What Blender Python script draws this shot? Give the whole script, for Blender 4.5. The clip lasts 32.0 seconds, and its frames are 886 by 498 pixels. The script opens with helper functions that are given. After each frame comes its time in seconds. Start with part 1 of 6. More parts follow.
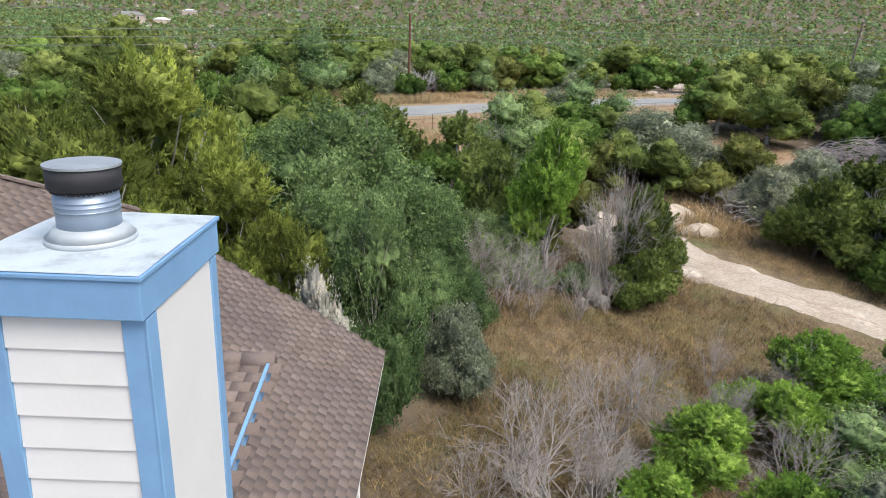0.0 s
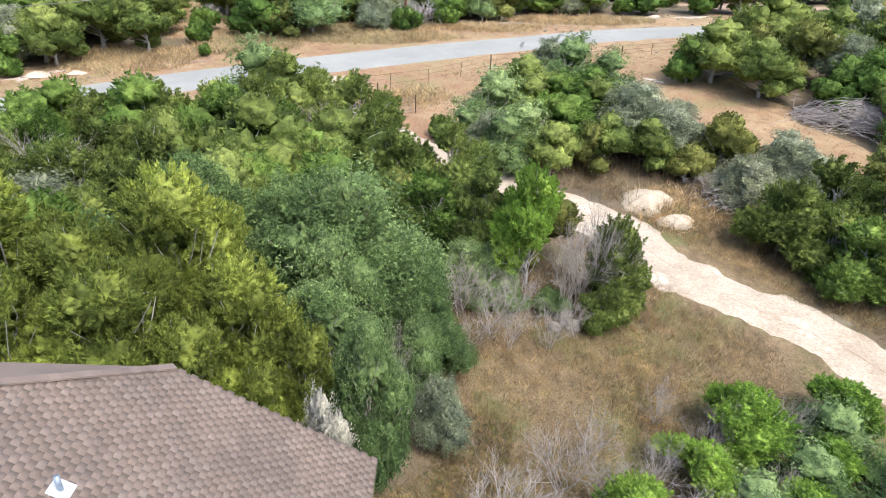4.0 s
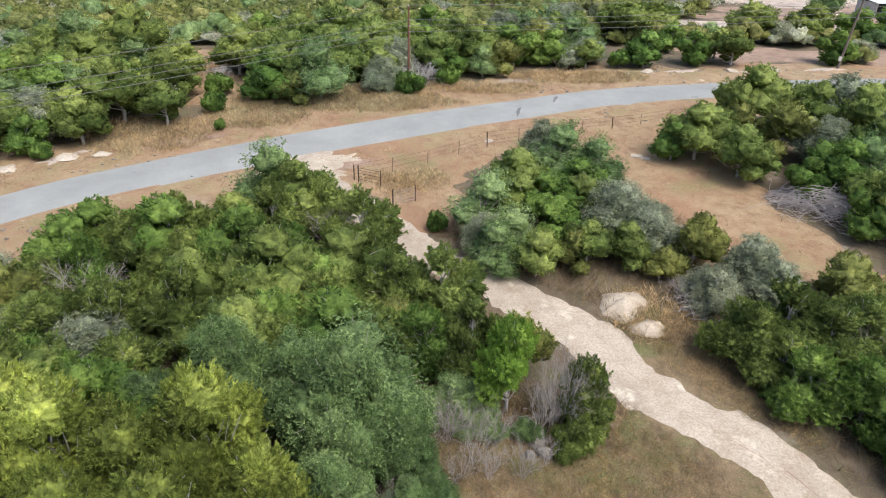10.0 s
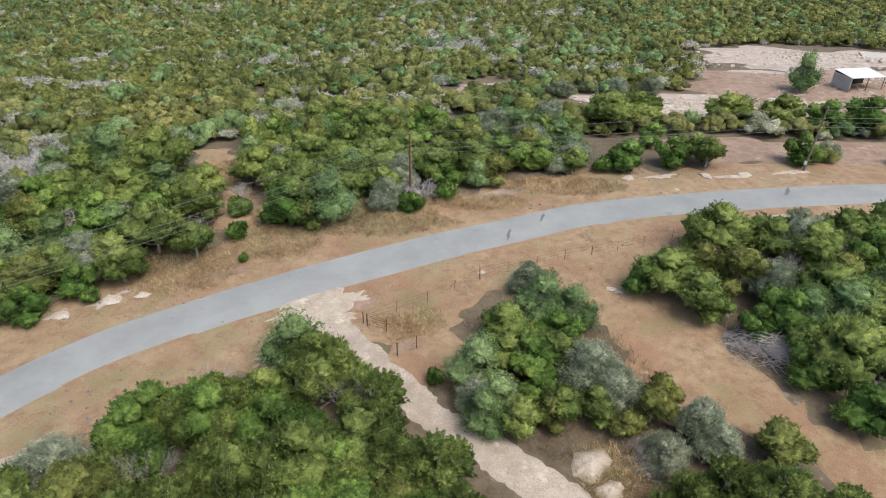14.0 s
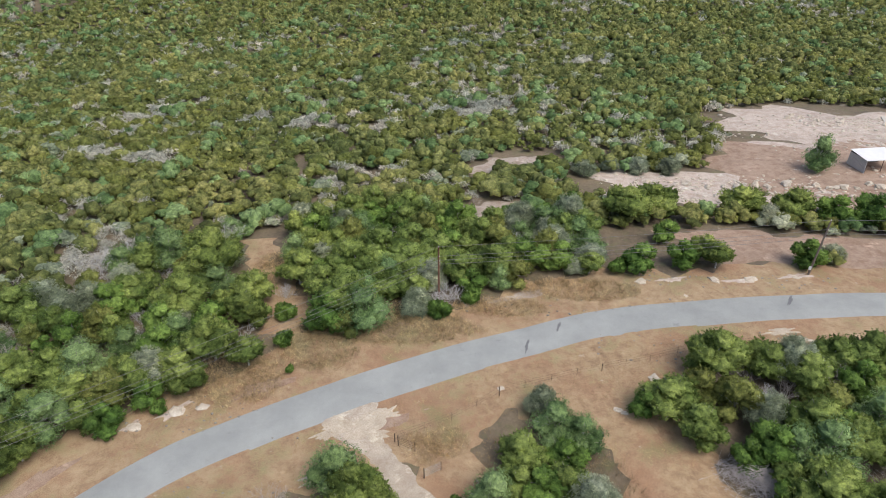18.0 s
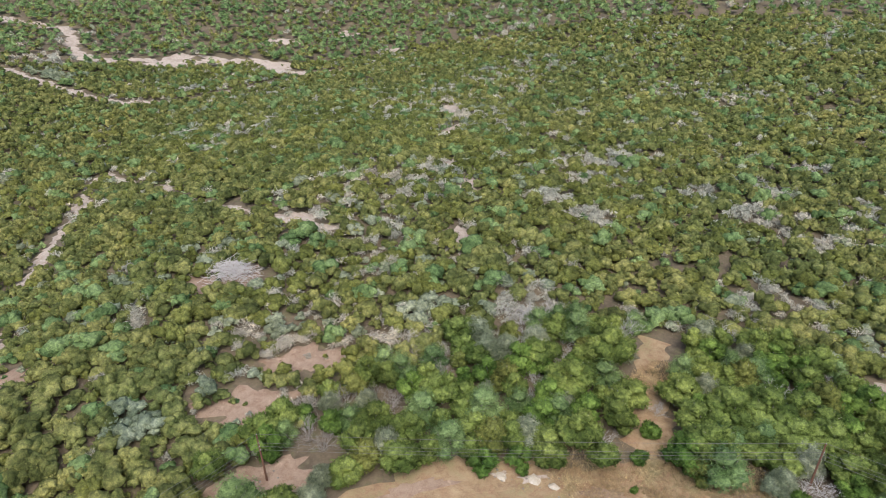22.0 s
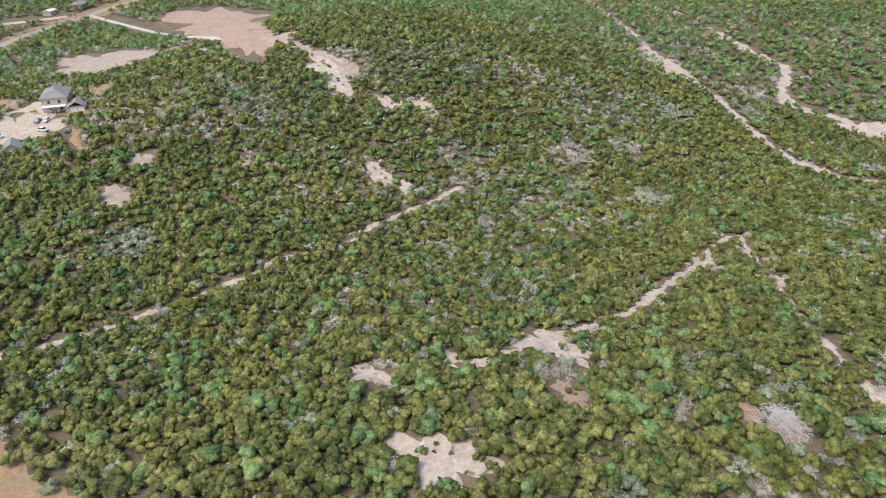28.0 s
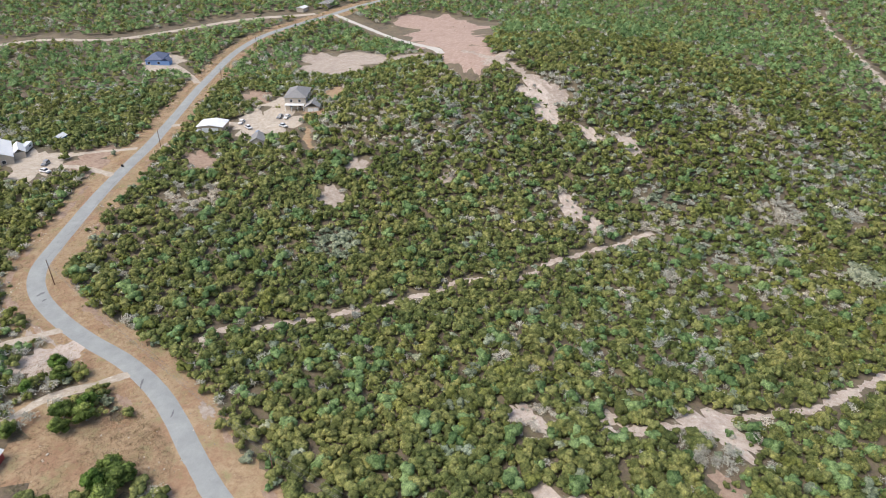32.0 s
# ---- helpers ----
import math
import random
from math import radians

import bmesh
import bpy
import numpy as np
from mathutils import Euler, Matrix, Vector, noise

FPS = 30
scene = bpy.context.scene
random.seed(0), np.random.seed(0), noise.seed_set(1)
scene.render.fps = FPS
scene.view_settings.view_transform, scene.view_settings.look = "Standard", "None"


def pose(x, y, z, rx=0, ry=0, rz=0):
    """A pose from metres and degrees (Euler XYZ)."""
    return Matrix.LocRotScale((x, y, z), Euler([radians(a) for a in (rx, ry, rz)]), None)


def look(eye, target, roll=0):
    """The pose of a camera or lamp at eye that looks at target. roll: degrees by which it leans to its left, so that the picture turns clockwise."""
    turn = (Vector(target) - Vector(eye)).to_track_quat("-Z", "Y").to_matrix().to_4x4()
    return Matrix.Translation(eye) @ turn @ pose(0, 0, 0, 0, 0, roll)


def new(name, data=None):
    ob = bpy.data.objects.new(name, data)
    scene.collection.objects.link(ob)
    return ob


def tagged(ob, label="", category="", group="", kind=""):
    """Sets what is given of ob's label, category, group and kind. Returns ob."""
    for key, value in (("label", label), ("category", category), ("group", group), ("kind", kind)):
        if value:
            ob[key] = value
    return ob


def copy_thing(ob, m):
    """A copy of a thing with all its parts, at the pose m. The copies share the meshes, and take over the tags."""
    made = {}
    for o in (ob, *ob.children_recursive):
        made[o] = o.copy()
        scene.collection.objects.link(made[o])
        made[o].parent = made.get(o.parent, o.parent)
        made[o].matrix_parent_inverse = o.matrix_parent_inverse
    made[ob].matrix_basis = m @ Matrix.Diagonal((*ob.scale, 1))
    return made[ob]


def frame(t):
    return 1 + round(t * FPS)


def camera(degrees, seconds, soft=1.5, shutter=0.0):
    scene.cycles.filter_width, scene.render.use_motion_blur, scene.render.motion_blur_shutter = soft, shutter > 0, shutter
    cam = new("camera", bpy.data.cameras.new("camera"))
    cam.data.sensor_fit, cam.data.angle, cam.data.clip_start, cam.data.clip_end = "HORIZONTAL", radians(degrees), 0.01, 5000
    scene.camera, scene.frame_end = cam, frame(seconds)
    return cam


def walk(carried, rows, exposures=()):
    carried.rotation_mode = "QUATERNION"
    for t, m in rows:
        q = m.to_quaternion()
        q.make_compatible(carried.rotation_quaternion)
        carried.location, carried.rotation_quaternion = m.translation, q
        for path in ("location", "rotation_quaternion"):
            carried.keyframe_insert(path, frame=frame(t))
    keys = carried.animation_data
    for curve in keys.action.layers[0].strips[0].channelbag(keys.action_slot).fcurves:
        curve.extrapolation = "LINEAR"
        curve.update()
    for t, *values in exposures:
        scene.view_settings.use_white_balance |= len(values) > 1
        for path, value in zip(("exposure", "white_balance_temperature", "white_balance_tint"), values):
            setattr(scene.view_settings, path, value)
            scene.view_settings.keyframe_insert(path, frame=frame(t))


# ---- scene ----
# a drone that climbs beside a house and then turns to its left
cam = camera(67.5, 32.0, 1.0)
PATH = [
    (0, 0.01, 0.08, 10.12, 72.16, -2.15, 0.49),
    (0.5, 0.03, 0.02, 10.84, 70.26, -2.09, 0.52),
    (1, 0.03, -0.02, 11.65, 68.24, -2.03, 0.57),
    (1.5, 0.03, -0.03, 12.42, 66.37, -2.05, 0.63),
    (2, 0.07, -0.05, 13.17, 64.96, -1.99, 0.64),
    (2.5, 0.14, -0.08, 13.93, 63.85, -1.89, 0.62),
    (4.5, 0.51, -0.15, 17.19, 61.40, -1.53, 0.71),
    (5, 0.62, -0.16, 17.98, 61.30, -1.44, 0.71),
    (5.5, 0.76, -0.20, 18.81, 61.20, -1.31, 0.75),
    (6, 0.85, -0.21, 19.61, 61.10, -1.30, 0.75),
    (6.5, 0.97, -0.23, 20.39, 61.03, -1.26, 0.78),
    (7, 1.07, -0.26, 20.56, 60.98, -1.25, 0.79),
    (7.5, 1.10, -0.26, 20.55, 60.96, -1.23, 0.77),
    (8, 1.02, -0.19, 20.78, 60.83, -1.54, 1.40),
    (8.5, 1.01, -0.17, 21.36, 60.74, -1.44, 1.39),
    (9, 1.01, -0.16, 22.04, 60.66, -1.34, 1.36),
    (9.5, 1.06, -0.16, 22.94, 60.53, -1.31, 1.44),
    (10, 1.08, -0.18, 24.19, 60.45, -1.24, 1.43),
    (10.5, 1.13, -0.23, 25.77, 60.38, -1.12, 1.46),
    (11, 1.11, -0.27, 27.60, 60.22, -1.02, 1.40),
    (11.5, 1.16, -0.33, 29.58, 60.09, -0.94, 1.42),
    (12, 1.20, -0.36, 31.67, 59.95, -0.93, 1.39),
    (12.5, 1.23, -0.37, 33.81, 59.77, -0.89, 1.47),
    (13, 1.31, -0.38, 35.82, 59.66, -0.82, 1.54),
    (13.5, 1.41, -0.37, 37.49, 59.57, -0.68, 1.54),
    (14, 1.42, -0.33, 39.26, 59.51, -0.66, 1.53),
    (14.5, 1.43, -0.27, 41.20, 59.42, -0.60, 1.58),
    (16.5, 1.76, -0.08, 48.69, 59.20, -0.24, 1.78),
    (17, 1.79, -0.06, 50.47, 59.14, -0.20, 1.82),
    (17.5, 1.83, -0.04, 52.55, 59.10, -0.08, 2.28),
    (18, 1.82, 0.01, 54.84, 59.11, -0.00, 4.21),
    (18.5, 1.89, 0.06, 57.14, 59.09, 0.13, 7.53),
    (19, 1.91, 0.10, 59.41, 59.06, 0.23, 11.28),
    (19.5, 1.91, 0.06, 61.85, 59.04, 0.26, 16.02),
    (20, 1.92, 0.06, 64.25, 58.97, 0.42, 21.06),
    (20.5, 1.87, 0.07, 66.42, 58.97, 0.50, 26.16),
    (21, 1.84, 0.03, 68.84, 58.98, 0.71, 31.96),
    (21.5, 1.88, -0.01, 71.32, 59.02, 0.77, 37.92),
    (22, 1.95, -0.03, 73.78, 59.03, 0.93, 43.44),
    (22.5, 2.00, -0.02, 76.21, 59.16, 0.94, 49.10),
    (23, 2.14, -0.09, 78.93, 59.21, 0.93, 55.28),
    (23.5, 2.24, -0.07, 81.21, 59.31, 0.94, 61.26),
    (24, 2.31, -0.11, 83.61, 59.37, 0.75, 67.19),
    (24.5, 2.29, -0.10, 85.90, 59.41, 0.68, 72.73),
    (25, 2.29, -0.11, 88.04, 59.44, 0.64, 77.67),
    (25.5, 2.27, -0.22, 90.14, 59.43, 0.49, 82.37),
    (26, 2.21, -0.25, 92.37, 59.39, 0.42, 86.55),
    (26.5, 2.20, -0.29, 94.57, 59.36, 0.32, 90.48),
    (28.5, 2.43, -0.50, 102.25, 59.22, -0.05, 102.60),
    (29, 2.44, -0.60, 104.10, 59.15, -0.00, 105.34),
    (29.5, 2.50, -0.71, 105.82, 59.11, -0.02, 107.92),
    (30, 2.50, -0.77, 107.52, 59.07, -0.10, 110.36),
    (30.5, 2.52, -0.93, 109.31, 59.02, -0.18, 112.68),
    (31, 2.52, -1.06, 111.23, 58.97, -0.25, 114.89),
    (31.5, 2.49, -1.19, 113.10, 58.92, -0.25, 116.84),
    (32, 2.54, -1.26, 114.76, 58.88, -0.31, 118.00),
]
# the film's camera lets in more light while the pale roof and road fill its view
EXPOSURE = [(0, 0.58), (1, 0.90), (2, 1.10), (6, 1.10), (7, 1.05), (8, 0.83), (9, 0.71), (13, 0.42), (17, 0.28), (20, 0.32), (26, 0.50), (32, 0.46)]
walk(cam, [(t, pose(x, y, z, rx, ry, rz)) for t, x, y, z, rx, ry, rz in PATH], EXPOSURE)

# ---------------------------------------------------------------- light
world = bpy.data.worlds.new("sky")
scene.world = world
world.use_nodes = True
wn = world.node_tree.nodes
sky = wn.new("ShaderNodeTexSky")
sky.sky_type, sky.sun_disc = "NISHITA", False
sky.sun_elevation, sky.sun_rotation = radians(58), radians(132)
sky.air_density, sky.dust_density = 1.0, 4.0
wn["Background"].inputs["Strength"].default_value = 0.145
world.node_tree.links.new(sky.outputs[0], wn["Background"].inputs["Color"])
sun = new("sun", bpy.data.lights.new("sun", "SUN"))
sun.data.energy, sun.data.angle, sun.data.color = 1.35, radians(35), (1.0, 0.985, 0.955)
# high in the south-east behind thin cloud, so its shadows are soft
sun.matrix_world = look((0, 0, 300), (0 - 300 * math.sin(radians(132)) / math.tan(radians(58)), -300 * math.cos(radians(132)) / math.tan(radians(58)), 0))

# ---------------------------------------------------------------- helpers


class Mat:
    """A small builder for node materials."""

    def __init__(self, name, rough=0.8, metal=0.0):
        self.m = bpy.data.materials.new(name)
        self.m.use_nodes = True
        self.t = self.m.node_tree
        self.b = self.t.nodes["Principled BSDF"]
        self.b.inputs["Roughness"].default_value = rough
        self.b.inputs["Metallic"].default_value = metal
        self.co = self.t.nodes.new("ShaderNodeTexCoord").outputs["Object"]

    def link(self, a, b):
        self.t.links.new(a, b)

    def noise(self, scale, detail=4, rough=0.6, world_space=False):
        n = self.t.nodes.new("ShaderNodeTexNoise")
        n.inputs["Scale"].default_value, n.inputs["Detail"].default_value = scale, detail
        n.inputs["Roughness"].default_value = rough
        if world_space:
            g = self.t.nodes.new("ShaderNodeNewGeometry")
            self.link(g.outputs["Position"], n.inputs["Vector"])
        else:
            self.link(self.co, n.inputs["Vector"])
        return n.outputs["Fac"]

    def ramp(self, fac, stops):
        r = self.t.nodes.new("ShaderNodeValToRGB")
        e = r.color_ramp.elements
        while len(e) < len(stops):
            e.new(0.5)
        for i, (p, c) in enumerate(stops):
            e[i].position, e[i].color = p, (*c, 1)
        self.link(fac, r.inputs[0])
        return r.outputs[0]

    def mix(self, a, b, fac, kind="MIX"):
        n = self.t.nodes.new("ShaderNodeMix")
        n.data_type, n.blend_type = "RGBA", kind
        for sock, v in ((n.inputs[6], a), (n.inputs[7], b), (n.inputs[0], fac)):
            if isinstance(v, (int, float)):
                sock.default_value = v
            elif isinstance(v, tuple):
                sock.default_value = (*v, 1)
            else:
                self.link(v, sock)
        return n.outputs[2]

    def island(self):
        return self.t.nodes.new("ShaderNodeNewGeometry").outputs["Random Per Island"]

    def obrand(self):
        return self.t.nodes.new("ShaderNodeObjectInfo").outputs["Random"]

    def colour(self, c):
        if isinstance(c, tuple):
            self.b.inputs["Base Color"].default_value = (*c, 1)
        else:
            self.link(c, self.b.inputs["Base Color"])
        return self

    def bump(self, fac, strength=0.3, dist=0.02):
        n = self.t.nodes.new("ShaderNodeBump")
        n.inputs["Strength"].default_value, n.inputs["Distance"].default_value = strength, dist
        self.link(fac, n.inputs["Height"])
        self.link(n.outputs[0], self.b.inputs["Normal"])
        return self


def plain(name, c, rough=0.7, metal=0.0, scale=6.0, vary=0.18, bump=0.15, dist=0.01):
    """A painted, stained or metal surface with two scales of variation."""
    m = Mat(name, rough, metal)
    lo = tuple(v * (1 - vary) for v in c)
    hi = tuple(min(1, v * (1 + vary)) for v in c)
    a = m.ramp(m.noise(scale, 6), [(0.3, lo), (0.7, hi)])
    b = m.ramp(m.noise(scale * 0.13, 3), [(0.35, tuple(v * (1 - vary * 0.7) for v in c)), (0.65, c)])
    m.colour(m.mix(a, b, 0.5))
    if bump:
        m.bump(m.noise(scale * 8, 3), bump, dist)
    return m.m


def leafy(name, dark, mid, light, size=0.22, gloss=0.75, grain=0.35):
    """Foliage: one tone a clump, one drift from tree to tree."""
    m = Mat(name, gloss)
    one = m.ramp(m.island(), [(0.0, dark), (0.5, mid), (1.0, light)])
    two = m.ramp(m.noise(size, 2, 0.5, True), [(0.38, dark), (0.5, mid), (0.62, light)])
    c = m.mix(two, one, grain)
    spray = m.ramp(m.noise(1.9, 3, 0.6, True), [(0.36, (0.62, 0.64, 0.66)), (0.64, (1.28, 1.25, 1.18))])
    c = m.mix(c, spray, 1.0, "MULTIPLY")
    fine = m.ramp(m.noise(6.0, 3, 0.6, True), [(0.35, (0.72, 0.74, 0.76)), (0.65, (1.24, 1.22, 1.18))])
    c = m.mix(c, fine, 1.0, "MULTIPLY")
    far = m.ramp(m.noise(0.035, 3, 0.6, True), [(0.35, (0.82, 0.86, 0.8)), (0.65, (1.15, 1.05, 0.95))])
    m.colour(m.mix(c, far, 1.0, "MULTIPLY"))
    m.b.inputs["Specular IOR Level"].default_value = 0.15
    m.bump(m.noise(11.0, 4, 0.7, True), 0.9, 0.07)
    thin = m.t.nodes.new("ShaderNodeBsdfTranslucent")
    both = m.t.nodes.new("ShaderNodeMixShader")
    both.inputs[0].default_value = 0.3
    m.link(m.b.inputs["Base Color"].links[0].from_socket, thin.inputs["Color"])
    m.link(m.b.outputs[0], both.inputs[1])
    m.link(thin.outputs[0], both.inputs[2])
    m.link(both.outputs[0], m.t.nodes["Material Output"].inputs["Surface"])
    return m.m


def mesh_from(name, verts, faces, mats, smooth=False):
    """A mesh from arrays: verts (n, 3); faces (m, 3 or 4)."""
    verts, faces = np.asarray(verts, np.float32), np.asarray(faces, np.int32)
    me = bpy.data.meshes.new(name)
    k = faces.shape[1]
    me.vertices.add(len(verts))
    me.vertices.foreach_set("co", verts.ravel())
    me.loops.add(faces.size)
    me.loops.foreach_set("vertex_index", faces.ravel())
    me.polygons.add(len(faces))
    me.polygons.foreach_set("loop_start", np.arange(0, faces.size, k, dtype=np.int32))
    me.polygons.foreach_set("loop_total", np.full(len(faces), k, dtype=np.int32))
    me.update(calc_edges=True)
    if smooth:
        me.polygons.foreach_set("use_smooth", np.ones(len(faces), dtype=bool))
    for mt in mats if isinstance(mats, (list, tuple)) else [mats]:
        me.materials.append(mt)
    return me


def part(name, bm, material, parent=None, label="", smooth=False):
    """Links a bmesh as one mesh object under a thing or a part."""
    me = bpy.data.meshes.new(name)
    bmesh.ops.recalc_face_normals(bm, faces=bm.faces)
    if smooth:
        for f in bm.faces:
            f.smooth = True
    bm.to_mesh(me)
    bm.free()
    me.materials.append(material)
    ob = new(name, me)
    if parent is not None:
        ob.parent = parent
    if label:
        tagged(ob, label)
    return ob


def thing(name, at=(0, 0, 0), label="", category="", group="", kind="", turn=0.0):
    ob = new(name)
    ob.empty_display_size = 0.3
    ob.matrix_world = pose(*at, 0, 0, turn)
    return tagged(ob, label, category, group, kind)


def box(lo, hi, bevel=0.0, bm=None):
    bm = bm or bmesh.new()
    c = [(a + b) / 2 for a, b in zip(lo, hi)]
    s = [abs(b - a) for a, b in zip(lo, hi)]
    g = bmesh.ops.create_cube(bm, size=1, matrix=Matrix.Translation(c) @ Matrix.Diagonal((*s, 1)))
    if bevel:
        es = list({e for v in g["verts"] for e in v.link_edges})
        bmesh.ops.bevel(bm, geom=es, offset=bevel, segments=2, affect="EDGES", profile=0.6)
    return bm


def tube(a, b, r0, r1=None, n=10, bm=None, caps=True):
    bm = bm or bmesh.new()
    a, b = Vector(a), Vector(b)
    q = (b - a).to_track_quat("Z", "Y").to_matrix().to_4x4()
    bmesh.ops.create_cone(bm, cap_ends=caps, segments=n, radius1=r0, radius2=r0 if r1 is None else r1, depth=(b - a).length,
                          matrix=Matrix.Translation((a + b) / 2) @ q)
    return bm


def prism(poly, thick, bm=None):
    """A flat polygon (points in space) thickened downwards along its normal."""
    bm = bm or bmesh.new()
    p = [Vector(v) for v in poly]
    nrm = (p[1] - p[0]).cross(p[-1] - p[0]).normalized()
    if nrm.z < 0:
        nrm = -nrm
    top = [bm.verts.new(v) for v in p]
    low = [bm.verts.new(v - nrm * thick) for v in p]
    bm.faces.new(top)
    bm.faces.new(low[::-1])
    for i in range(len(p)):
        j = (i + 1) % len(p)
        bm.faces.new((top[i], low[i], low[j], top[j]))
    return bm


# ---------------------------------------------------------------- the land
HILL_X, HILL_Y, HILL_R = range(-360, 141, 100), range(-240, 261, 100), 85.0
HILL_H = [
    (-8.6, 17.2, 13.6, -3.6, -11.5, -16.5),
    (-4.5, 15.3, -12.0, -11.4, -1.3, -12.0),
    (7.2, -9.2, -10.8, 6.4, -0.6, -6.2),
    (1.2, 2.2, 7.7, 5.1, -6.3, -2.9),
    (0.1, 2.7, -10.6, 0.9, 3.3, 0.7),
    (0.2, 0.8, -0.1, 6.4, -2.8, -3.6),
]
HILL_C = np.array([(x, y) for x in HILL_X for y in HILL_Y], float)
HILL_W = np.array(HILL_H, float).ravel()
# smaller swells near the road, by column from west to east
RISE_H = [
    (0.15, 0.15, 0.11, 0.14, 0.93, 0.45),
    (1.69, 1.42, 1.25, 0.65, 1.02, 0.43),
    (0.69, -0.88, -2.11, 0.98, 0.84, -0.01),
    (-0.7, 0.93, -1.21, 1.59, -1.38, -0.15),
    (0.64, 0.13, -0.63, 0.68, -0.11, 2.33),
    (-0.34, -2.22, 0.69, 1.89, -1.29, 0.11),
    (0.18, 0, 0.69, 0.35, 0.36, 1.44),
    (0.02, -0.03, 0.02, 0.09, 0.52, 0.67),
]
RISE_C = np.array([(x, y) for x in range(-135, 111, 35) for y in range(-10, 131, 28)], float)
RISE_W = np.array(RISE_H, float).ravel()


def sstep(v, a, b):
    k = np.clip((np.asarray(v, float) - a) / (b - a), 0, 1)
    return k * k * (3 - 2 * k)


def land(x, y):
    """Height of the ground: a gentle crest along the road, a dry valley to the west, higher hills all round."""
    x, y = np.asarray(x, float), np.asarray(y, float)
    z = np.zeros(np.broadcast(x, y).shape)
    for (cx, cy), w in zip(HILL_C, HILL_W):
        z = z + w * np.exp(-((x - cx) ** 2 + (y - cy) ** 2) / (2 * HILL_R ** 2))
    for (cx, cy), w in zip(RISE_C, RISE_W):
        z = z + w * np.exp(-((x - cx) ** 2 + (y - cy) ** 2) / (2 * 26.0 ** 2))
    r = np.hypot(x + 60, y)
    a = np.arctan2(x, y)
    hill = 92 + 14 * np.sin(3.1 * a + 1.0) + 9 * np.sin(7.3 * a + 0.4) + 6 * np.sin(r / 170 + 2 * a)
    return z + hill * sstep(r, 420, 1500) + 60 * sstep(r, 1500, 3200)


def on(x, y, dz=0.0):
    return float(land(x, y)) + dz


def smooth_line(pts, step=1.0):
    """Points along a Catmull-Rom curve through pts, about step apart."""
    p = np.array(pts, float)
    p = np.vstack([2 * p[0] - p[1], p, 2 * p[-1] - p[-2]])
    out = []
    for i in range(1, len(p) - 2):
        n = max(2, int(np.linalg.norm(p[i + 1] - p[i]) / step))
        t = np.linspace(0, 1, n, endpoint=False)[:, None]
        out.append(0.5 * (2 * p[i] + (p[i + 1] - p[i - 1]) * t + (2 * p[i - 1] - 5 * p[i] + 4 * p[i + 1] - p[i + 2]) * t ** 2
                          + (3 * p[i] - p[i - 1] - 3 * p[i + 1] + p[i + 2]) * t ** 3))
    return np.vstack(out + [p[-2:-1]])


def waves(n, scale, amp, seed):
    """A smooth random run of n values."""
    g = np.random.default_rng(seed)
    k = np.arange(n) / max(scale, 1e-6)
    return amp * sum(np.sin(k * f + g.uniform(0, 6.28)) * w for f, w in ((1, 0.5), (2.3, 0.35), (5.1, 0.3), (9.7, 0.25), (17.0, 0.15)))


def ribbon(name, line, half, dz, material, label, rough=0.0, seed=1, cross=4, category="road", crown=0.0):
    """A strip laid on the land along a line; half: half width (a number or one per point); rough: how ragged its edges are."""
    d = np.gradient(line, axis=0)
    d /= np.linalg.norm(d, axis=1)[:, None]
    nrm = np.stack([-d[:, 1], d[:, 0]], 1)
    n = len(line)
    half = np.broadcast_to(np.asarray(half, float), (n,))
    wl, wr = half + waves(n, 3, rough, seed), half + waves(n, 3, rough, seed + 50)
    rows = []
    for j in range(cross + 1):
        k = j / cross * 2 - 1
        p = line + nrm * np.where(k < 0, wl, wr)[:, None] * k
        z = land(p[:, 0], p[:, 1]) + dz + crown * (1 - k * k) - (0.05 + dz) * (abs(k) == 1)
        rows.append(np.column_stack([p, z]))
    v = np.stack(rows, 1).reshape(-1, 3)
    i, j = np.meshgrid(np.arange(n - 1), np.arange(cross), indexing="ij")
    a = (i * (cross + 1) + j).ravel()
    f = np.stack([a, a + cross + 1, a + cross + 2, a + 1], 1)
    me = mesh_from(name, v, f[:, ::-1], material, True)
    return tagged(new(name, me), label, category, kind="structure")


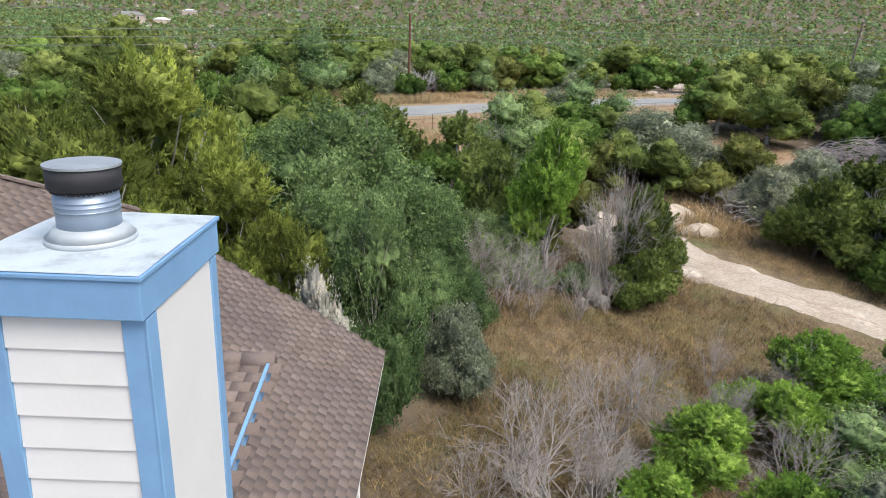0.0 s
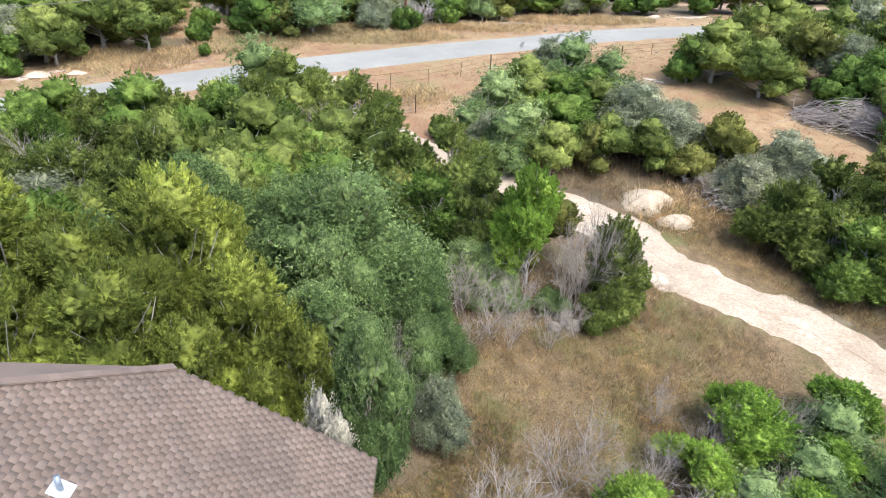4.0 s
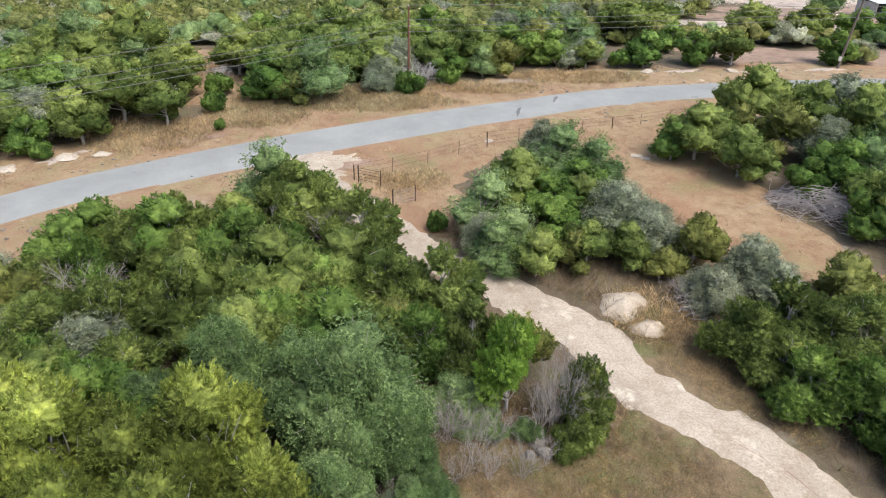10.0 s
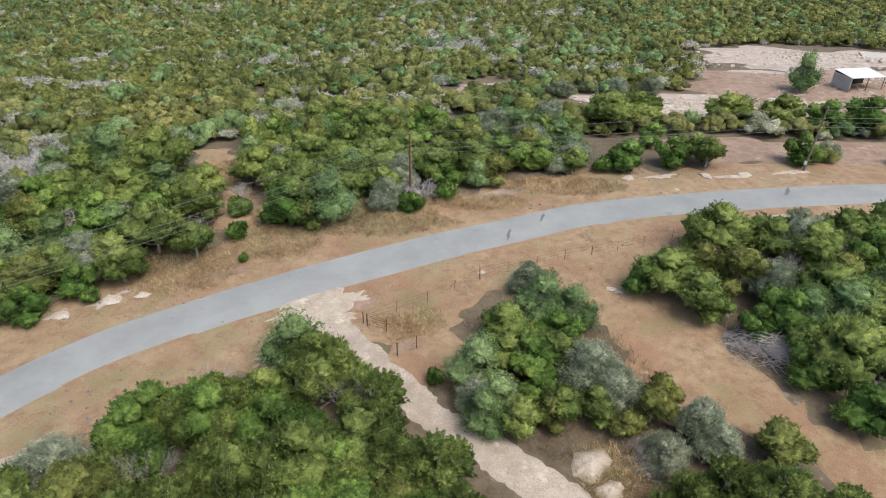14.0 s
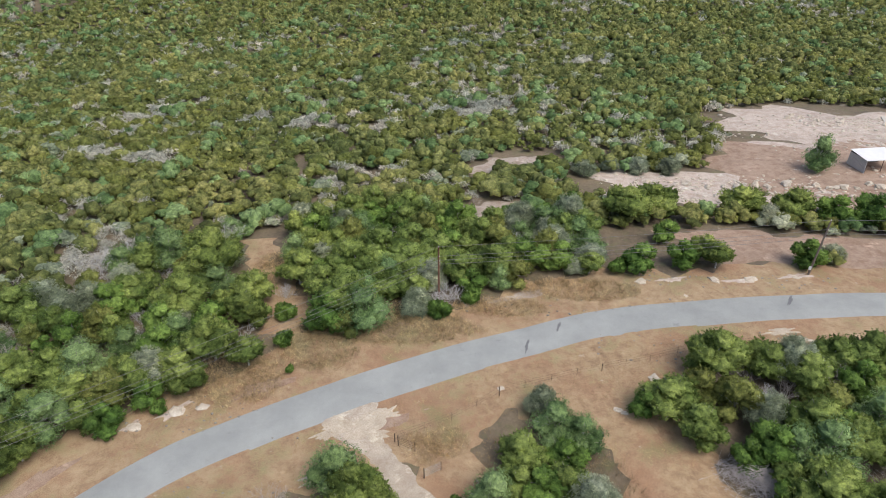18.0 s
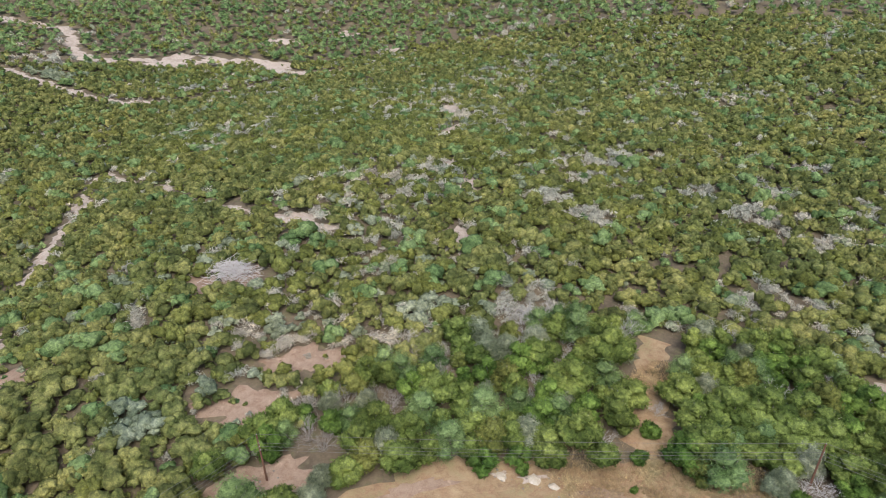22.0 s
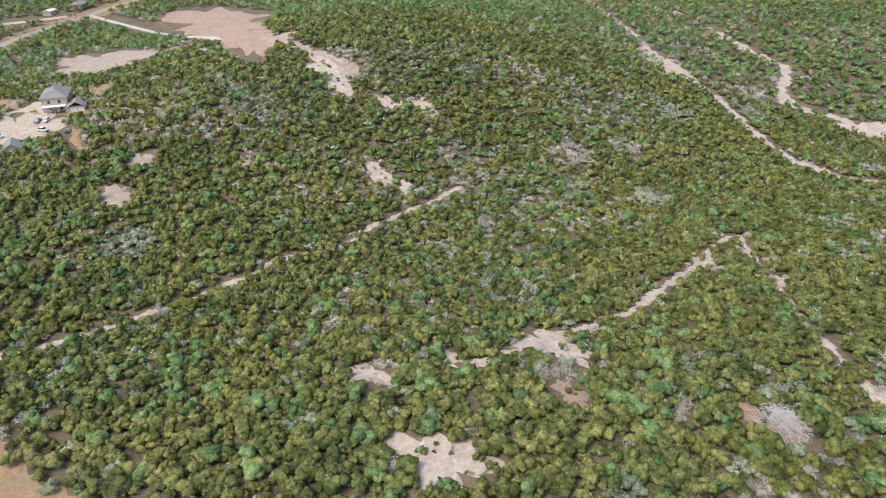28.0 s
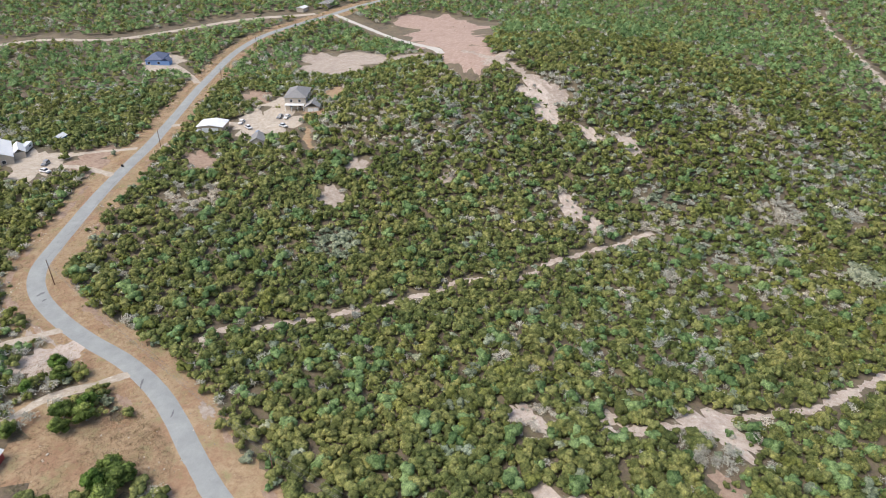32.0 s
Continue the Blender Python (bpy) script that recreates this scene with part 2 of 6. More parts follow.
def patch(name, x, y, rx, ry, turn, material, label, seed, dz=0.03, ragged=0.35, category="ground", mound=0.0):
    """An irregular piece of open ground, draped over the land."""
    na, nr = 56, 7
    a = np.linspace(0, 2 * np.pi, na, endpoint=False)
    g = np.random.default_rng(seed)
    rim = 1 + ragged * sum(np.sin(a * k + g.uniform(0, 6.28)) * w for k, w in ((2, 0.35), (3, 0.35), (5, 0.3), (9, 0.2), (14, 0.15)))
    v = [(x, y, on(x, y, dz + mound))]
    ct, st = math.cos(radians(turn)), math.sin(radians(turn))
    for k in range(1, nr + 1):
        q = k / nr
        u, w = np.cos(a) * rim * rx * q, np.sin(a) * rim * ry * q
        px, py = x + u * ct - w * st, y + u * st + w * ct
        h = mound * (1 - q * q) ** 1.3 * (1 + 0.12 * np.sin(3 * a + seed))
        v += list(zip(px, py, land(px, py) + dz - (0.06 + dz) * (k == nr) + h))
    f3 = [(0, 1 + i, 1 + (i + 1) % na) for i in range(na)]
    f4 = [(1 + (k - 1) * na + i, 1 + k * na + i, 1 + k * na + (i + 1) % na, 1 + (k - 1) * na + (i + 1) % na) for k in range(1, nr) for i in range(na)]
    me = bpy.data.meshes.new(name)
    me.from_pydata([tuple(map(float, p)) for p in v], [], f3 + f4)
    me.polygons.foreach_set("use_smooth", np.ones(len(f3) + len(f4), dtype=bool))
    me.materials.append(material)
    return tagged(new(name, me), label, category, kind="structure")

# ---------------------------------------------------------------- materials
def ground_material():
    m = Mat("dry_ground", 0.95)
    soil = m.ramp(m.noise(0.9, 8, 0.7), [(0.25, (0.060, 0.047, 0.032)), (0.5, (0.125, 0.098, 0.068)), (0.75, (0.22, 0.175, 0.125))])
    grass = m.ramp(m.noise(2.2, 8, 0.75), [(0.2, (0.090, 0.070, 0.044)), (0.5, (0.18, 0.14, 0.09)), (0.8, (0.28, 0.22, 0.145))])
    c = m.mix(soil, grass, m.ramp(m.noise(0.11, 5, 0.65), [(0.38, (0, 0, 0)), (0.6, (1, 1, 1))]))
    stone = m.ramp(m.noise(1.6, 6, 0.7), [(0.3, (0.26, 0.22, 0.18)), (0.7, (0.42, 0.37, 0.30))])
    c = m.mix(c, stone, m.ramp(m.noise(0.23, 6, 0.72), [(0.61, (0, 0, 0)), (0.68, (0.8, 0.8, 0.8))]))
    green = m.mix(c, (0.13, 0.16, 0.05), m.ramp(m.noise(0.5, 5), [(0.52, (0, 0, 0)), (0.72, (0.45, 0.45, 0.45))]))
    m.colour(green)
    m.bump(m.noise(5, 8, 0.7), 0.6, 0.08)
    return m.m


def caliche_material(name, pale, warm, weeds):
    m = Mat(name, 0.95)
    c = m.ramp(m.noise(0.7, 8, 0.65), [(0.3, warm), (0.55, pale), (0.8, tuple(min(1, v * 1.12) for v in pale))])
    fine = m.ramp(m.noise(9, 5, 0.7), [(0.3, (0.66, 0.64, 0.60)), (0.7, (1.16, 1.16, 1.16))])
    c = m.mix(c, fine, 1.0, "MULTIPLY")
    c = m.mix(c, tuple(v * 0.62 for v in warm), m.ramp(m.noise(0.16, 8, 0.78), [(0.46, (0, 0, 0)), (0.64, (weeds, weeds, weeds))]))
    c = m.mix(c, tuple(min(0.72, v * 1.45) for v in pale), m.ramp(m.noise(0.42, 8, 0.75), [(0.57, (0, 0, 0)), (0.68, (0.8, 0.8, 0.8))]))
    m.colour(m.mix(c, (0.25, 0.18, 0.10), m.ramp(m.noise(1.5, 7, 0.75), [(0.56, (0, 0, 0)), (0.66, (weeds, weeds, weeds))])))
    m.bump(m.noise(7, 8, 0.7), 0.5, 0.04)
    return m.m


def asphalt_material():
    m = Mat("worn_asphalt", 0.9)
    c = m.ramp(m.noise(0.25, 6, 0.65), [(0.3, (0.268, 0.28, 0.27)), (0.7, (0.355, 0.368, 0.352))])
    fine = m.ramp(m.noise(30, 4, 0.7), [(0.3, (0.82, 0.82, 0.82)), (0.7, (1.12, 1.12, 1.12))])
    c = m.mix(c, fine, 1.0, "MULTIPLY")
    m.colour(m.mix(c, (0.13, 0.13, 0.135), m.ramp(m.noise(0.6, 5, 0.7), [(0.63, (0, 0, 0)), (0.75, (0.5, 0.5, 0.5))])))
    m.bump(m.noise(60, 3), 0.3, 0.01)
    return m.m


GROUND = ground_material()
CALICHE = caliche_material("caliche", (0.53, 0.465, 0.385), (0.42, 0.34, 0.262), 0.4)
PALE_CALICHE = caliche_material("loose_caliche", (0.54, 0.47, 0.375), (0.44, 0.36, 0.27), 0.25)
GRAVEL = caliche_material("limestone_gravel", (0.47, 0.405, 0.345), (0.33, 0.25, 0.195), 0.5)
REDSOIL = caliche_material("red_soil", (0.40, 0.295, 0.225), (0.28, 0.18, 0.125), 0.4)


def lawn_material():
    """Rough dry grass: straw, brown stalks, bare soil and low green weeds."""
    m = Mat("rough_dry_grass", 0.95)
    c = m.ramp(m.noise(1.1, 8, 0.72), [(0.3, (0.13, 0.092, 0.055)), (0.5, (0.225, 0.165, 0.10)), (0.7, (0.33, 0.255, 0.155))])
    c = m.mix(c, (0.145, 0.165, 0.058), m.ramp(m.noise(0.33, 6, 0.7), [(0.47, (0, 0, 0)), (0.62, (0.75, 0.75, 0.75))]))
    fine = m.ramp(m.noise(11, 6, 0.8), [(0.3, (0.5, 0.49, 0.47)), (0.7, (1.45, 1.45, 1.4))])
    m.colour(m.mix(c, fine, 1.0, "MULTIPLY"))
    m.bump(m.noise(9, 8, 0.75), 0.9, 0.08)
    return m.m


def verge_material():
    """Mown dry grass: tan straw over reddish soil, with low green drifts and pale stony scrapes."""
    m = Mat("dry_verge_grass", 0.95)
    c = m.ramp(m.noise(0.8, 8, 0.7), [(0.3, (0.245, 0.158, 0.095)), (0.5, (0.365, 0.26, 0.156)), (0.72, (0.48, 0.365, 0.23))])
    c = m.mix(c, (0.30, 0.165, 0.10), m.ramp(m.noise(0.12, 6, 0.7), [(0.47, (0, 0, 0)), (0.62, (0.6, 0.6, 0.6))]))
    c = m.mix(c, (0.20, 0.205, 0.085), m.ramp(m.noise(0.2, 7, 0.72), [(0.52, (0, 0, 0)), (0.66, (0.6, 0.6, 0.6))]))
    c = m.mix(c, (0.60, 0.53, 0.44), m.ramp(m.noise(0.55, 8, 0.75), [(0.64, (0, 0, 0)), (0.70, (0.8, 0.8, 0.8))]))
    fine = m.ramp(m.noise(12, 6, 0.8), [(0.3, (0.62, 0.61, 0.60)), (0.7, (1.34, 1.34, 1.32))])
    m.colour(m.mix(c, fine, 1.0, "MULTIPLY"))
    m.bump(m.noise(9, 8, 0.75), 0.8, 0.06)
    return m.m


LAWN = lawn_material()
GRASS_DRY = verge_material()
ASPHALT = asphalt_material()
CONCRETE = plain("concrete", (0.52, 0.49, 0.44), 0.9, scale=2)
BARK = plain("bark", (0.15, 0.12, 0.10), 0.95, scale=9, vary=0.4, bump=0.6)
DEADWOOD = plain("weathered_dead_wood", (0.44, 0.40, 0.37), 0.95, scale=9, vary=0.3, bump=0.5)
LEAF_JUNIPER = leafy("juniper_foliage", (0.066, 0.106, 0.028), (0.165, 0.242, 0.070), (0.320, 0.410, 0.130))
# the juniper leaf greyed and bluer, so distance haze sits in its colour
LEAF_WOODS_HAZED = leafy("hazed_juniper_foliage", (0.084, 0.109, 0.039), (0.194, 0.232, 0.085), (0.378, 0.398, 0.160), 0.3, 0.75, 0.3)
LEAF_OLIVE = leafy("yellow_juniper_foliage", (0.124, 0.166, 0.040), (0.298, 0.383, 0.091), (0.513, 0.619, 0.165))
LEAF_OAK = leafy("live_oak_foliage", (0.082, 0.151, 0.061), (0.191, 0.307, 0.130), (0.326, 0.471, 0.225))
LEAF_SAGE = leafy("grey_green_foliage", (0.174, 0.218, 0.152), (0.313, 0.374, 0.276), (0.461, 0.526, 0.423))
LEAF_RUST = leafy("brown_juniper_foliage", (0.098, 0.115, 0.033), (0.188, 0.222, 0.066), (0.304, 0.343, 0.116))
TWIGS = leafy("grey_bare_twigs", (0.44, 0.445, 0.42), (0.60, 0.605, 0.58), (0.78, 0.785, 0.76))
LEAF_FRESH = leafy("bright_cedar_foliage", (0.051, 0.107, 0.026), (0.132, 0.241, 0.057), (0.250, 0.388, 0.104))

LEAF_BRIGHT = leafy("young_cedar_foliage", (0.095, 0.195, 0.038), (0.22, 0.40, 0.075), (0.38, 0.58, 0.13))

# ---------------------------------------------------------------- ground, roads, clearings
U = np.linspace(-1, 1, 263)
GX = 55 * np.sinh(4.9 * U)
gx, gy = np.meshgrid(GX - 20, GX + 20, indexing="ij")
gz = land(gx, gy)
near = np.exp(-((gx - 0) ** 2 + (gy - 30) ** 2) / 90 ** 2)
gz = gz + near * 0.05 * (np.sin(gx * 1.7 + 2 * np.sin(gy * 0.8)) + np.sin(gy * 2.1 + 1.5 * np.sin(gx * 1.1))) * 0.5
n = len(GX)
ii, jj = np.meshgrid(np.arange(n - 1), np.arange(n - 1), indexing="ij")
a = (ii * n + jj).ravel()
tagged(new("ground", mesh_from("ground", np.stack([gx, gy, gz - 0.03], -1).reshape(-1, 3), np.stack([a, a + n, a + n + 1, a + 1], 1), GROUND, True)),
       "dry rocky hill country ground with tan grass and soil", "ground", kind="structure")

ROAD = smooth_line([(118.6, 69.2), (87.5, 73.3), (67.4, 74.1), (51.4, 73.2), (43.9, 72.3), (36.5, 71.4), (29.1, 70.1), (21.9, 68.8), (14.6, 66.7), (7.7, 63.7), (1, 60.9), (-5.1, 57.8),
                    (-11, 54.6), (-16.4, 51.3), (-21.4, 48.2), (-29.9, 41.8), (-37.2, 32), (-41, 18.4), (-42, 0), (-44, -25), (-47, -50), (-51, -70), (-56.8, -86.4), (-62.5, -98.6),
                    (-68.2, -110), (-73, -122), (-76, -136), (-77, -153), (-79.1, -167.3), (-83.3, -181), (-90.6, -191.5), (-103, -200), (-131.6, -216.7), (-152.9, -227.6),
                    (-179.2, -240.6), (-212.6, -261.6), (-261, -295.2), (-321.7, -331.8), (-366, -347), (-403, -347), (-447, -340), (-482, -334), (-530, -318), (-620, -280)], 1.5)
ROAD_H = 2.95
DRIVE = smooth_line([(-12.2, 51.4), (-11.0, 49.4), (-8.5, 46.5), (-5.7, 43.6), (-2.6, 40.1), (-0.2, 37.4), (2.5, 35.3), (5.1, 33.6), (7.6, 31.5), (10, 28.9), (11.2, 26.9), (12.8, 25.2), (14.6, 23.7), (16.6, 22.1), (18.6, 19.4), (22.2, 15.4), (28.7, 10.7), (34, 6)], 0.4)
BACK_ROAD = smooth_line([(-150, -520), (-230, -480), (-274, -462), (-302, -425), (-340, -408), (-395, -388), (-440, -352)], 2.0)
SPUR = smooth_line([(-447, -338), (-424, -287), (-392, -238), (-352, -196), (-330, -178)], 2.0)

TRACKS = [  # lines cut through the woods: points, half width, material
    ([(-88, -124), (-97, -127), (-106, -119), (-116, -111), (-132, -99), (-150, -88), (-166, -80), (-175, -67), (-194, -59), (-218, -42), (-232, -34)], 1.5, "pink"),
    ([(-114.4, -15.5), (-124.3, -2.9), (-132.8, 5.9), (-140.5, 14.7), (-150.4, 24.7), (-169.5, 36.9), (-185.8, 48), (-206, 58), (-217, 68)], 1.9, "pink"),
    ([(-217, 68), (-194.9, 68), (-174.3, 68.7), (-147.7, 68.9), (-130.2, 71), (-112.4, 72.1), (-102.3, 76.5)], 1.2, "pink"),
    ([(-500, 98), (-458, 122), (-439, 138), (-400, 128), (-388, 132), (-381, 154), (-371, 170), (-364, 193), (-348, 208), (-317, 215), (-300, 232)], 4.0, "pink"),
    ([(-465, 45), (-425, 56), (-402, 68), (-377, 87), (-345, 100), (-315, 113), (-301, 128), (-306, 160), (-309, 190), (-312, 212)], 3.2, "pink"),
    ([(-620, 5), (-561, 17), (-500, 35), (-465, 45)], 2.6, "caliche"),
    ([(-32.4, 86.6), (-30.5, 78.8), (-27.6, 74), (-23.7, 68.3), (-20.9, 61.7)], 2.6, "grass"),
    ([(13.6, 57.5), (15.6, 54.6), (17.4, 51), (18.6, 47.6), (20.8, 44.6), (23.4, 41.2), (27, 38.2), (30.4, 35.8), (36, 33)], 3.6, "grass"),
    ([(-206, -175), (-214, -184), (-222, -190)], 1.6, "grass"),
    ([(-334, -168), (-315, -135), (-300, -105), (-290, -92)], 3.0, "gravel"),
]
# open places: x, y, radius, radius, turn, material
VALLEY_OPEN = [(-270, 606, 34, 34, 15, "gravel"), (-276, 728, 14, 20, 0, "gravel"), (-83.7, -16.6, 12, 6.5, 65, "pink"), (-127.3, 3.9, 13, 5, 52, "pink"), (-102.7, 47.5, 9, 6, 60, "red"),
    (-115.9, -20.5, 5, 2.5, 60, "pink"), (-110.2, -37.4, 8, 3, 60, "pink"), (-105.7, 8.6, 5, 3, 40, "red"), (-79, 88.6, 3.5, 8, 50, "pink"), (-72.4, 44.2, 7, 4, 60, "red"),
    (-408, 64, 20, 9, 30, "pink"), (-372, 168, 9, 20, 15, "pink"), (-340, 211, 24, 9, 5, "pink"), (-306, 122, 13, 7, 60, "pink"), (-360, 196, 16, 10, 40, "pink"), (-390, 131, 10, 6, 60, "pink"),
    (-292, -107, 16, 9, 60, "pink"), (-279, -96, 9, 5, 40, "pink"), (-277, -74, 8, 4, 60, "pink"), (-372, 242, 12, 6, 40, "pink"), (-351, 278, 9, 6, 20, "pink"), (-228, -66, 9, 5, 30, "pink"),
    (-178, 192, 5, 11, 30, "pink"), (-149.1, 163, 4, 12, 35, "pink"), (-301, 274, 7, 4, 0, "pink"), (-179.5, 69.8, 6, 2.5, 20, "pink"), (-189.9, 50, 6, 3, 40, "pink"), (-440, 297, 14, 8, 0, "pink"),
    (-114.3, 74, 7, 3, 0, "pink"), (-100, 115, 3, 7, 40, "pink"), (-117, 128, 2.5, 6, 40, "pink"), (-171, 185, 3, 8, 40, "pink"), (-70, 32, 8, 4.5, 60, "red"), (-115, 173, 5, 3, 30, "pink"), (-280, -57, 10, 4, 60, "pink"), (-119, -19, 4, 2.5, 60, "pink"), (-215, -115, 5, 3, 20, "gravel"), (-223, -54, 5, 3, 20, "pink")]
SOUTH_OPEN = [(-438, -236, 52, 34, 50, "pit"), (-180, -147, 9, 6, 30, "gravel"), (-204, -151, 7, 5, 20, "gravel"), (-326, -246, 54, 28, 55, "gravel"), (-335, -168, 48, 13, 35, "pit"), (-222, -206, 18, 10, 30, "caliche"), (-174, -207, 12, 6, 60, "red"), (-250, -246, 17, 8, 55, "red"), (-262, -204, 13, 5, 25, "grass"), (-152, -246, 13, 9, 40, "red"),
    (-328, -200, 18, 10, 60, "gravel"), (-385, -200, 40, 24, 40, "pit"), (-320, -140, 10, 7, 0, "gravel"),
    (-296, -98, 9, 5, 30, "gravel"), (-66, -152, 9, 8, 30, "pink"), (-50, -118, 15, 22, 20, "grass"),
    (-215, -214, 17, 11, 30, "caliche"), (-243, -222, 9, 9, 0, "caliche"), (-235, -196, 7, 5, 0, "grass"),
    (-285, -352, 20, 12, 40, "caliche"), (-138, -262, 17, 10, 60, "caliche")]
PAD_OPEN = [(69.5, 117.6, 22, 20, 0, "red"), (5.8, 118.6, 8, 4, 20, "gravel"), (2, 98.4, 6, 3, 10, "gravel"), (43.1, 108.7, 24, 8, -2, "pink"),
    (67.8, 106.4, 16, 8, 0, "red"), (81.3, 146, 27, 18, 0, "pink"), (58, 87.9, 18, 4, 0, "red"), (85.4, 149.4, 11, 5, -20, "caliche"),
    (74.9, 121.9, 22, 12, 0, "pink"), (41.7, 88.1, 14, 5, -10, "red")]
HOME_OPEN = [(4.1, 18, 4.8, 7.0, 20, "lawn"), (9.7, 18.7, 6.0, 8.5, 40, "lawn"), (14.9, 29.4, 3.4, 5.0, 40, "lawn"), (18.5, 64, 12, 2.8, 16, "grass"), (24.3, 45.6, 2.4, 11, 25, "grass"),
    (-24.6, 38.8, 9, 5.5, 42, "grass"), (15.6, 59.5, 18, 4.0, 15, "grass"), (17.7, 52.1, 6.5, 6, 25, "grass"), (21.1, 41.1, 3, 7, 25, "grass"), (-2, 47, 6, 6, 0, "grass"),
    (-57.2, 26.5, 7, 3.5, 60, "red")]
PATCHES = VALLEY_OPEN + SOUTH_OPEN + PAD_OPEN + HOME_OPEN
PINKROCK = caliche_material("broken_pink_limestone", (0.58, 0.50, 0.435), (0.44, 0.34, 0.28), 0.5)
PIT = caliche_material("dug_red_limestone", (0.46, 0.345, 0.285), (0.34, 0.215, 0.165), 0.4)
KINDS = {"pit": (PIT, "dug reddish limestone and spoil"), "pink": (PINKROCK, "broken pinkish limestone and pale spoil"), "gravel": (GRAVEL, "pale limestone gravel and bare earth"), "caliche": (CALICHE, "pale cream caliche ground"), "red": (REDSOIL, "bare reddish soil with stones"),
         "lawn": (LAWN, "rough dry grass with green weeds"), "grass": (GRASS_DRY, "short dry tan grass")}
for k, (pts, w, mt) in enumerate(TRACKS):
    ribbon("dirt_track", smooth_line(pts, 1.0), w * 0.9, 0.05, KINDS[mt][0], KINDS[mt][1] + " along a cut track", w * 0.75, k * 3 + 2, 4, "track")
for k, (x, y, rx, ry, tn, mt) in enumerate(PATCHES):
    patch("clearing", x, y, rx, ry, tn, KINDS[mt][0], KINDS[mt][1] + " in a clearing", k + 11, 0.04 + 0.004 * (k % 5), 0.55)
ribbon("verge", ROAD, 11.2, 0.02, GRASS_DRY, "mown dry tan grass beside the road", 2.0, 5, 8, "verge")
gv = np.random.default_rng(77)
dr = np.gradient(ROAD, axis=0)
nr_ = np.stack([-dr[:, 1], dr[:, 0]], 1) / np.linalg.norm(dr, axis=1)[:, None]
for k in range(60):  # worn soil and stone along the verges
    i = int(gv.integers(20, 330))
    q = ROAD[i] + nr_[i] * gv.choice([-1, 1]) * gv.uniform(5.2, 9.0)
    mt = ("red", "gravel", "red", "grass")[k % 4]
    patch("bare_soil", float(q[0]), float(q[1]), gv.uniform(2, 5.5), gv.uniform(0.7, 1.6), math.degrees(math.atan2(dr[i, 1], dr[i, 0])), KINDS[mt][0], KINDS[mt][1] + " on the verge", 500 + k, 0.028 + 0.0006 * k, 0.5)
ribbon("road_edge", ROAD, ROAD_H + 0.3, 0.05, CALICHE, "pale gravel shoulder of the road", 0.24, 9, 4, "shoulder")
ribbon("road", ROAD, ROAD_H, 0.075, ASPHALT, "worn grey asphalt country road, two lanes wide", 0.04, 21, 6, "road", 0.06)
fl = np.linspace(0, 1, len(DRIVE))
ribbon("driveway", DRIVE, 1.5 + 0.55 * sstep(fl, 0.3, 0.5) + 2.4 * np.exp(-(fl / 0.06) ** 2), 0.06, CALICHE, "cream caliche driveway with worn ruts", 0.34, 31, 6, "driveway")
for k, (x, y, rx, ry, tn) in enumerate([(-13.4, 48.6, 2.2, 0.9, 35), (-8.4, 50.8, 2.0, 1.0, 30), (-11.4, 49.2, 2.4, 1.6, 40), (-9.2, 48.4, 2.0, 1.3, 20), (-13.8, 42.4, 1.5, 0.5, 30), (-12.6, 43.2, 0.9, 0.4, 60), (-28.1, 32, 2.2, 1.0, 40), (38, 66.8, 2.2, 0.5, 10), (40, 65.6, 1.6, 0.5, -20)]):
    patch("spilled_caliche", x, y, rx, ry, tn, PALE_CALICHE, "pale caliche scattered on the dry verge", 820 + k, 0.066 + 0.004 * k, 0.8)
gs = np.random.default_rng(909)
for k, (a, b) in enumerate([(0.50, 0.535), (0.56, 0.62), (0.63, 0.70), (0.71, 0.78), (0.80, 0.86)]):  # worn brown streaks along the crown of the drive
    part_line = DRIVE[int(a * len(DRIVE)):int(b * len(DRIVE))] + gs.normal(0, 0.12, 2)
    ribbon("worn_streak", part_line, 0.13 + 0.05 * np.sin(np.arange(len(part_line)) * 1.3), 0.075, REDSOIL, "brown worn streak in pale caliche", 0.16, 950 + k, 2, "soil")
for k, (x, y, rx, ry, tn) in enumerate([(-31, 50, 1.6, 0.6, 40), (-34.5, 47.7, 1.2, 0.5, 50), (27.4, 77.6, 1.5, 0.6, 10), (36.4, 77.7, 1.6, 0.6, 0), (44.6, 79.4, 1.8, 0.6, 10)]):
    patch("bare_rock", x, y, rx, ry, tn, PINKROCK, "flat bare limestone showing through dry grass", 900 + k, 0.07 + 0.003 * k, 0.8)
ribbon("back_road", BACK_ROAD, 3.2, 0.06, CALICHE, "pale unpaved lane behind the houses", 0.5, 41, 4, "road")
ribbon("spur_road", SPUR, 2.4, 0.10, CONCRETE, "pale new driveway to a building site", 0.1, 43, 4, "driveway")
LANES = [([(-77, -160), (-72, -163), (-62, -168), (-50, -172)], 1.6), ([(-74, -131), (-66, -135), (-57, -140), (-46, -141), (-36, -140)], 1.7), ([(-147, -226), (-146, -240), (-142, -252), (-136, -262)], 2.0),
         ([(-170, -240), (-164, -246), (-156, -254), (-146, -262)], 1.8), ([(-196, -250), (-203, -241), (-210, -228), (-214, -214)], 2.2), ([(-262, -300), (-270, -313), (-283, -338), (-286, -350)], 2.4)]
for pts, w in LANES:
    ribbon("driveway", smooth_line(pts, 1.0), w, 0.10, CALICHE, "pale caliche driveway to a house", 0.25, 61, 4, "driveway")

YARDS = [p[:2] for p in SOUTH_OPEN if p[5] in ("caliche", "pit")] + [p[:2] for p in PAD_OPEN]


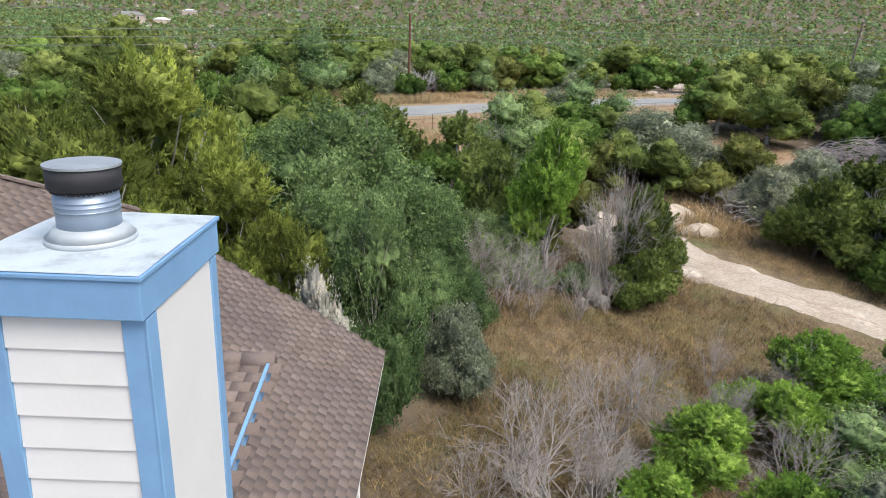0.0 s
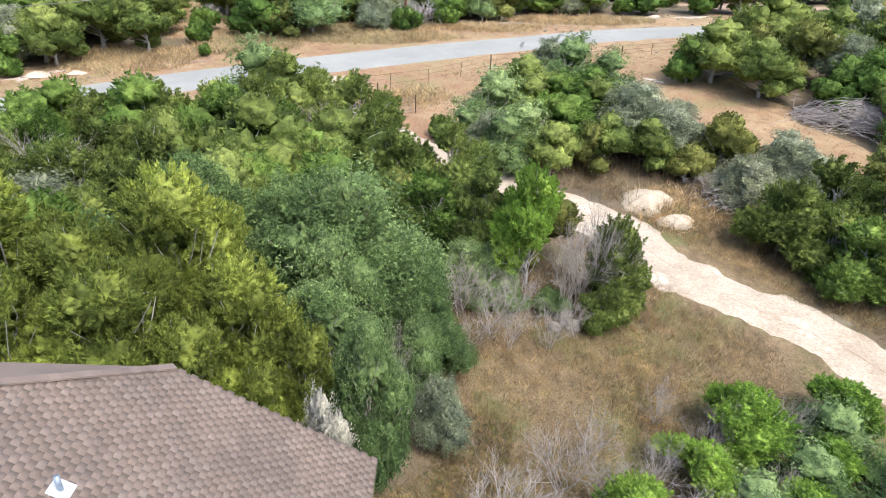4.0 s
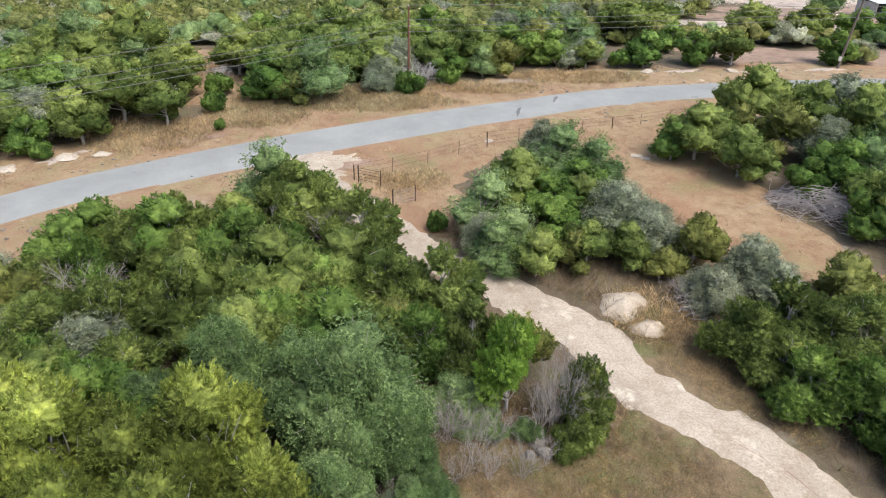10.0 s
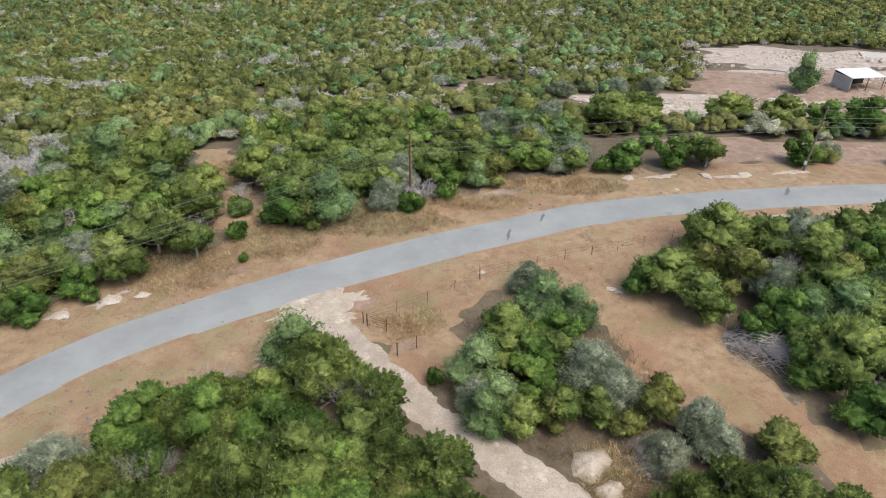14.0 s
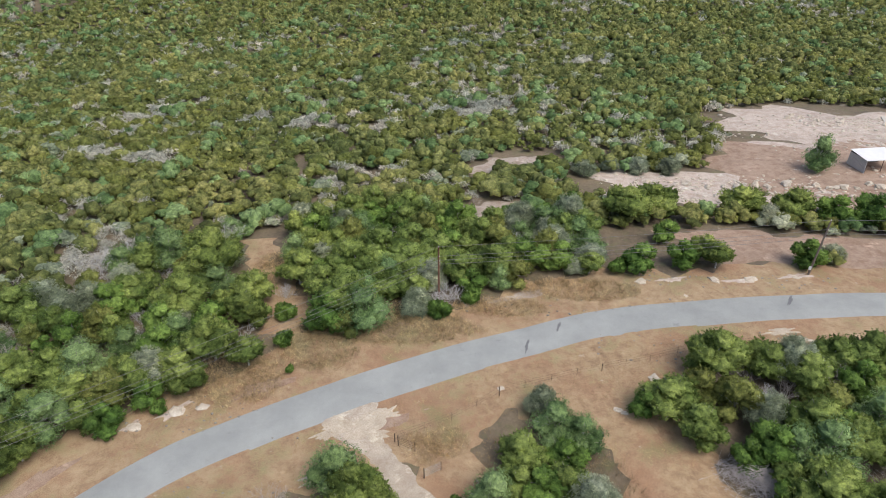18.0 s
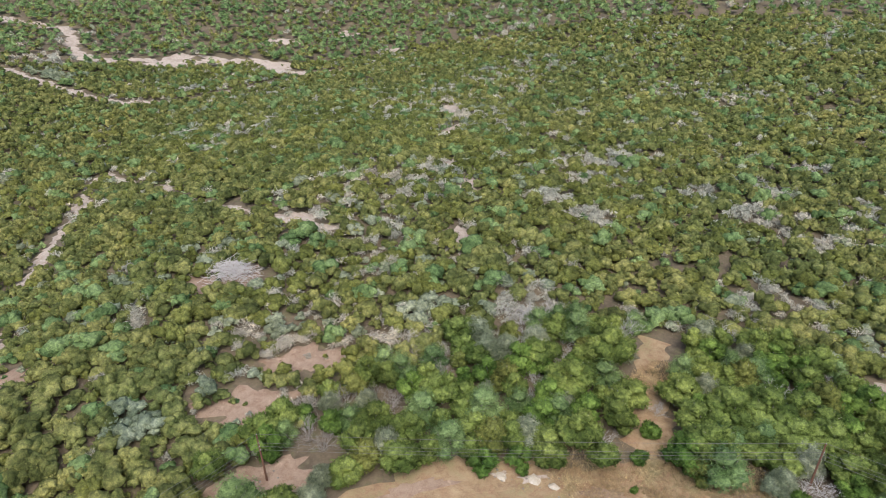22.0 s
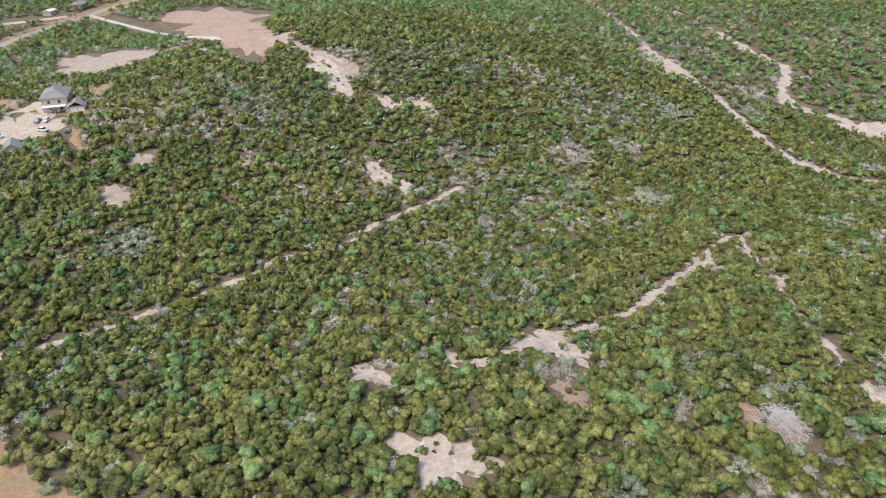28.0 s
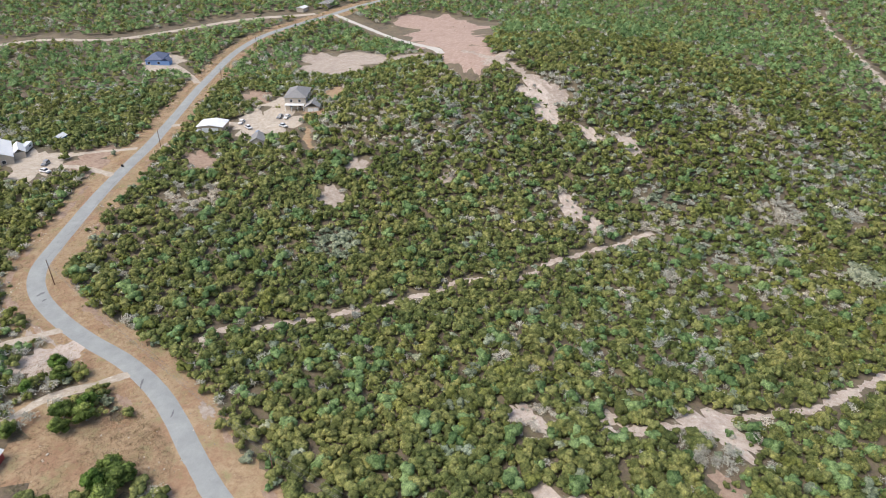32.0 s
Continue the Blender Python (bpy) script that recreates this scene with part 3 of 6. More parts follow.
# where nothing grows: a fine map of distances to roads, tracks and open places
def bare(x, y, places=True):
    """Below 0 inside open ground, metres outside it (roughly)."""
    best = np.full(len(x), 99.0)
    lines = [(ROAD, 9.2), (DRIVE, 2.6), (BACK_ROAD, 12.0), (SPUR, 11.0)] + [(smooth_line(p, 2.0), w + 0.8) for p, w, _ in TRACKS] + [(smooth_line(p, 2.0), w + 1.5) for p, w in LANES]
    for line, w in lines:
        lx, ly = line[::2, 0], line[::2, 1]
        for s in range(0, len(x), 4000):
            sl = slice(s, s + 4000)
            ok = (x[sl] > lx.min() - 12) & (x[sl] < lx.max() + 12) & (y[sl] > ly.min() - 12) & (y[sl] < ly.max() + 12)
            if ok.any():
                k = np.nonzero(ok)[0] + s
                d = np.sqrt(((x[k, None] - lx) ** 2 + (y[k, None] - ly) ** 2).min(1)) - w
                best[k] = np.minimum(best[k], d)
    for px, py, rx, ry, tn, _ in PATCHES if places else []:
        c, sn = math.cos(radians(tn)), math.sin(radians(tn))
        u, v = (x - px) * c + (y - py) * sn, -(x - px) * sn + (y - py) * c
        best = np.minimum(best, (np.hypot(u / rx, v / ry) - (1.15 if (px, py) in YARDS else 0.88)) * min(rx, ry))
    return best


# ---------------------------------------------------------------- woods
def flakes(c, nrm, size, g, flat=0.5, long=1.0, slim=0.85):
    """One small leaning triangle of foliage at each centre c, facing about nrm."""
    k = len(c)
    d = nrm + g.normal(0, flat, (k, 3))
    d /= np.linalg.norm(d, axis=1)[:, None] + 1e-9
    t = np.cross(d, g.normal(0, 1, (k, 3)))
    t /= np.linalg.norm(t, axis=1)[:, None] + 1e-9
    b = np.cross(d, t)
    s = np.asarray(size)[:, None] * g.uniform(0.65, 1.35, (k, 1))
    v = np.stack([c + t * s * long, c + (-0.5 * long * t + slim * b) * s * g.uniform(0.6, 1.2, (k, 1)), c + (-0.5 * long * t - slim * b) * s], 1)
    return v.reshape(-1, 3), np.arange(3 * k).reshape(-1, 3)


def ball(sub):
    """Vertices and faces of a round lump."""
    bm = bmesh.new()
    bmesh.ops.create_icosphere(bm, subdivisions=sub, radius=1)
    bm.verts.ensure_lookup_table()
    v, f = np.array([q.co[:] for q in bm.verts]), np.array([[q.index for q in t.verts] for t in bm.faces])
    bm.free()
    return v, f


ICO_V, ICO_F = ball(1)
MID_V, MID_F = ball(2)
SOFT_V, SOFT_F = ball(3)
FINE_V, FINE_F = ball(4)
ICO_TOP = ICO_F[ICO_V[ICO_F].mean(1)[:, 2] > -0.5]
MID_TOP = MID_F[MID_V[MID_F].mean(1)[:, 2] > -0.35]
SIX = np.linspace(0, 2 * np.pi, 6, endpoint=False)
DOME_V = np.vstack([np.stack([np.cos(SIX), np.sin(SIX), np.full(6, -0.35)], 1), [(0, 0, 0.8)]])
DOME_F = np.array([(i, (i + 1) % 6, 6) for i in range(6)])


def woods(name, x, y, crown, high, per, flake, material, label, g, lift=0.35, lobes=4, twigs=False):
    """Many trees as one mesh: each a few overlapping lobes, every lobe a dark core under tufts of leaves."""
    if not len(x):
        return
    # lobes of each tree: one on top, the others round it
    a = g.uniform(0, 6.28, (len(x), 1)) + np.arange(lobes) * 6.28 / max(1, lobes - 1) + g.normal(0, 0.35, (len(x), lobes))
    out = crown[:, None] * g.uniform(0.3, 0.6, (len(x), lobes))
    up = g.uniform(-0.16, 0.06, (len(x), lobes)) * high[:, None]
    out[:, 0], up[:, 0] = out[:, 0] * 0.25, g.uniform(0.04, 0.16, len(x)) * high
    if lobes == 1:
        out[:], up[:] = 0, 0
    lr = crown[:, None] * (g.uniform(0.42, 0.66, (len(x), lobes)) if lobes > 1 else np.ones((len(x), 1)))
    lh = high[:, None] * (g.uniform(0.26, 0.38, (len(x), lobes)) if lobes > 1 else np.full((len(x), 1), 0.5))
    cx, cy = (x[:, None] + np.cos(a) * out).ravel(), (y[:, None] + np.sin(a) * out).ravel()
    cz = ((land(x, y) + high * (lift + 0.14))[:, None] + up).ravel()
    lr, lh = lr.ravel(), lh.ravel()
    k = len(cx)
    mid = np.stack([cx, cy, cz], 1)[:, None]
    ext = np.stack([lr, lr, lh], 1)[:, None]
    per = max(2, per // lobes) * (5 if twigs else 1)
    form, faces = (MID_V, MID_TOP) if flake < 0.3 else (ICO_V, ICO_TOP) if lobes > 2 else (DOME_V, DOME_F)
    d = g.normal(0, 1, (k, per, 3))
    d /= np.linalg.norm(d, axis=2)[:, :, None]
    d[:, :, 2] = np.where(d[:, :, 2] < -0.2, -d[:, :, 2], d[:, :, 2])
    lump = 1 + 0.2 * np.sin(d @ g.normal(0, 4.0, (3, 3)) + g.uniform(0, 6.28, (k, 1, 3))).sum(2) / 1.6
    c = d * lump[:, :, None] * ext * g.uniform(0.3 if twigs else 0.8, 1.12, (k, per, 1)) + mid
    size = np.repeat(flake * (0.45 + 0.55 * lr / lr.mean()), per)
    if twigs:
        v, f = flakes(c.reshape(-1, 3), g.normal(0, 1, (k * per, 3)) + np.array([0, 0, 0.9]), size * 1.2, g, 0.3, 1.6, 0.17)
    else:
        sv, sf = flakes(c.reshape(-1, 3), (d + np.array([0, 0, 0.5])).reshape(-1, 3), size, g, 0.75, 1.15, 0.55)
        core = form[None] * g.uniform(0.52, 1.2, (k, len(form), 1)) * ext * 0.9 + mid
        v = np.vstack([core.reshape(-1, 3), sv])
        f = np.vstack([(faces[None] + (np.arange(k) * len(form))[:, None, None]).reshape(-1, 3), sf + k * len(form)])
    tagged(new(name, mesh_from(name, v, f, material)), label, "woods", kind="stuff")


def scatter(rmin, rmax, a0, a1, gap, g, cx=0.0, cy=0.0):
    """Jittered places between two distances and two bearings (degrees left of north)."""
    q = np.arange(-rmax, rmax, gap)
    x, y = [v.ravel() for v in np.meshgrid(q, q)]
    x, y = x + g.uniform(-0.72, 0.72, len(x)) * gap + cx, y + g.uniform(-0.72, 0.72, len(y)) * gap + cy
    r, b = np.hypot(x - cx, y - cy), np.degrees(np.arctan2(-(x - cx), y - cy))
    ok = (r >= rmin) & (r < rmax) & (b > a0) & (b < a1)
    return x[ok], y[ok]


def drift(x, y, s, seed):
    """A slow random field, about -1 to 1."""
    g = np.random.default_rng(seed)
    out = 0
    for k in range(5):
        a, p = g.uniform(0, 6.28), g.uniform(0, 6.28)
        f = s * (0.7 + 0.5 * k)
        out = out + np.sin((x * math.cos(a) + y * math.sin(a)) * f + p + 1.5 * np.sin((x * math.sin(a) - y * math.cos(a)) * f * 0.8))
    return out / 2.6


GREY_STANDS = [(-160.8, 182.8, 8), (-86.1, 143, 6), (-56.8, 155.5, 7), (-21, 214, 8), (36, 290, 9), (-42.9, 171.7, 7), (-103.1, 96.6, 6), (-76, 44, 4), (-90.6, 170.2, 7), (-23.6, 143.7, 6), (-42, 196, 7), (33, 211, 7), (-90, 216, 7), (-53.7, 78.2, 8), (-48.3, 72.1, 6), (-67.2, 122.7, 7), (-0.9, 157, 12), (-21.7, 111.6, 7), (-66.8, 35.4, 5), (-253, -38, 9), (-275, 8, 12), (-290, 34, 9), (-148, -189, 14), (-108, -35.4, 8), (-300, -100, 16), (-115.6, 4.8, 7), (-64.2, 57.2, 4), (-65.9, 34.5, 3.5), (-51.9, 76.4, 6), (-59.3, 37.8, 3), (-103.5, 29, 3.5), (-65.2, 119.7, 6), (-79.8, 123.2, 6), (-66.1, 92, 6), (-84.1, 40.6, 3), (-390, 110, 14), (-316, 150, 8), (-39.8, 149.3, 9), (-93.9, 158.3, 8), (-130, 210, 9)]
SAGE_STANDS = [(-66.3, 65.3, 5), (-81.4, 45.6, 5), (-79, 17.8, 4), (-440, 80, 16), (-365, 100, 12), (-156, -127, 11), (-340, 58, 14), (-253, -34, 8), (-245, 40, 9)]
SPECIES = [("juniper_woods", LEAF_WOODS_HAZED, "dense dark green juniper woods covering the hillside"), ("olive_juniper_woods", LEAF_RUST, "olive and rust tinged junipers among the woods"),
           ("live_oak_woods", LEAF_OAK, "dull green live oaks among the junipers, far ones standing in for haze"), ("grey_bush_woods", LEAF_SAGE, "grey-green bushes among the junipers"),
           ("bare_tree_woods", TWIGS, "bare pale grey leafless trees among the junipers")]


def plant(rmin, rmax, a0, a1, gap, per, flake, seed, size=(1.5, 2.5), keep=None, lobes=4):
    g = np.random.default_rng(seed)
    x, y = scatter(rmin, rmax, a0, a1, gap, g)
    free = bare(x, y) + 0.9 * drift(x, y, 0.4, 9)
    ok = free > g.uniform(-0.6, 0.9, len(x))
    stray = ~ok & (g.uniform(0, 1, len(x)) < 0.3) & (x < -60) & (y > -130) & (bare(x, y, False) > 0.6)
    ok |= stray  # lone shrubs on the open places
    ok &= g.uniform(0, 1, len(x)) < 0.97 - 0.2 * (drift(x, y, 0.045, 5) > 0.75)
    if keep is not None:
        ok &= keep(x, y)
    x, y, free, stray = x[ok], y[ok], free[ok], stray[ok]
    w = g.uniform(0, 1, len(x))
    greyness, rusty = drift(x, y, 0.028, 3), drift(x, y, 0.02, 8)
    p1 = np.clip(0.16 + 0.2 * rusty, 0.03, 0.42)
    p3 = np.clip(0.08 + 0.05 * greyness, 0.03, 0.16)
    p4 = np.clip(0.06 + 0.09 * greyness, 0.015, 0.2)
    kind = np.where(w < p4, 4, np.where(w < p4 + p3, 3, np.where(w < p4 + p3 + p1, 1, np.where(w < p4 + p3 + p1 + 0.1, 2, 0))))
    kind = np.where((greyness > 0.55) & (g.uniform(0, 1, len(x)) < 0.2), 4, kind)
    kind = np.where((free < 2.2) & (g.uniform(0, 1, len(x)) < 0.14), 4, kind)
    if rmin >= 400:  # half the far trees take the bluish oak leaf in place of haze
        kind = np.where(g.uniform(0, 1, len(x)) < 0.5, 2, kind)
    for cx, cy, r in GREY_STANDS:
        kind = np.where((np.hypot(x - cx, y - cy) < r * g.uniform(0.6, 1.15, len(x))) & (g.uniform(0, 1, len(x)) < 0.8), 4, kind)
    for cx, cy, r in SAGE_STANDS:
        kind = np.where(np.hypot(x - cx, y - cy) < r * g.uniform(0.6, 1.1, len(x)), 3, kind)
    for k, (nm, mt, lb) in enumerate(SPECIES):
        s = kind == k
        crown = (size[0] + (size[1] - size[0]) * g.uniform(0, 1, s.sum()) ** 1.3) * (1.0, 1.0, 1.15, 0.9, 0.85)[k] * np.where(stray[s], g.uniform(0.25, 0.6, s.sum()), 1.0)
        high = crown * g.uniform(1.1, 1.65, s.sum()) * (1.0, 0.95, 0.95, 0.85, 0.8)[k]
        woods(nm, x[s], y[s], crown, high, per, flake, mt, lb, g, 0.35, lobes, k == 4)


def outside_near(x, y):
    return np.hypot(x - 0, y - 35) > 62


plant(0, 125, -44, 172, 2.05, 44, 0.2, 101, (1.1, 2.8), outside_near, 4)
plant(125, 260, -40, 162, 2.2, 20, 0.4, 106, (1.1, 2.9), None, 4)
plant(260, 400, -40, 162, 2.35, 9, 0.62, 102, (1.3, 3.1), None, 3)
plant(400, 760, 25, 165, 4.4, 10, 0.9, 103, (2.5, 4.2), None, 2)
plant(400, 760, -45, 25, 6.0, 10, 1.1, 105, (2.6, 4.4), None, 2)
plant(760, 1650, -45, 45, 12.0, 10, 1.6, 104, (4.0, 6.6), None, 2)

# ---------------------------------------------------------------- trees near by, each a thing
def tubes(segs, n=5):
    """Tapered limbs: segs of (start, end, radius, radius) as arrays; one mesh's vertices and faces."""
    a, b, r0, r1 = [np.asarray(v, float) for v in segs]
    d = b - a
    d /= np.linalg.norm(d, axis=1)[:, None] + 1e-9
    s = np.cross(d, np.where(np.abs(d[:, 2:3]) > 0.9, [[1.0, 0, 0]], [[0, 0, 1.0]]))
    s /= np.linalg.norm(s, axis=1)[:, None] + 1e-9
    u = np.cross(d, s)
    t = np.linspace(0, 2 * np.pi, n, endpoint=False)
    ring = s[:, None] * np.cos(t)[None, :, None] + u[:, None] * np.sin(t)[None, :, None]
    v = np.concatenate([a[:, None] + ring * r0[:, None, None], b[:, None] + ring * r1[:, None, None]], 1).reshape(-1, 3)
    base = (np.arange(len(a)) * 2 * n)[:, None]
    i = np.arange(n)
    f = np.stack([base + i, base + (i + 1) % n, base + n + (i + 1) % n, base + n + i], -1).reshape(-1, 4)
    return v, f


def polytube(pts, r, n=4):
    """One unbroken thin tube along points."""
    p = np.asarray(pts, float)
    d = np.gradient(p, axis=0)
    d /= np.linalg.norm(d, axis=1)[:, None]
    s = np.cross(d, [0, 0, 1.0])
    s /= np.linalg.norm(s, axis=1)[:, None] + 1e-9
    u = np.cross(s, d)
    t = np.linspace(0, 2 * np.pi, n, endpoint=False)
    v = (p[:, None] + (s[:, None] * np.cos(t)[None, :, None] + u[:, None] * np.sin(t)[None, :, None]) * r).reshape(-1, 3)
    i, j = [q.ravel() for q in np.meshgrid(np.arange(len(p) - 1), np.arange(n), indexing="ij")]
    return v, np.stack([i * n + j, i * n + (j + 1) % n, (i + 1) * n + (j + 1) % n, (i + 1) * n + j], 1)


def limb_lines(ends, high, g, fork=0.3, thick=0.11, knees=3):
    """Crooked limbs from a trunk to each end point."""
    A, B, R0, R1 = [], [], [], []
    top = high * 0.62
    trunk = [np.array([0.0, 0, -0.15])]
    for k in range(1, 5):
        trunk.append(np.array([g.normal(0, 0.05 * k), g.normal(0, 0.05 * k), top * k / 4]))
    for k in range(4):
        A.append(trunk[k]), B.append(trunk[k + 1]), R0.append(thick * (1.25 - 0.22 * k)), R1.append(thick * (1.25 - 0.22 * (k + 1)))
    for e in ends:
        h = np.clip(e[2] * g.uniform(0.25, 0.75), high * 0.12, top)
        k = h / top * 4
        i = min(3, int(k))
        p = trunk[i] + (trunk[i + 1] - trunk[i]) * (k - i)
        r = thick * g.uniform(0.22, 0.45)
        for j in range(knees):
            q = p + (e - p) / (knees - j) + g.normal(0, 0.08, 3) * (j < knees - 1)
            A.append(p), B.append(q), R0.append(r), R1.append(r * 0.62)
            p, r = q, r * 0.62
    return np.array(A), np.array(B), np.array(R0), np.array(R1)


def sprigs(c, way, size, slim, g):
    """One small pointed spray of leaves at each centre c, growing along way."""
    k = len(c)
    t = way + g.normal(0, 0.33, (k, 3))
    t /= np.linalg.norm(t, axis=1)[:, None] + 1e-9
    b = np.cross(t, g.normal(0, 1, (k, 3)))
    b /= np.linalg.norm(b, axis=1)[:, None] + 1e-9
    s = size * g.uniform(0.6, 1.4, (k, 1))
    v = np.stack([c + t * s, c - 0.5 * t * s + b * s * slim, c - 0.5 * t * s - b * s * slim], 1)
    return v.reshape(-1, 3), np.arange(3 * k).reshape(-1, 3)


def lobed(k, rx, high, low, g, lobes=7):
    """Points over a crown of several rounded lobes, and the way each one faces."""
    a = np.arange(lobes) * 2.4 + g.uniform(0, 6.28) + g.normal(0, 0.25, lobes)
    lr = rx * g.uniform(0.36, 0.54, lobes)
    r = np.minimum(rx * g.uniform(0.34, 0.66, lobes), rx - lr * 0.85)
    z = low + (high - low) * g.uniform(0.15, 0.64, lobes)
    r[0], z[0] = rx * 0.12, high - lr[0] * 0.9
    c = np.stack([np.cos(a) * r, np.sin(a) * r, z], 1)
    ext = np.stack([lr, lr, np.minimum(lr * g.uniform(0.85, 1.15, lobes), (high - low) * 0.42)], 1)
    i = g.choice(lobes, 6 * k, p=lr ** 2 / (lr ** 2).sum())
    d = g.normal(0, 1, (6 * k, 3))
    d /= np.linalg.norm(d, axis=1)[:, None]
    p = c[i] + d * ext[i] * g.uniform(0.86, 1.08, (6 * k, 1))
    inside = (np.linalg.norm((p[:, None] - c) / ext, axis=2) < 0.84).any(1)
    ok = np.nonzero(~inside & (d[:, 2] > -0.62) & (p[:, 2] > low))[0][:k]
    return p[ok], d[ok], c, ext


def make_tree(name, leaf, label, seed, high=4.6, rx=2.0, low=0.5, tufts_=240, per=38, size=0.075, slim=0.3, plume=0.36, wide=0.12, wood=None, limbs=22, core=0.95, lobes=7, round_leaf=0.0):
    """A tree of radius rx: trunk and crooked limbs, a crown of lobes, every lobe thick with upright tufts of leaves."""
    g = np.random.default_rng(seed)
    ends, out, mids, ext = lobed(tufts_, rx, high, low, g, lobes)
    k = len(ends)
    root = thing(name, (0, 0, -60), label, "tree")
    v, f = tubes(limb_lines(ends[:limbs] + out[:limbs] * 0.12, high, g), 4)
    t = new("trunk", mesh_from("trunk", v, f, wood or BARK, True))
    t.parent = root
    axis = out * 0.7 + np.array([0, 0, 0.75]) + g.normal(0, 0.22, (k, 3))
    axis /= np.linalg.norm(axis, axis=1)[:, None]
    ln = plume * g.uniform(0.65, 1.4, (k, 1, 1))
    s = g.uniform(0, 1, (k, per, 1)) ** 0.8
    r = np.cross(axis[:, None], g.normal(0, 1, (k, per, 3)))
    r /= np.linalg.norm(r, axis=2)[:, :, None] + 1e-9
    if round_leaf:  # small leaves all over rounded tufts
        d = g.normal(0, 1, (k, per, 3))
        d = d / np.linalg.norm(d, axis=2)[:, :, None] + 0.45 * axis[:, None]
        c = ends[:, None] + d * round_leaf * g.uniform(0.5, 1.1, (k, per, 1)) * g.uniform(0.7, 1.25, (k, 1, 1))
        way = g.normal(0, 1, (k, per, 3))
    else:
        c = ends[:, None] + axis[:, None] * (s - 0.5) * ln + r * wide * (1.15 - 0.75 * s) * g.uniform(0.2, 1.0, (k, per, 1))
        way = axis[:, None] + r * 0.75 * (1 - 0.5 * s)
    sv, sf = sprigs(c.reshape(-1, 3), way.reshape(-1, 3), size, slim, g)
    # the ragged mass of each lobe under its tufts
    bv, bf = (FINE_V, FINE_F) if per > 25 else (SOFT_V, SOFT_F)
    kv = bv[None] * g.uniform(0.54, 1.14, (len(mids), len(bv), 1)) * (ext * core)[:, None] + g.normal(0, 0.03, (len(mids), len(bv), 3)) + mids[:, None]
    kf = (bf[None] + (np.arange(len(mids)) * len(bv))[:, None, None]).reshape(-1, 3)
    sv, sf = np.vstack([kv.reshape(-1, 3), sv]), np.vstack([kf, sf + len(mids) * len(bv)])
    cr = new("crown", mesh_from("crown", sv, sf, leaf))
    cr.parent = root
    return root


def make_bare(name, label, seed, high=3.0, rx=1.6, stems=7, mat=None, depth=4):
    """A leafless bush or tree: stems that fork again and again."""
    g = np.random.default_rng(seed)
    root = thing(name, (0, 0, -60), label, "tree")
    A, B, R0, R1, TA, TB, T0, T1 = [], [], [], [], [], [], [], []

    def grow(p, d, ln, r, k):
        q = p + d * ln
        (A if k < 2 else TA).append(p), (B if k < 2 else TB).append(q), (R0 if k < 2 else T0).append(r), (R1 if k < 2 else T1).append(r * 0.7)
        if k >= depth:
            return
        for _ in range(3 if k else 2):
            e = d + g.normal(0, 0.42, 3) + np.array([0, 0, 0.12])
            grow(p + d * ln * g.uniform(0.55, 1.0), e / np.linalg.norm(e), ln * g.uniform(0.6, 0.85), r * 0.6, k + 1)

    for _ in range(stems):
        a = g.uniform(0, 6.28)
        d = np.array([math.cos(a) * rx / high * 0.75, math.sin(a) * rx / high * 0.75, 1.0]) + g.normal(0, 0.12, 3)
        grow(np.array([g.normal(0, 0.12), g.normal(0, 0.12), -0.1]), d / np.linalg.norm(d), high * 0.34, 0.024, 0)
    for nm, s in (("stem", (A, B, R0, R1)), ("branchwork", (TA, TB, T0, T1))):
        v, f = tubes([np.array(x) for x in s], 3)
        o = new(nm, mesh_from(nm, v, f, mat or DEADWOOD))
        o.parent = root
    return root


LIMB = plain("grey_juniper_limb", (0.44, 0.42, 0.40), 0.95, scale=8, vary=0.3, bump=0.4)
CUT = plain("bleached_dry_twigs", (0.50, 0.46, 0.42), 0.95, scale=6, vary=0.25, bump=0)
BLEACHED = plain("bleached_grey_twigs", (0.60, 0.585, 0.575), 0.95, scale=6, vary=0.2, bump=0)
JUN = "dark green juniper tree with grey shredding limbs"
OLI = "tall yellow-green juniper tree beside the house"
OAK = "dull green live oak with a rounded crown"
FINE = dict(tufts_=400, per=44, size=0.082, slim=0.34, plume=0.52, wide=0.17, core=0.86, limbs=70, wood=LIMB)
SPIKY = dict(tufts_=400, per=44, size=0.085, slim=0.32, plume=0.62, wide=0.16, core=0.86, limbs=70, wood=LIMB)
MIDDLE = dict(tufts_=180, per=12, size=0.12, slim=0.38, plume=0.42, wide=0.24, limbs=20, wood=LIMB)
LEAVES = dict(wood=DEADWOOD, limbs=60, lobes=9, slim=0.5, core=0.84)
FRESH = "green juniper tree with dense tufted foliage"
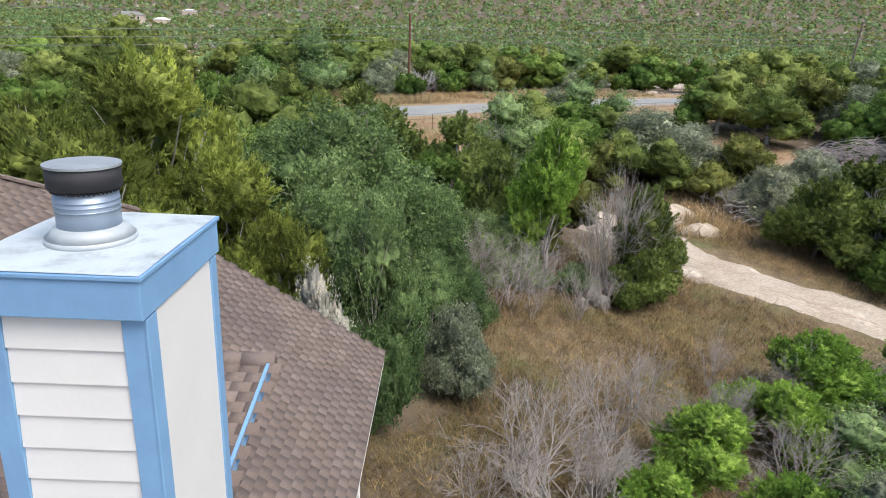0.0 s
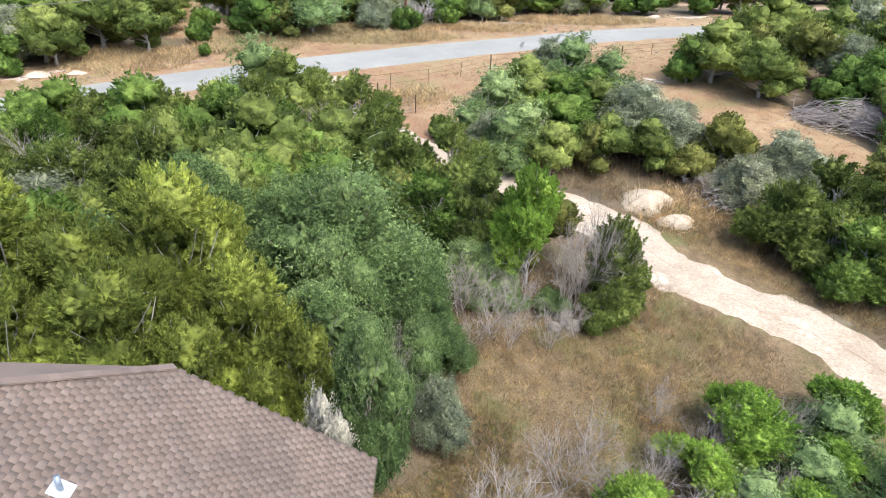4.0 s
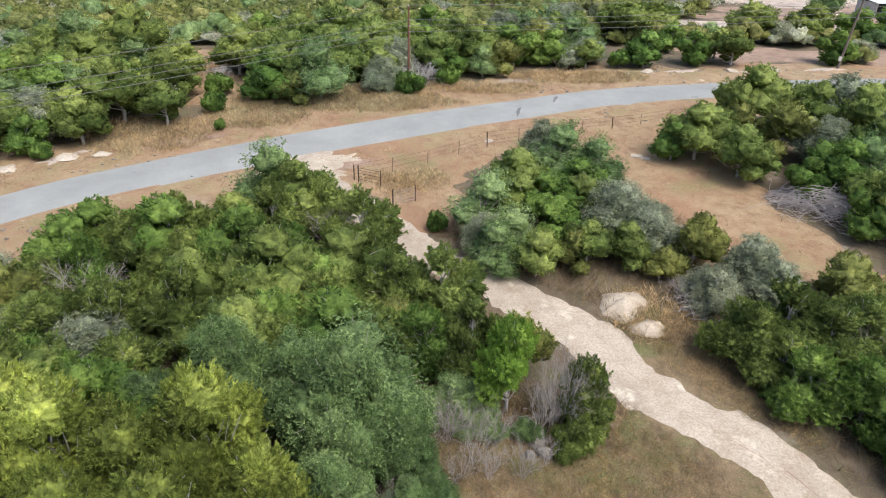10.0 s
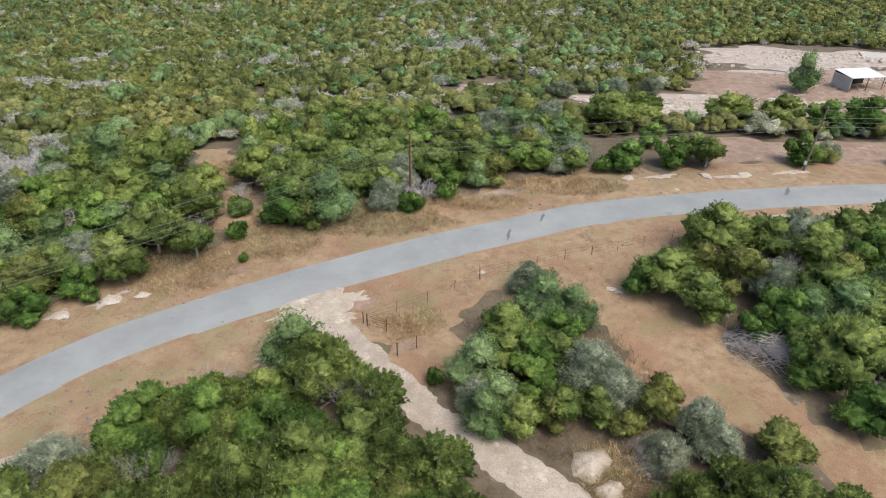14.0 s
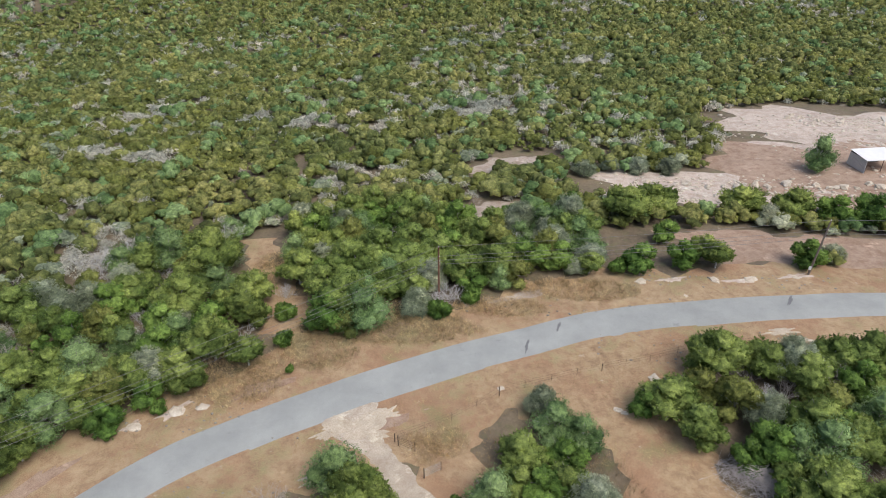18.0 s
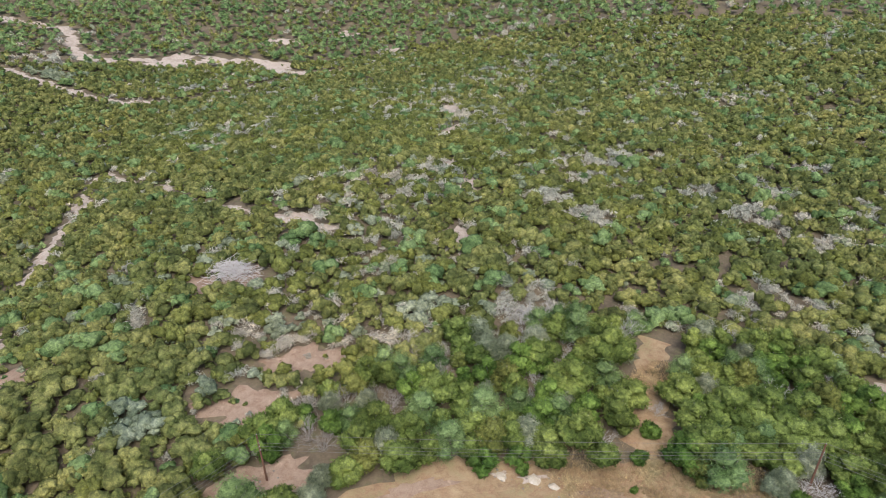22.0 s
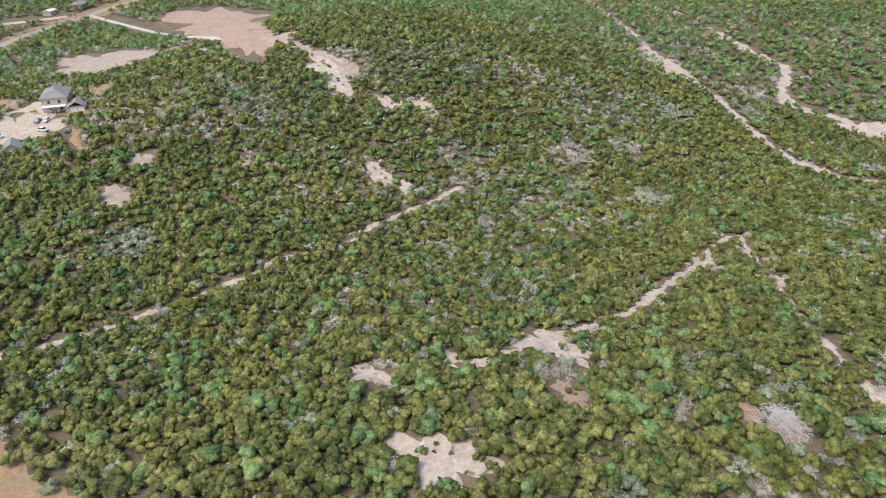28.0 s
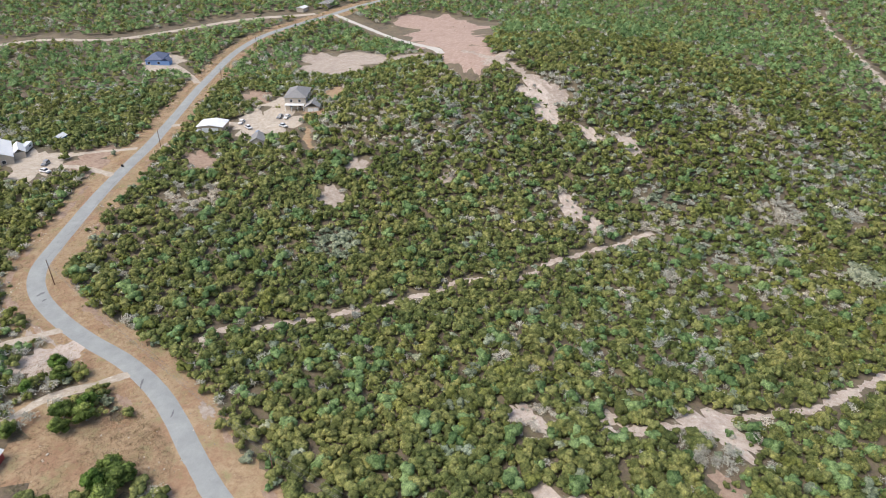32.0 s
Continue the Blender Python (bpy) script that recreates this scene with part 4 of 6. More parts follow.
MODELS = {
    "juniper": [make_tree("juniper_tree", LEAF_JUNIPER, JUN, 11, 4.4, 2.0, 0.4, **FINE), make_tree("juniper_tree", LEAF_JUNIPER, JUN, 12, 4.8, 2.0, 0.3, lobes=9, **FINE),
                make_tree("juniper_tree", LEAF_FRESH, FRESH, 14, 4.5, 2.0, 0.3, **FINE), make_tree("juniper_tree", LEAF_JUNIPER, JUN, 13, 4.2, 2.0, 0.3, lobes=6, **FINE)],
    "juniper_far": [make_tree("juniper_tree", LEAF_JUNIPER, JUN, 15, 4.4, 2.0, 0.2, **MIDDLE), make_tree("juniper_tree", LEAF_JUNIPER, JUN, 16, 4.7, 2.0, 0.2, lobes=9, **MIDDLE),
                    make_tree("juniper_tree", LEAF_FRESH, FRESH, 17, 4.2, 2.0, 0.1, **MIDDLE)],
    "olive": [make_tree("juniper_tree", LEAF_OLIVE, OLI, 21, 5.4, 2.0, 0.7, **SPIKY), make_tree("juniper_tree", LEAF_OLIVE, OLI, 22, 5.8, 2.0, 0.8, lobes=9, **SPIKY)],
    "rust": [make_tree("juniper_tree", LEAF_RUST, "brownish olive juniper tree among greener ones", 31, 4.3, 2.0, 0.3, **MIDDLE)],
    "oak": [make_tree("live_oak_tree", LEAF_OAK, OAK, 41, 4.8, 2.0, 0.4, 300, 80, 0.058, round_leaf=0.3, **LEAVES), make_tree("live_oak_tree", LEAF_OAK, OAK, 42, 4.4, 2.0, 0.3, 300, 80, 0.058, round_leaf=0.3, **LEAVES)],
    "oak_far": [make_tree("live_oak_tree", LEAF_OAK, OAK, 43, 4.6, 2.0, 0.3, 180, 24, 0.08, round_leaf=0.34, **LEAVES)],
    "sage": [make_tree("grey_leaved_bush", LEAF_SAGE, "silvery grey-green bushy tree", 51, 3.9, 2.0, 0.2, 240, 60, 0.065, round_leaf=0.32, **LEAVES)],
    "fresh": [make_tree("cedar_tree", LEAF_BRIGHT, "bright green young cedar tree with thin trunk", 61, 5.0, 2.0, 1.5, **FINE)],
    "shrub": [make_tree("round_shrub", LEAF_FRESH, "small round green shrub on dry grass", 71, 2.9, 2.0, 0.1, 200, 24, 0.12, 0.36, 0.4, 0.22)],
    "bare": [make_bare("bare_tree", "leafless pale grey tree with fine twigs", 81), make_bare("bare_tree", "leafless pale grey tree with fine twigs", 82, 3.2, 1.7, 9)],
    "dry_bush": [make_bare("dry_bush", "sprawling leafless dry bush with bleached twigs", 85, 2.0, 2.6, 12, CUT, 5)],
    "bleached": [make_bare("bare_tree", "leafless bleached white-grey tree in the woods", 83, 2.6, 2.0, 10, BLEACHED), make_bare("bare_tree", "leafless bleached white-grey tree in the woods", 84, 2.8, 2.0, 12, BLEACHED)],
    "blossom": [make_tree("flowering_bush", TWIGS, "bush with pale cream dry seed heads", 91, 3.6, 2.0, 0.6, 110, 30, 0.05, round_leaf=0.3, **LEAVES)],
}
PLANTED = []
LOWER = {"junipers between the house and the road": 0.9, "grove beside the driveway": 0.8, "trees beyond the mown strip": 0.85, "trees across the road": 0.85}


def grow_at(kind, places, high=1.0, group=""):
    """Trees of one kind at (x, y, crown radius)."""
    g = np.random.default_rng(len(PLANTED) + 5)
    for x, y, r in places:
        src = MODELS[kind][int(g.integers(len(MODELS[kind])))]
        s = r / (1.5 if kind in ("bare", "bleached", "dry_bush") else 2.0) * g.uniform(1.15, 1.3)
        hs = (0.5 * s + 0.5 * s ** 0.4 * 0.92) * high * LOWER.get(group, 1.0) * g.uniform(0.92, 1.08)
        m = pose(x, y, on(x, y, -0.05), g.normal(0, 2), g.normal(0, 2), g.uniform(0, 360)) @ Matrix.Diagonal((s, s, hs, 1))
        ob = copy_thing(src, m)
        if group:
            tagged(ob, group=group)
        PLANTED.append((x, y, r))


NATIVE = {"oak": 4.6, "sage": 3.9, "bare": 3.6, "blossom": 3.6, "fresh": 5.0, "juniper": 4.5, "olive": 5.6}


def grow_to(kind, places, group=""):
    """Trees of one kind at (x, y, crown radius), each up to its own height."""
    g = np.random.default_rng(len(PLANTED) + 71)
    for x, y, r, h in places:
        s = r / (1.5 if kind == "bare" else 2.0) * 1.15
        m = pose(x, y, on(x, y, -0.05), g.normal(0, 2), g.normal(0, 2), g.uniform(0, 360)) @ Matrix.Diagonal((s, s, h / NATIVE[kind], 1))
        ob = copy_thing(MODELS[kind][int(g.integers(len(MODELS[kind])))], m)
        if group:
            tagged(ob, group=group)
        PLANTED.append((x, y, r))


G1 = "trees beside the house"
grow_at("olive", [(-12.2, 16, 1.9), (-9.8, 16.1, 1.8), (-7.7, 17.2, 1.9), (-5.3, 15.4, 1.5), (-10.7, 13.7, 1.7), (-8.2, 14.2, 1.7), (-6.1, 13.8, 1.3), (-4.4, 15.7, 1.0), (-14.2, 13.7, 1.8), (-14.7, 17.2, 1.8)], 1.12, G1)
grow_at("oak", [(-5.5, 22, 1.8), (-3, 20.6, 2.3), (-8.4, 21.2, 1.7), (-10.8, 20.3, 1.5), (-2.6, 16.2, 1.2), (-0.6, 19.2, 1.1)], 1.1, G1)
grow_to("oak", [(-3.4, 18.3, 1.5, 5.3), (-1.3, 13.5, 0.95, 4.9), (-0.3, 16.9, 0.75, 3.0)], G1)
grow_to("sage", [(0.6, 14.9, 0.8, 2.4)], G1)
grow_to("bare", [(-1.0, 16.7, 0.8, 3.8), (0.2, 15.3, 0.7, 2.8), (1.2, 22.1, 1.5, 3.2)], G1)
grow_to("blossom", [(-2.4, 12.3, 0.7, 4.1)], G1)
grow_to("olive", [(-4.4, 13.7, 0.8, 3.6), (-3.4, 14.6, 0.9, 4.2)], G1)
grow_to("fresh", [(4.0, 23.9, 1.5, 5.6)])
grow_to("juniper", [(7.7, 23.4, 1.25, 4.0), (7.3, 22.4, 1.1, 2.9), (6.7, 21.6, 0.8, 1.9)])
grow_to("bare", [(6.0, 22.6, 1.5, 6.3), (6.5, 23.4, 1.5, 6.0), (5.5, 22.5, 1.2, 4.6)])
grow_to("fresh", [(10.2, 16.4, 0.9, 2.2)])
grow_at("oak", [(3.2, 22.2, 0.6), (4.9, 22.4, 0.6), (2, 22.4, 0.6)], 0.6)
grow_at("oak", [(0.6, 18.2, 0.9), (1.2, 23.2, 1.0), (2.6, 23, 0.9)], 0.75)
grow_at("fresh", [(5.7, 12, 1.0), (4.2, 10.2, 0.7), (10.1, 15.3, 1.2), (8.3, 13.5, 0.9)], 0.62)
grow_at("oak_far", [(9.3, 12.5, 1.1), (11.4, 14, 1.2), (13.3, 16.2, 1.1), (14.9, 14.3, 1.2), (11.8, 10, 1.1), (7.4, 9.5, 1.0), (10.7, 10.8, 1.3), (13.8, 12.6, 1.3), (12, 8.5, 1.3)], 0.6)
grow_at("sage", [(8.8, 10.8, 0.8), (12.3, 12.1, 0.9), (9.7, 9.3, 0.8)], 0.7)
grow_at("fresh", [(10.5, 12.7, 0.9), (6.7, 10.1, 0.8), (7.8, 14.7, 0.6), (12.7, 14.9, 0.8), (14.2, 17.2, 0.9)], 0.6)
grow_at("bare", [(7.8, 12, 1.0), (9.9, 13.3, 0.9), (5.3, 13, 0.9), (7, 14.3, 0.8), (11.8, 16.3, 0.8), (3, 19.8, 0.8), (5.7, 20.9, 0.7), (1.3, 21.8, 1.3), (2.3, 20.6, 1.2), (3.3, 21.8, 1.0), (1.6, 19.5, 0.9), (4.5, 20, 0.8), (4.1, 13.6, 1.1), (5.1, 14.8, 0.9), (6.3, 13.2, 1.0), (8.9, 15.2, 0.9), (7.6, 16.6, 0.7), (2.1, 11.2, 1.5), (3.4, 11.4, 1.0), (0.8, 10.8, 0.9), (6.3, 11.1, 0.8)], 1.0)
grow_at("dry_bush", [(2.6, 10.6, 1.5), (3.9, 10.9, 1.1)], 1.0)
G2 = "junipers between the house and the road"
grow_at("juniper", [(-15.8, 36, 1.8), (-19.4, 30, 1.7), (-17.6, 33.2, 1.9), (-7.6, 39, 2.0), (-11.4, 34.6, 1.9), (-4.4, 36.2, 2.0), (-7.9, 32.1, 2.0), (-15.8, 26.1, 1.8), (-12.5, 26.9, 1.8),
                    (-17.6, 24.1, 1.7), (-9.4, 27.8, 1.8), (-5.3, 28.4, 1.8), (-1.9, 31, 1.8), (0.7, 30.8, 1.8), (2.4, 27.9, 1.4), (-2.8, 26.3, 1.7), (-0.1, 26.6, 1.6), (2, 25.4, 1.1)], 1.0, G2)
grow_at("juniper", [(-13.3, 22.8, 1.6), (-15.3, 21, 1.6), (-10.5, 23.9, 1.6), (-21, 28.7, 1.7), (-14.7, 30, 1.7), (-12, 30.8, 1.7), (-10.5, 37.5, 1.7), (-6.7, 24.8, 1.6), (-18.8, 18.8, 1.8), (-3.3, 33.6, 1.5), (-13.9, 32.6, 1.6)], 1.0, G2)
G3 = "grove beside the driveway"
grow_at("oak_far", [(3.2, 40.3, 2.0), (5.4, 37.8, 1.7), (9.6, 49.4, 2.2), (12.6, 48.6, 1.7), (3.9, 35.9, 1.4)], 1.0, G3)
grow_at("juniper_far", [(6.1, 45.7, 2.3), (8.1, 41.7, 2.3), (10.4, 42.8, 1.9), (6.5, 35.8, 1.5), (12.7, 37.7, 1.5), (9.9, 37.3, 1.4), (5.6, 42.2, 1.8), (10.6, 46, 1.9), (8.4, 39, 1.6)], 1.0, G3)
grow_at("sage", [(8.3, 52.8, 1.7), (12.4, 40.8, 2.3), (14.4, 38.9, 1.8), (16.8, 33.6, 1.5), (20.3, 36.7, 1.6), (20.9, 34.6, 1.5), (3.5, 37.8, 1.3)], 1.0, G3)
grow_at("rust", [(9.1, 36.7, 1.3), (16.6, 37.2, 1.8), (14.5, 36.1, 1.1), (25.6, 34.5, 1.8), (17.9, 39.3, 1.4)], 1.0, G3)
grow_at("juniper", [(19.9, 30.5, 2.2), (17.1, 29.1, 1.7), (21.4, 28.6, 2.2), (19.3, 25.6, 1.8), (21.8, 24.9, 2.0), (18.6, 27.4, 1.6), (23.6, 22.1, 1.9), (24.1, 30.4, 2.2), (24.7, 26.5, 2.0), (27.3, 28.4, 2.2)], 1.0, G3)
G4 = "trees beyond the mown strip"
grow_at("juniper_far", [(21.5, 53.1, 2.6), (27.9, 59.3, 2.7), (24.2, 50.1, 2.1), (19.4, 52.8, 1.6), (37.2, 57.1, 2.5), (30.7, 47.8, 2.5), (33.2, 59, 2.4), (28.2, 47.1, 1.7), (30.9, 42.2, 2.1), (34.7, 43.6, 2.4), (35.2, 50.8, 2.6), (39.2, 48.9, 2.5), (33.7, 37.7, 2.2)], 1.0, G4)
grow_at("rust", [(28.7, 53.8, 2.5), (25.4, 55.1, 2.0)], 1.0, G4)
grow_at("bleached", [(32.7, 54.6, 1.7), (-40.6, 69.4, 2.0), (-46.1, 69.4, 1.9), (-39.6, 61.2, 1.5), (-24.2, 70.6, 1.3), (-40, 72.6, 2.0)], 1.0, G4)
grow_at("bare", [ (15.3, 34.1, 1.0), (36.4, 40.9, 1.8)], 1.0, G4)
G5 = "trees across the road"
grow_at("juniper_far", [(-17.3, 64.9, 2.7), (-15, 67.3, 2.9), (-23.3, 74.1, 2.8), (-12.2, 77.5, 3.4), (-15.9, 74.7, 3.2), (-7.6, 76.6, 3.0), (-1.3, 75.6, 2.3), (2.9, 77, 2.6), (7.9, 79.5, 3.0), (12.2, 80.1, 2.6), (-11.8, 71.4, 2.4), (-18.7, 70.5, 2.5), (-4.4, 79.2, 2.5)], 1.0, G5)
grow_at("juniper_far", [(-27.2, 64.6, 2.3), (-25.1, 57.5, 1.9), (-29.3, 58.2, 2.7), (-35.5, 57.8, 2.7), (-36.2, 52.8, 2.2), (-36.9, 47.1, 1.8), (-36.2, 65.8, 3.0), (-44.8, 65.4, 3.0), (-35.1, 75.4, 3.2), (-30.6, 53, 1.9), (-33.8, 50.8, 1.7), (-27.7, 69.3, 2.3), (-31.4, 62.9, 2.5)], 1.0, G5)
grow_at("bleached", [(-49.5, 78.8, 2.6), (-51.9, 74.5, 2.8), (-48.4, 71.8, 2.3), (-31.8, 57, 1.4), (-43.3, 74.9, 2.4)], 1.0, G5)
grow_at("shrub", [(-23.1, 66.3, 1.2), (-21.9, 61.2, 1.0), (-3.8, 67.9, 1.3), (0.2, 71, 1.1), (0.1, 40.5, 0.7), (20.2, 79.3, 1.2), (-20, 56.6, 0.45), (-32.4, 49.8, 0.8)], 0.85)
grow_at("juniper_far", [(23.3, 80.2, 2.3), (29.6, 81.6, 2.1), (34.1, 81.2, 1.9), (32.9, 83.8, 1.8), (42.8, 98.6, 3.0), (50.3, 97.9, 2.8), (47.1, 82.6, 2.1), (61.8, 95, 3.6), (24, 95.4, 3.4), (29.2, 98, 2.9), (28.8, 88.7, 1.9), (56.4, 96.1, 2.8)], 0.95, G5)
grow_at("sage", [(16.9, 81.9, 1.9), (45.9, 96.4, 2.1), (50.8, 83.9, 1.6), (14.2, 78.9, 1.4), (19.5, 114.5, 1.8), (29.3, 116.1, 2.0), (35.2, 116.4, 2.0), (24.4, 116.7, 1.7)], 0.8, G5)
grow_at("oak_far", [(62.5, 117.3, 2.2)], 1.25)

grow_at("juniper_far", [(-66, -148, 2.2), (-63, -143, 2.0), (-56, -146, 1.8), (-52, -128, 2.0), (-57, -126, 2.2), (-60, -129, 2.3), (-55, -131, 2.0), (-49, -104, 2.6), (-46, -108, 2.4), (-50, -108, 2.2), (-44, -103, 2.3), (-45, -136, 1.6)], 0.9, "trees on the cleared lot")
# the rest of the near woods, where no tree stands yet
gf = np.random.default_rng(404)
fx, fy = scatter(0, 64, -180, 180, 2.0, gf, 0.0, 35.0)
keep = (bare(fx, fy) > 1.0) & (fy > 2) & (fx < 52) & ~((fx > 18) & (fy > 80)) & ~((fx > 2) & (fx < 31) & (fy > 29) & (fy < 64)) & ~((fx > -17) & (fx < 0.5) & (fy > -12) & (fy < 12.5)) & ~((fx > -6) & (fx < 15.5) & (fy > -9) & (fy < 23))
fill = []
for x, y in zip(fx[keep], fy[keep]):
    if all((x - a) ** 2 + (y - b) ** 2 > (0.5 * (c + 1.5)) ** 2 for a, b, c in PLANTED) and all((x - a) ** 2 + (y - b) ** 2 > 5.6 for a, b, _ in fill):
        fill.append((float(x), float(y), float(gf.uniform(1.4, 2.6))))
for p in fill:
    k = gf.uniform(0, 1)
    grow_at("juniper_far" if k < 0.5 else "rust" if k < 0.64 else "oak_far" if k < 0.79 else "sage" if k < 0.90 else "bare" if p[1] < 60 else "bleached", [p], float(gf.uniform(0.72, 1.0)), "near woods")
for models in MODELS.values():  # the patterns themselves are not part of the place
    for o in models:
        for c in list(o.children_recursive) + [o]:
            bpy.data.objects.remove(c)

# ---------------------------------------------------------------- the house below the camera
BLUE = plain("blue_painted_trim", (0.22, 0.42, 0.68), 0.6, scale=5, vary=0.12, bump=0.1)
WHITE = plain("white_painted_boards", (0.80, 0.81, 0.80), 0.55, scale=3, vary=0.05, bump=0.12)
def stained_metal(name, c, stain):
    """Pale painted sheet with grey runs and dull blotches."""
    m = Mat(name, 0.5)
    base = m.ramp(m.noise(3.0, 5), [(0.3, tuple(v * 0.86 for v in c)), (0.7, c)])
    base = m.mix(base, stain, m.ramp(m.noise(4.5, 7, 0.7), [(0.50, (0, 0, 0)), (0.70, (0.75, 0.75, 0.75))]))
    m.colour(m.mix(base, (0.42, 0.36, 0.30), m.ramp(m.noise(9, 5, 0.7), [(0.66, (0, 0, 0)), (0.74, (0.35, 0.35, 0.35))])))
    return m.m


CAPTOP = stained_metal("weathered_white_metal", (0.58, 0.66, 0.70), (0.26, 0.29, 0.31))
ZINC = plain("blue_grey_flue_metal", (0.34, 0.42, 0.52), 0.4, 0.5, scale=6, vary=0.15, bump=0.05)
COLLAR = plain("pale_flashing", (0.50, 0.55, 0.58), 0.5, 0.1, scale=6, vary=0.2)
LIDTOP = stained_metal("dull_metal_lid", (0.33, 0.37, 0.40), (0.20, 0.225, 0.25))
MESHDARK = plain("dark_spark_screen", (0.045, 0.045, 0.05), 0.7, 0.3, scale=20)
SLOT_FILL = plain("black_slot", (0.01, 0.01, 0.01), 0.9)


def shingle_material(name, source):
    m = Mat(name, 0.95)
    a = m.ramp(m.island() if source == "island" else m.obrand(), [(0.0, (0.190, 0.150, 0.128)), (0.45, (0.208, 0.165, 0.141)), (0.8, (0.222, 0.178, 0.154)), (1.0, (0.242, 0.197, 0.172))])
    grit = m.ramp(m.noise(60, 4, 0.7, True), [(0.3, (0.8, 0.8, 0.8)), (0.7, (1.14, 1.14, 1.14))])
    stain = m.ramp(m.noise(0.8, 5, 0.6, True), [(0.35, (0.84, 0.84, 0.86)), (0.65, (1.06, 1.04, 1.02))])
    m.colour(m.mix(m.mix(a, grit, 1.0, "MULTIPLY"), stain, 1.0, "MULTIPLY"))
    m.bump(m.noise(90, 3, 0.7, True), 0.3, 0.006)
    return m.m


SHINGLE, SHINGLE_ONE = shingle_material("brown_shingle", "island"), shingle_material("brown_shingle_piece", "object")
UNDERLAY = plain("roof_underlay", (0.13, 0.10, 0.085), 0.95)

house = thing("house", (-8.2, 1.0, 1.0), "white house with blue trim and brown shingle roof", "house")
HX, HY, HZ = -8.2, 1.0, 1.0


def hp(name, bm, mat, parent=None, label="", smooth=False):
    """A part of the house, given in world metres."""
    bmesh.ops.translate(bm, verts=bm.verts, vec=(-HX, -HY, -HZ))
    return part(name, bm, mat, parent or house, label, smooth)


EAVE_X, EAVE_Z, RIDGE_X, PITCH = -1.0, 4.40, -8.2, 0.59
RIDGE_Z = EAVE_Z + (EAVE_X - RIDGE_X) * PITCH
CLIP_X, CLIP_Z, NORTH, SOUTH = -5.4, 7.0, 11.42, -9.0
CLIP_Z = EAVE_Z + (EAVE_X - CLIP_X) * PITCH
APEX_Y = NORTH - (CLIP_X - RIDGE_X)
WALLX = (2 * RIDGE_X - EAVE_X + 0.5, EAVE_X - 0.5)
hp("wall", box((WALLX[1] - 0.15, SOUTH + 0.4, 0.4), (WALLX[1], NORTH - 0.45, EAVE_Z - 0.02)), WHITE)
hp("wall", box((WALLX[0], SOUTH + 0.4, 0.4), (WALLX[0] + 0.15, NORTH - 0.45, EAVE_Z - 0.02)), WHITE)
for yy in (SOUTH + 0.4, NORTH - 0.6):
    bm = bmesh.new()
    ring = [(WALLX[0] + 0.15, 0.4), (WALLX[1] - 0.15, 0.4), (WALLX[1] - 0.15, EAVE_Z), (CLIP_X, CLIP_Z - 0.25), (2 * RIDGE_X - CLIP_X, CLIP_Z - 0.25), (WALLX[0] + 0.15, EAVE_Z)]
    lo = [bm.verts.new((x, yy, z)) for x, z in ring]
    hi = [bm.verts.new((x, yy + 0.15, z)) for x, z in ring]
    bm.faces.new(lo), bm.faces.new(hi[::-1])
    for i in range(6):
        bm.faces.new((lo[i], hi[i], hi[(i + 1) % 6], lo[(i + 1) % 6]))
    hp("wall", bm, WHITE)
right = [(EAVE_X, SOUTH, EAVE_Z), (EAVE_X, NORTH, EAVE_Z), (CLIP_X, NORTH, CLIP_Z), (RIDGE_X, APEX_Y, RIDGE_Z), (RIDGE_X, SOUTH, RIDGE_Z)]
roof = hp("roof", prism(right, 0.16), UNDERLAY, None, "brown shingle roof with a clipped gable")
left = [(2 * RIDGE_X - x - (0.004 if x == RIDGE_X else 0), y, z) for x, y, z in right]
hp("roof", prism(left[::-1], 0.16), SHINGLE, None, "brown shingle roof slope")
hp("roof", prism([(CLIP_X, NORTH, CLIP_Z), (2 * RIDGE_X - CLIP_X, NORTH, CLIP_Z), (RIDGE_X, APEX_Y, RIDGE_Z)], 0.10), SHINGLE, None, "brown shingle clipped gable end")
hp("fascia", box((EAVE_X - 0.03, SOUTH, EAVE_Z - 0.24), (EAVE_X + 0.015, NORTH, EAVE_Z - 0.05), 0.004), WHITE, None, "white eave board")
bm = tube((EAVE_X - 0.02, NORTH - 0.5, EAVE_Z - 0.2), (EAVE_X - 0.42, NORTH - 0.5, EAVE_Z - 0.6), 0.04, 0.04, 8)
tube((EAVE_X - 0.42, NORTH - 0.5, EAVE_Z - 0.6), (EAVE_X - 0.42, NORTH - 0.5, 1.0), 0.04, 0.04, 8, bm)
hp("downspout", bm, WHITE, None, "white downspout")

# low cross roof behind the chimney
TIP = (-1.77, 6.40, 6.78)
LOWS = 0.215
CY0 = 2.0
cz0 = TIP[2] - (TIP[1] - CY0) * LOWS


def main_x(z):
    return EAVE_X - (z - EAVE_Z) / PITCH


cross = [(TIP[0], CY0, cz0), (TIP[0], TIP[1], TIP[2]), (main_x(TIP[2]) - 0.05, TIP[1], TIP[2]), (main_x(cz0) - 0.05, CY0, cz0)]
porch = hp("roof", prism(cross, 0.09), UNDERLAY, None, "low brown shingle cross roof")
bm = bmesh.new()
fa = [(TIP[0] + 0.002, CY0, cz0 + 0.03), (TIP[0] + 0.002, TIP[1], TIP[2] + 0.03), (TIP[0] + 0.002, TIP[1], TIP[2] - 0.13), (TIP[0] + 0.002, CY0, cz0 - 0.13)]
va = [bm.verts.new(p) for p in fa] + [bm.verts.new((p[0] + 0.035, p[1], p[2])) for p in fa]
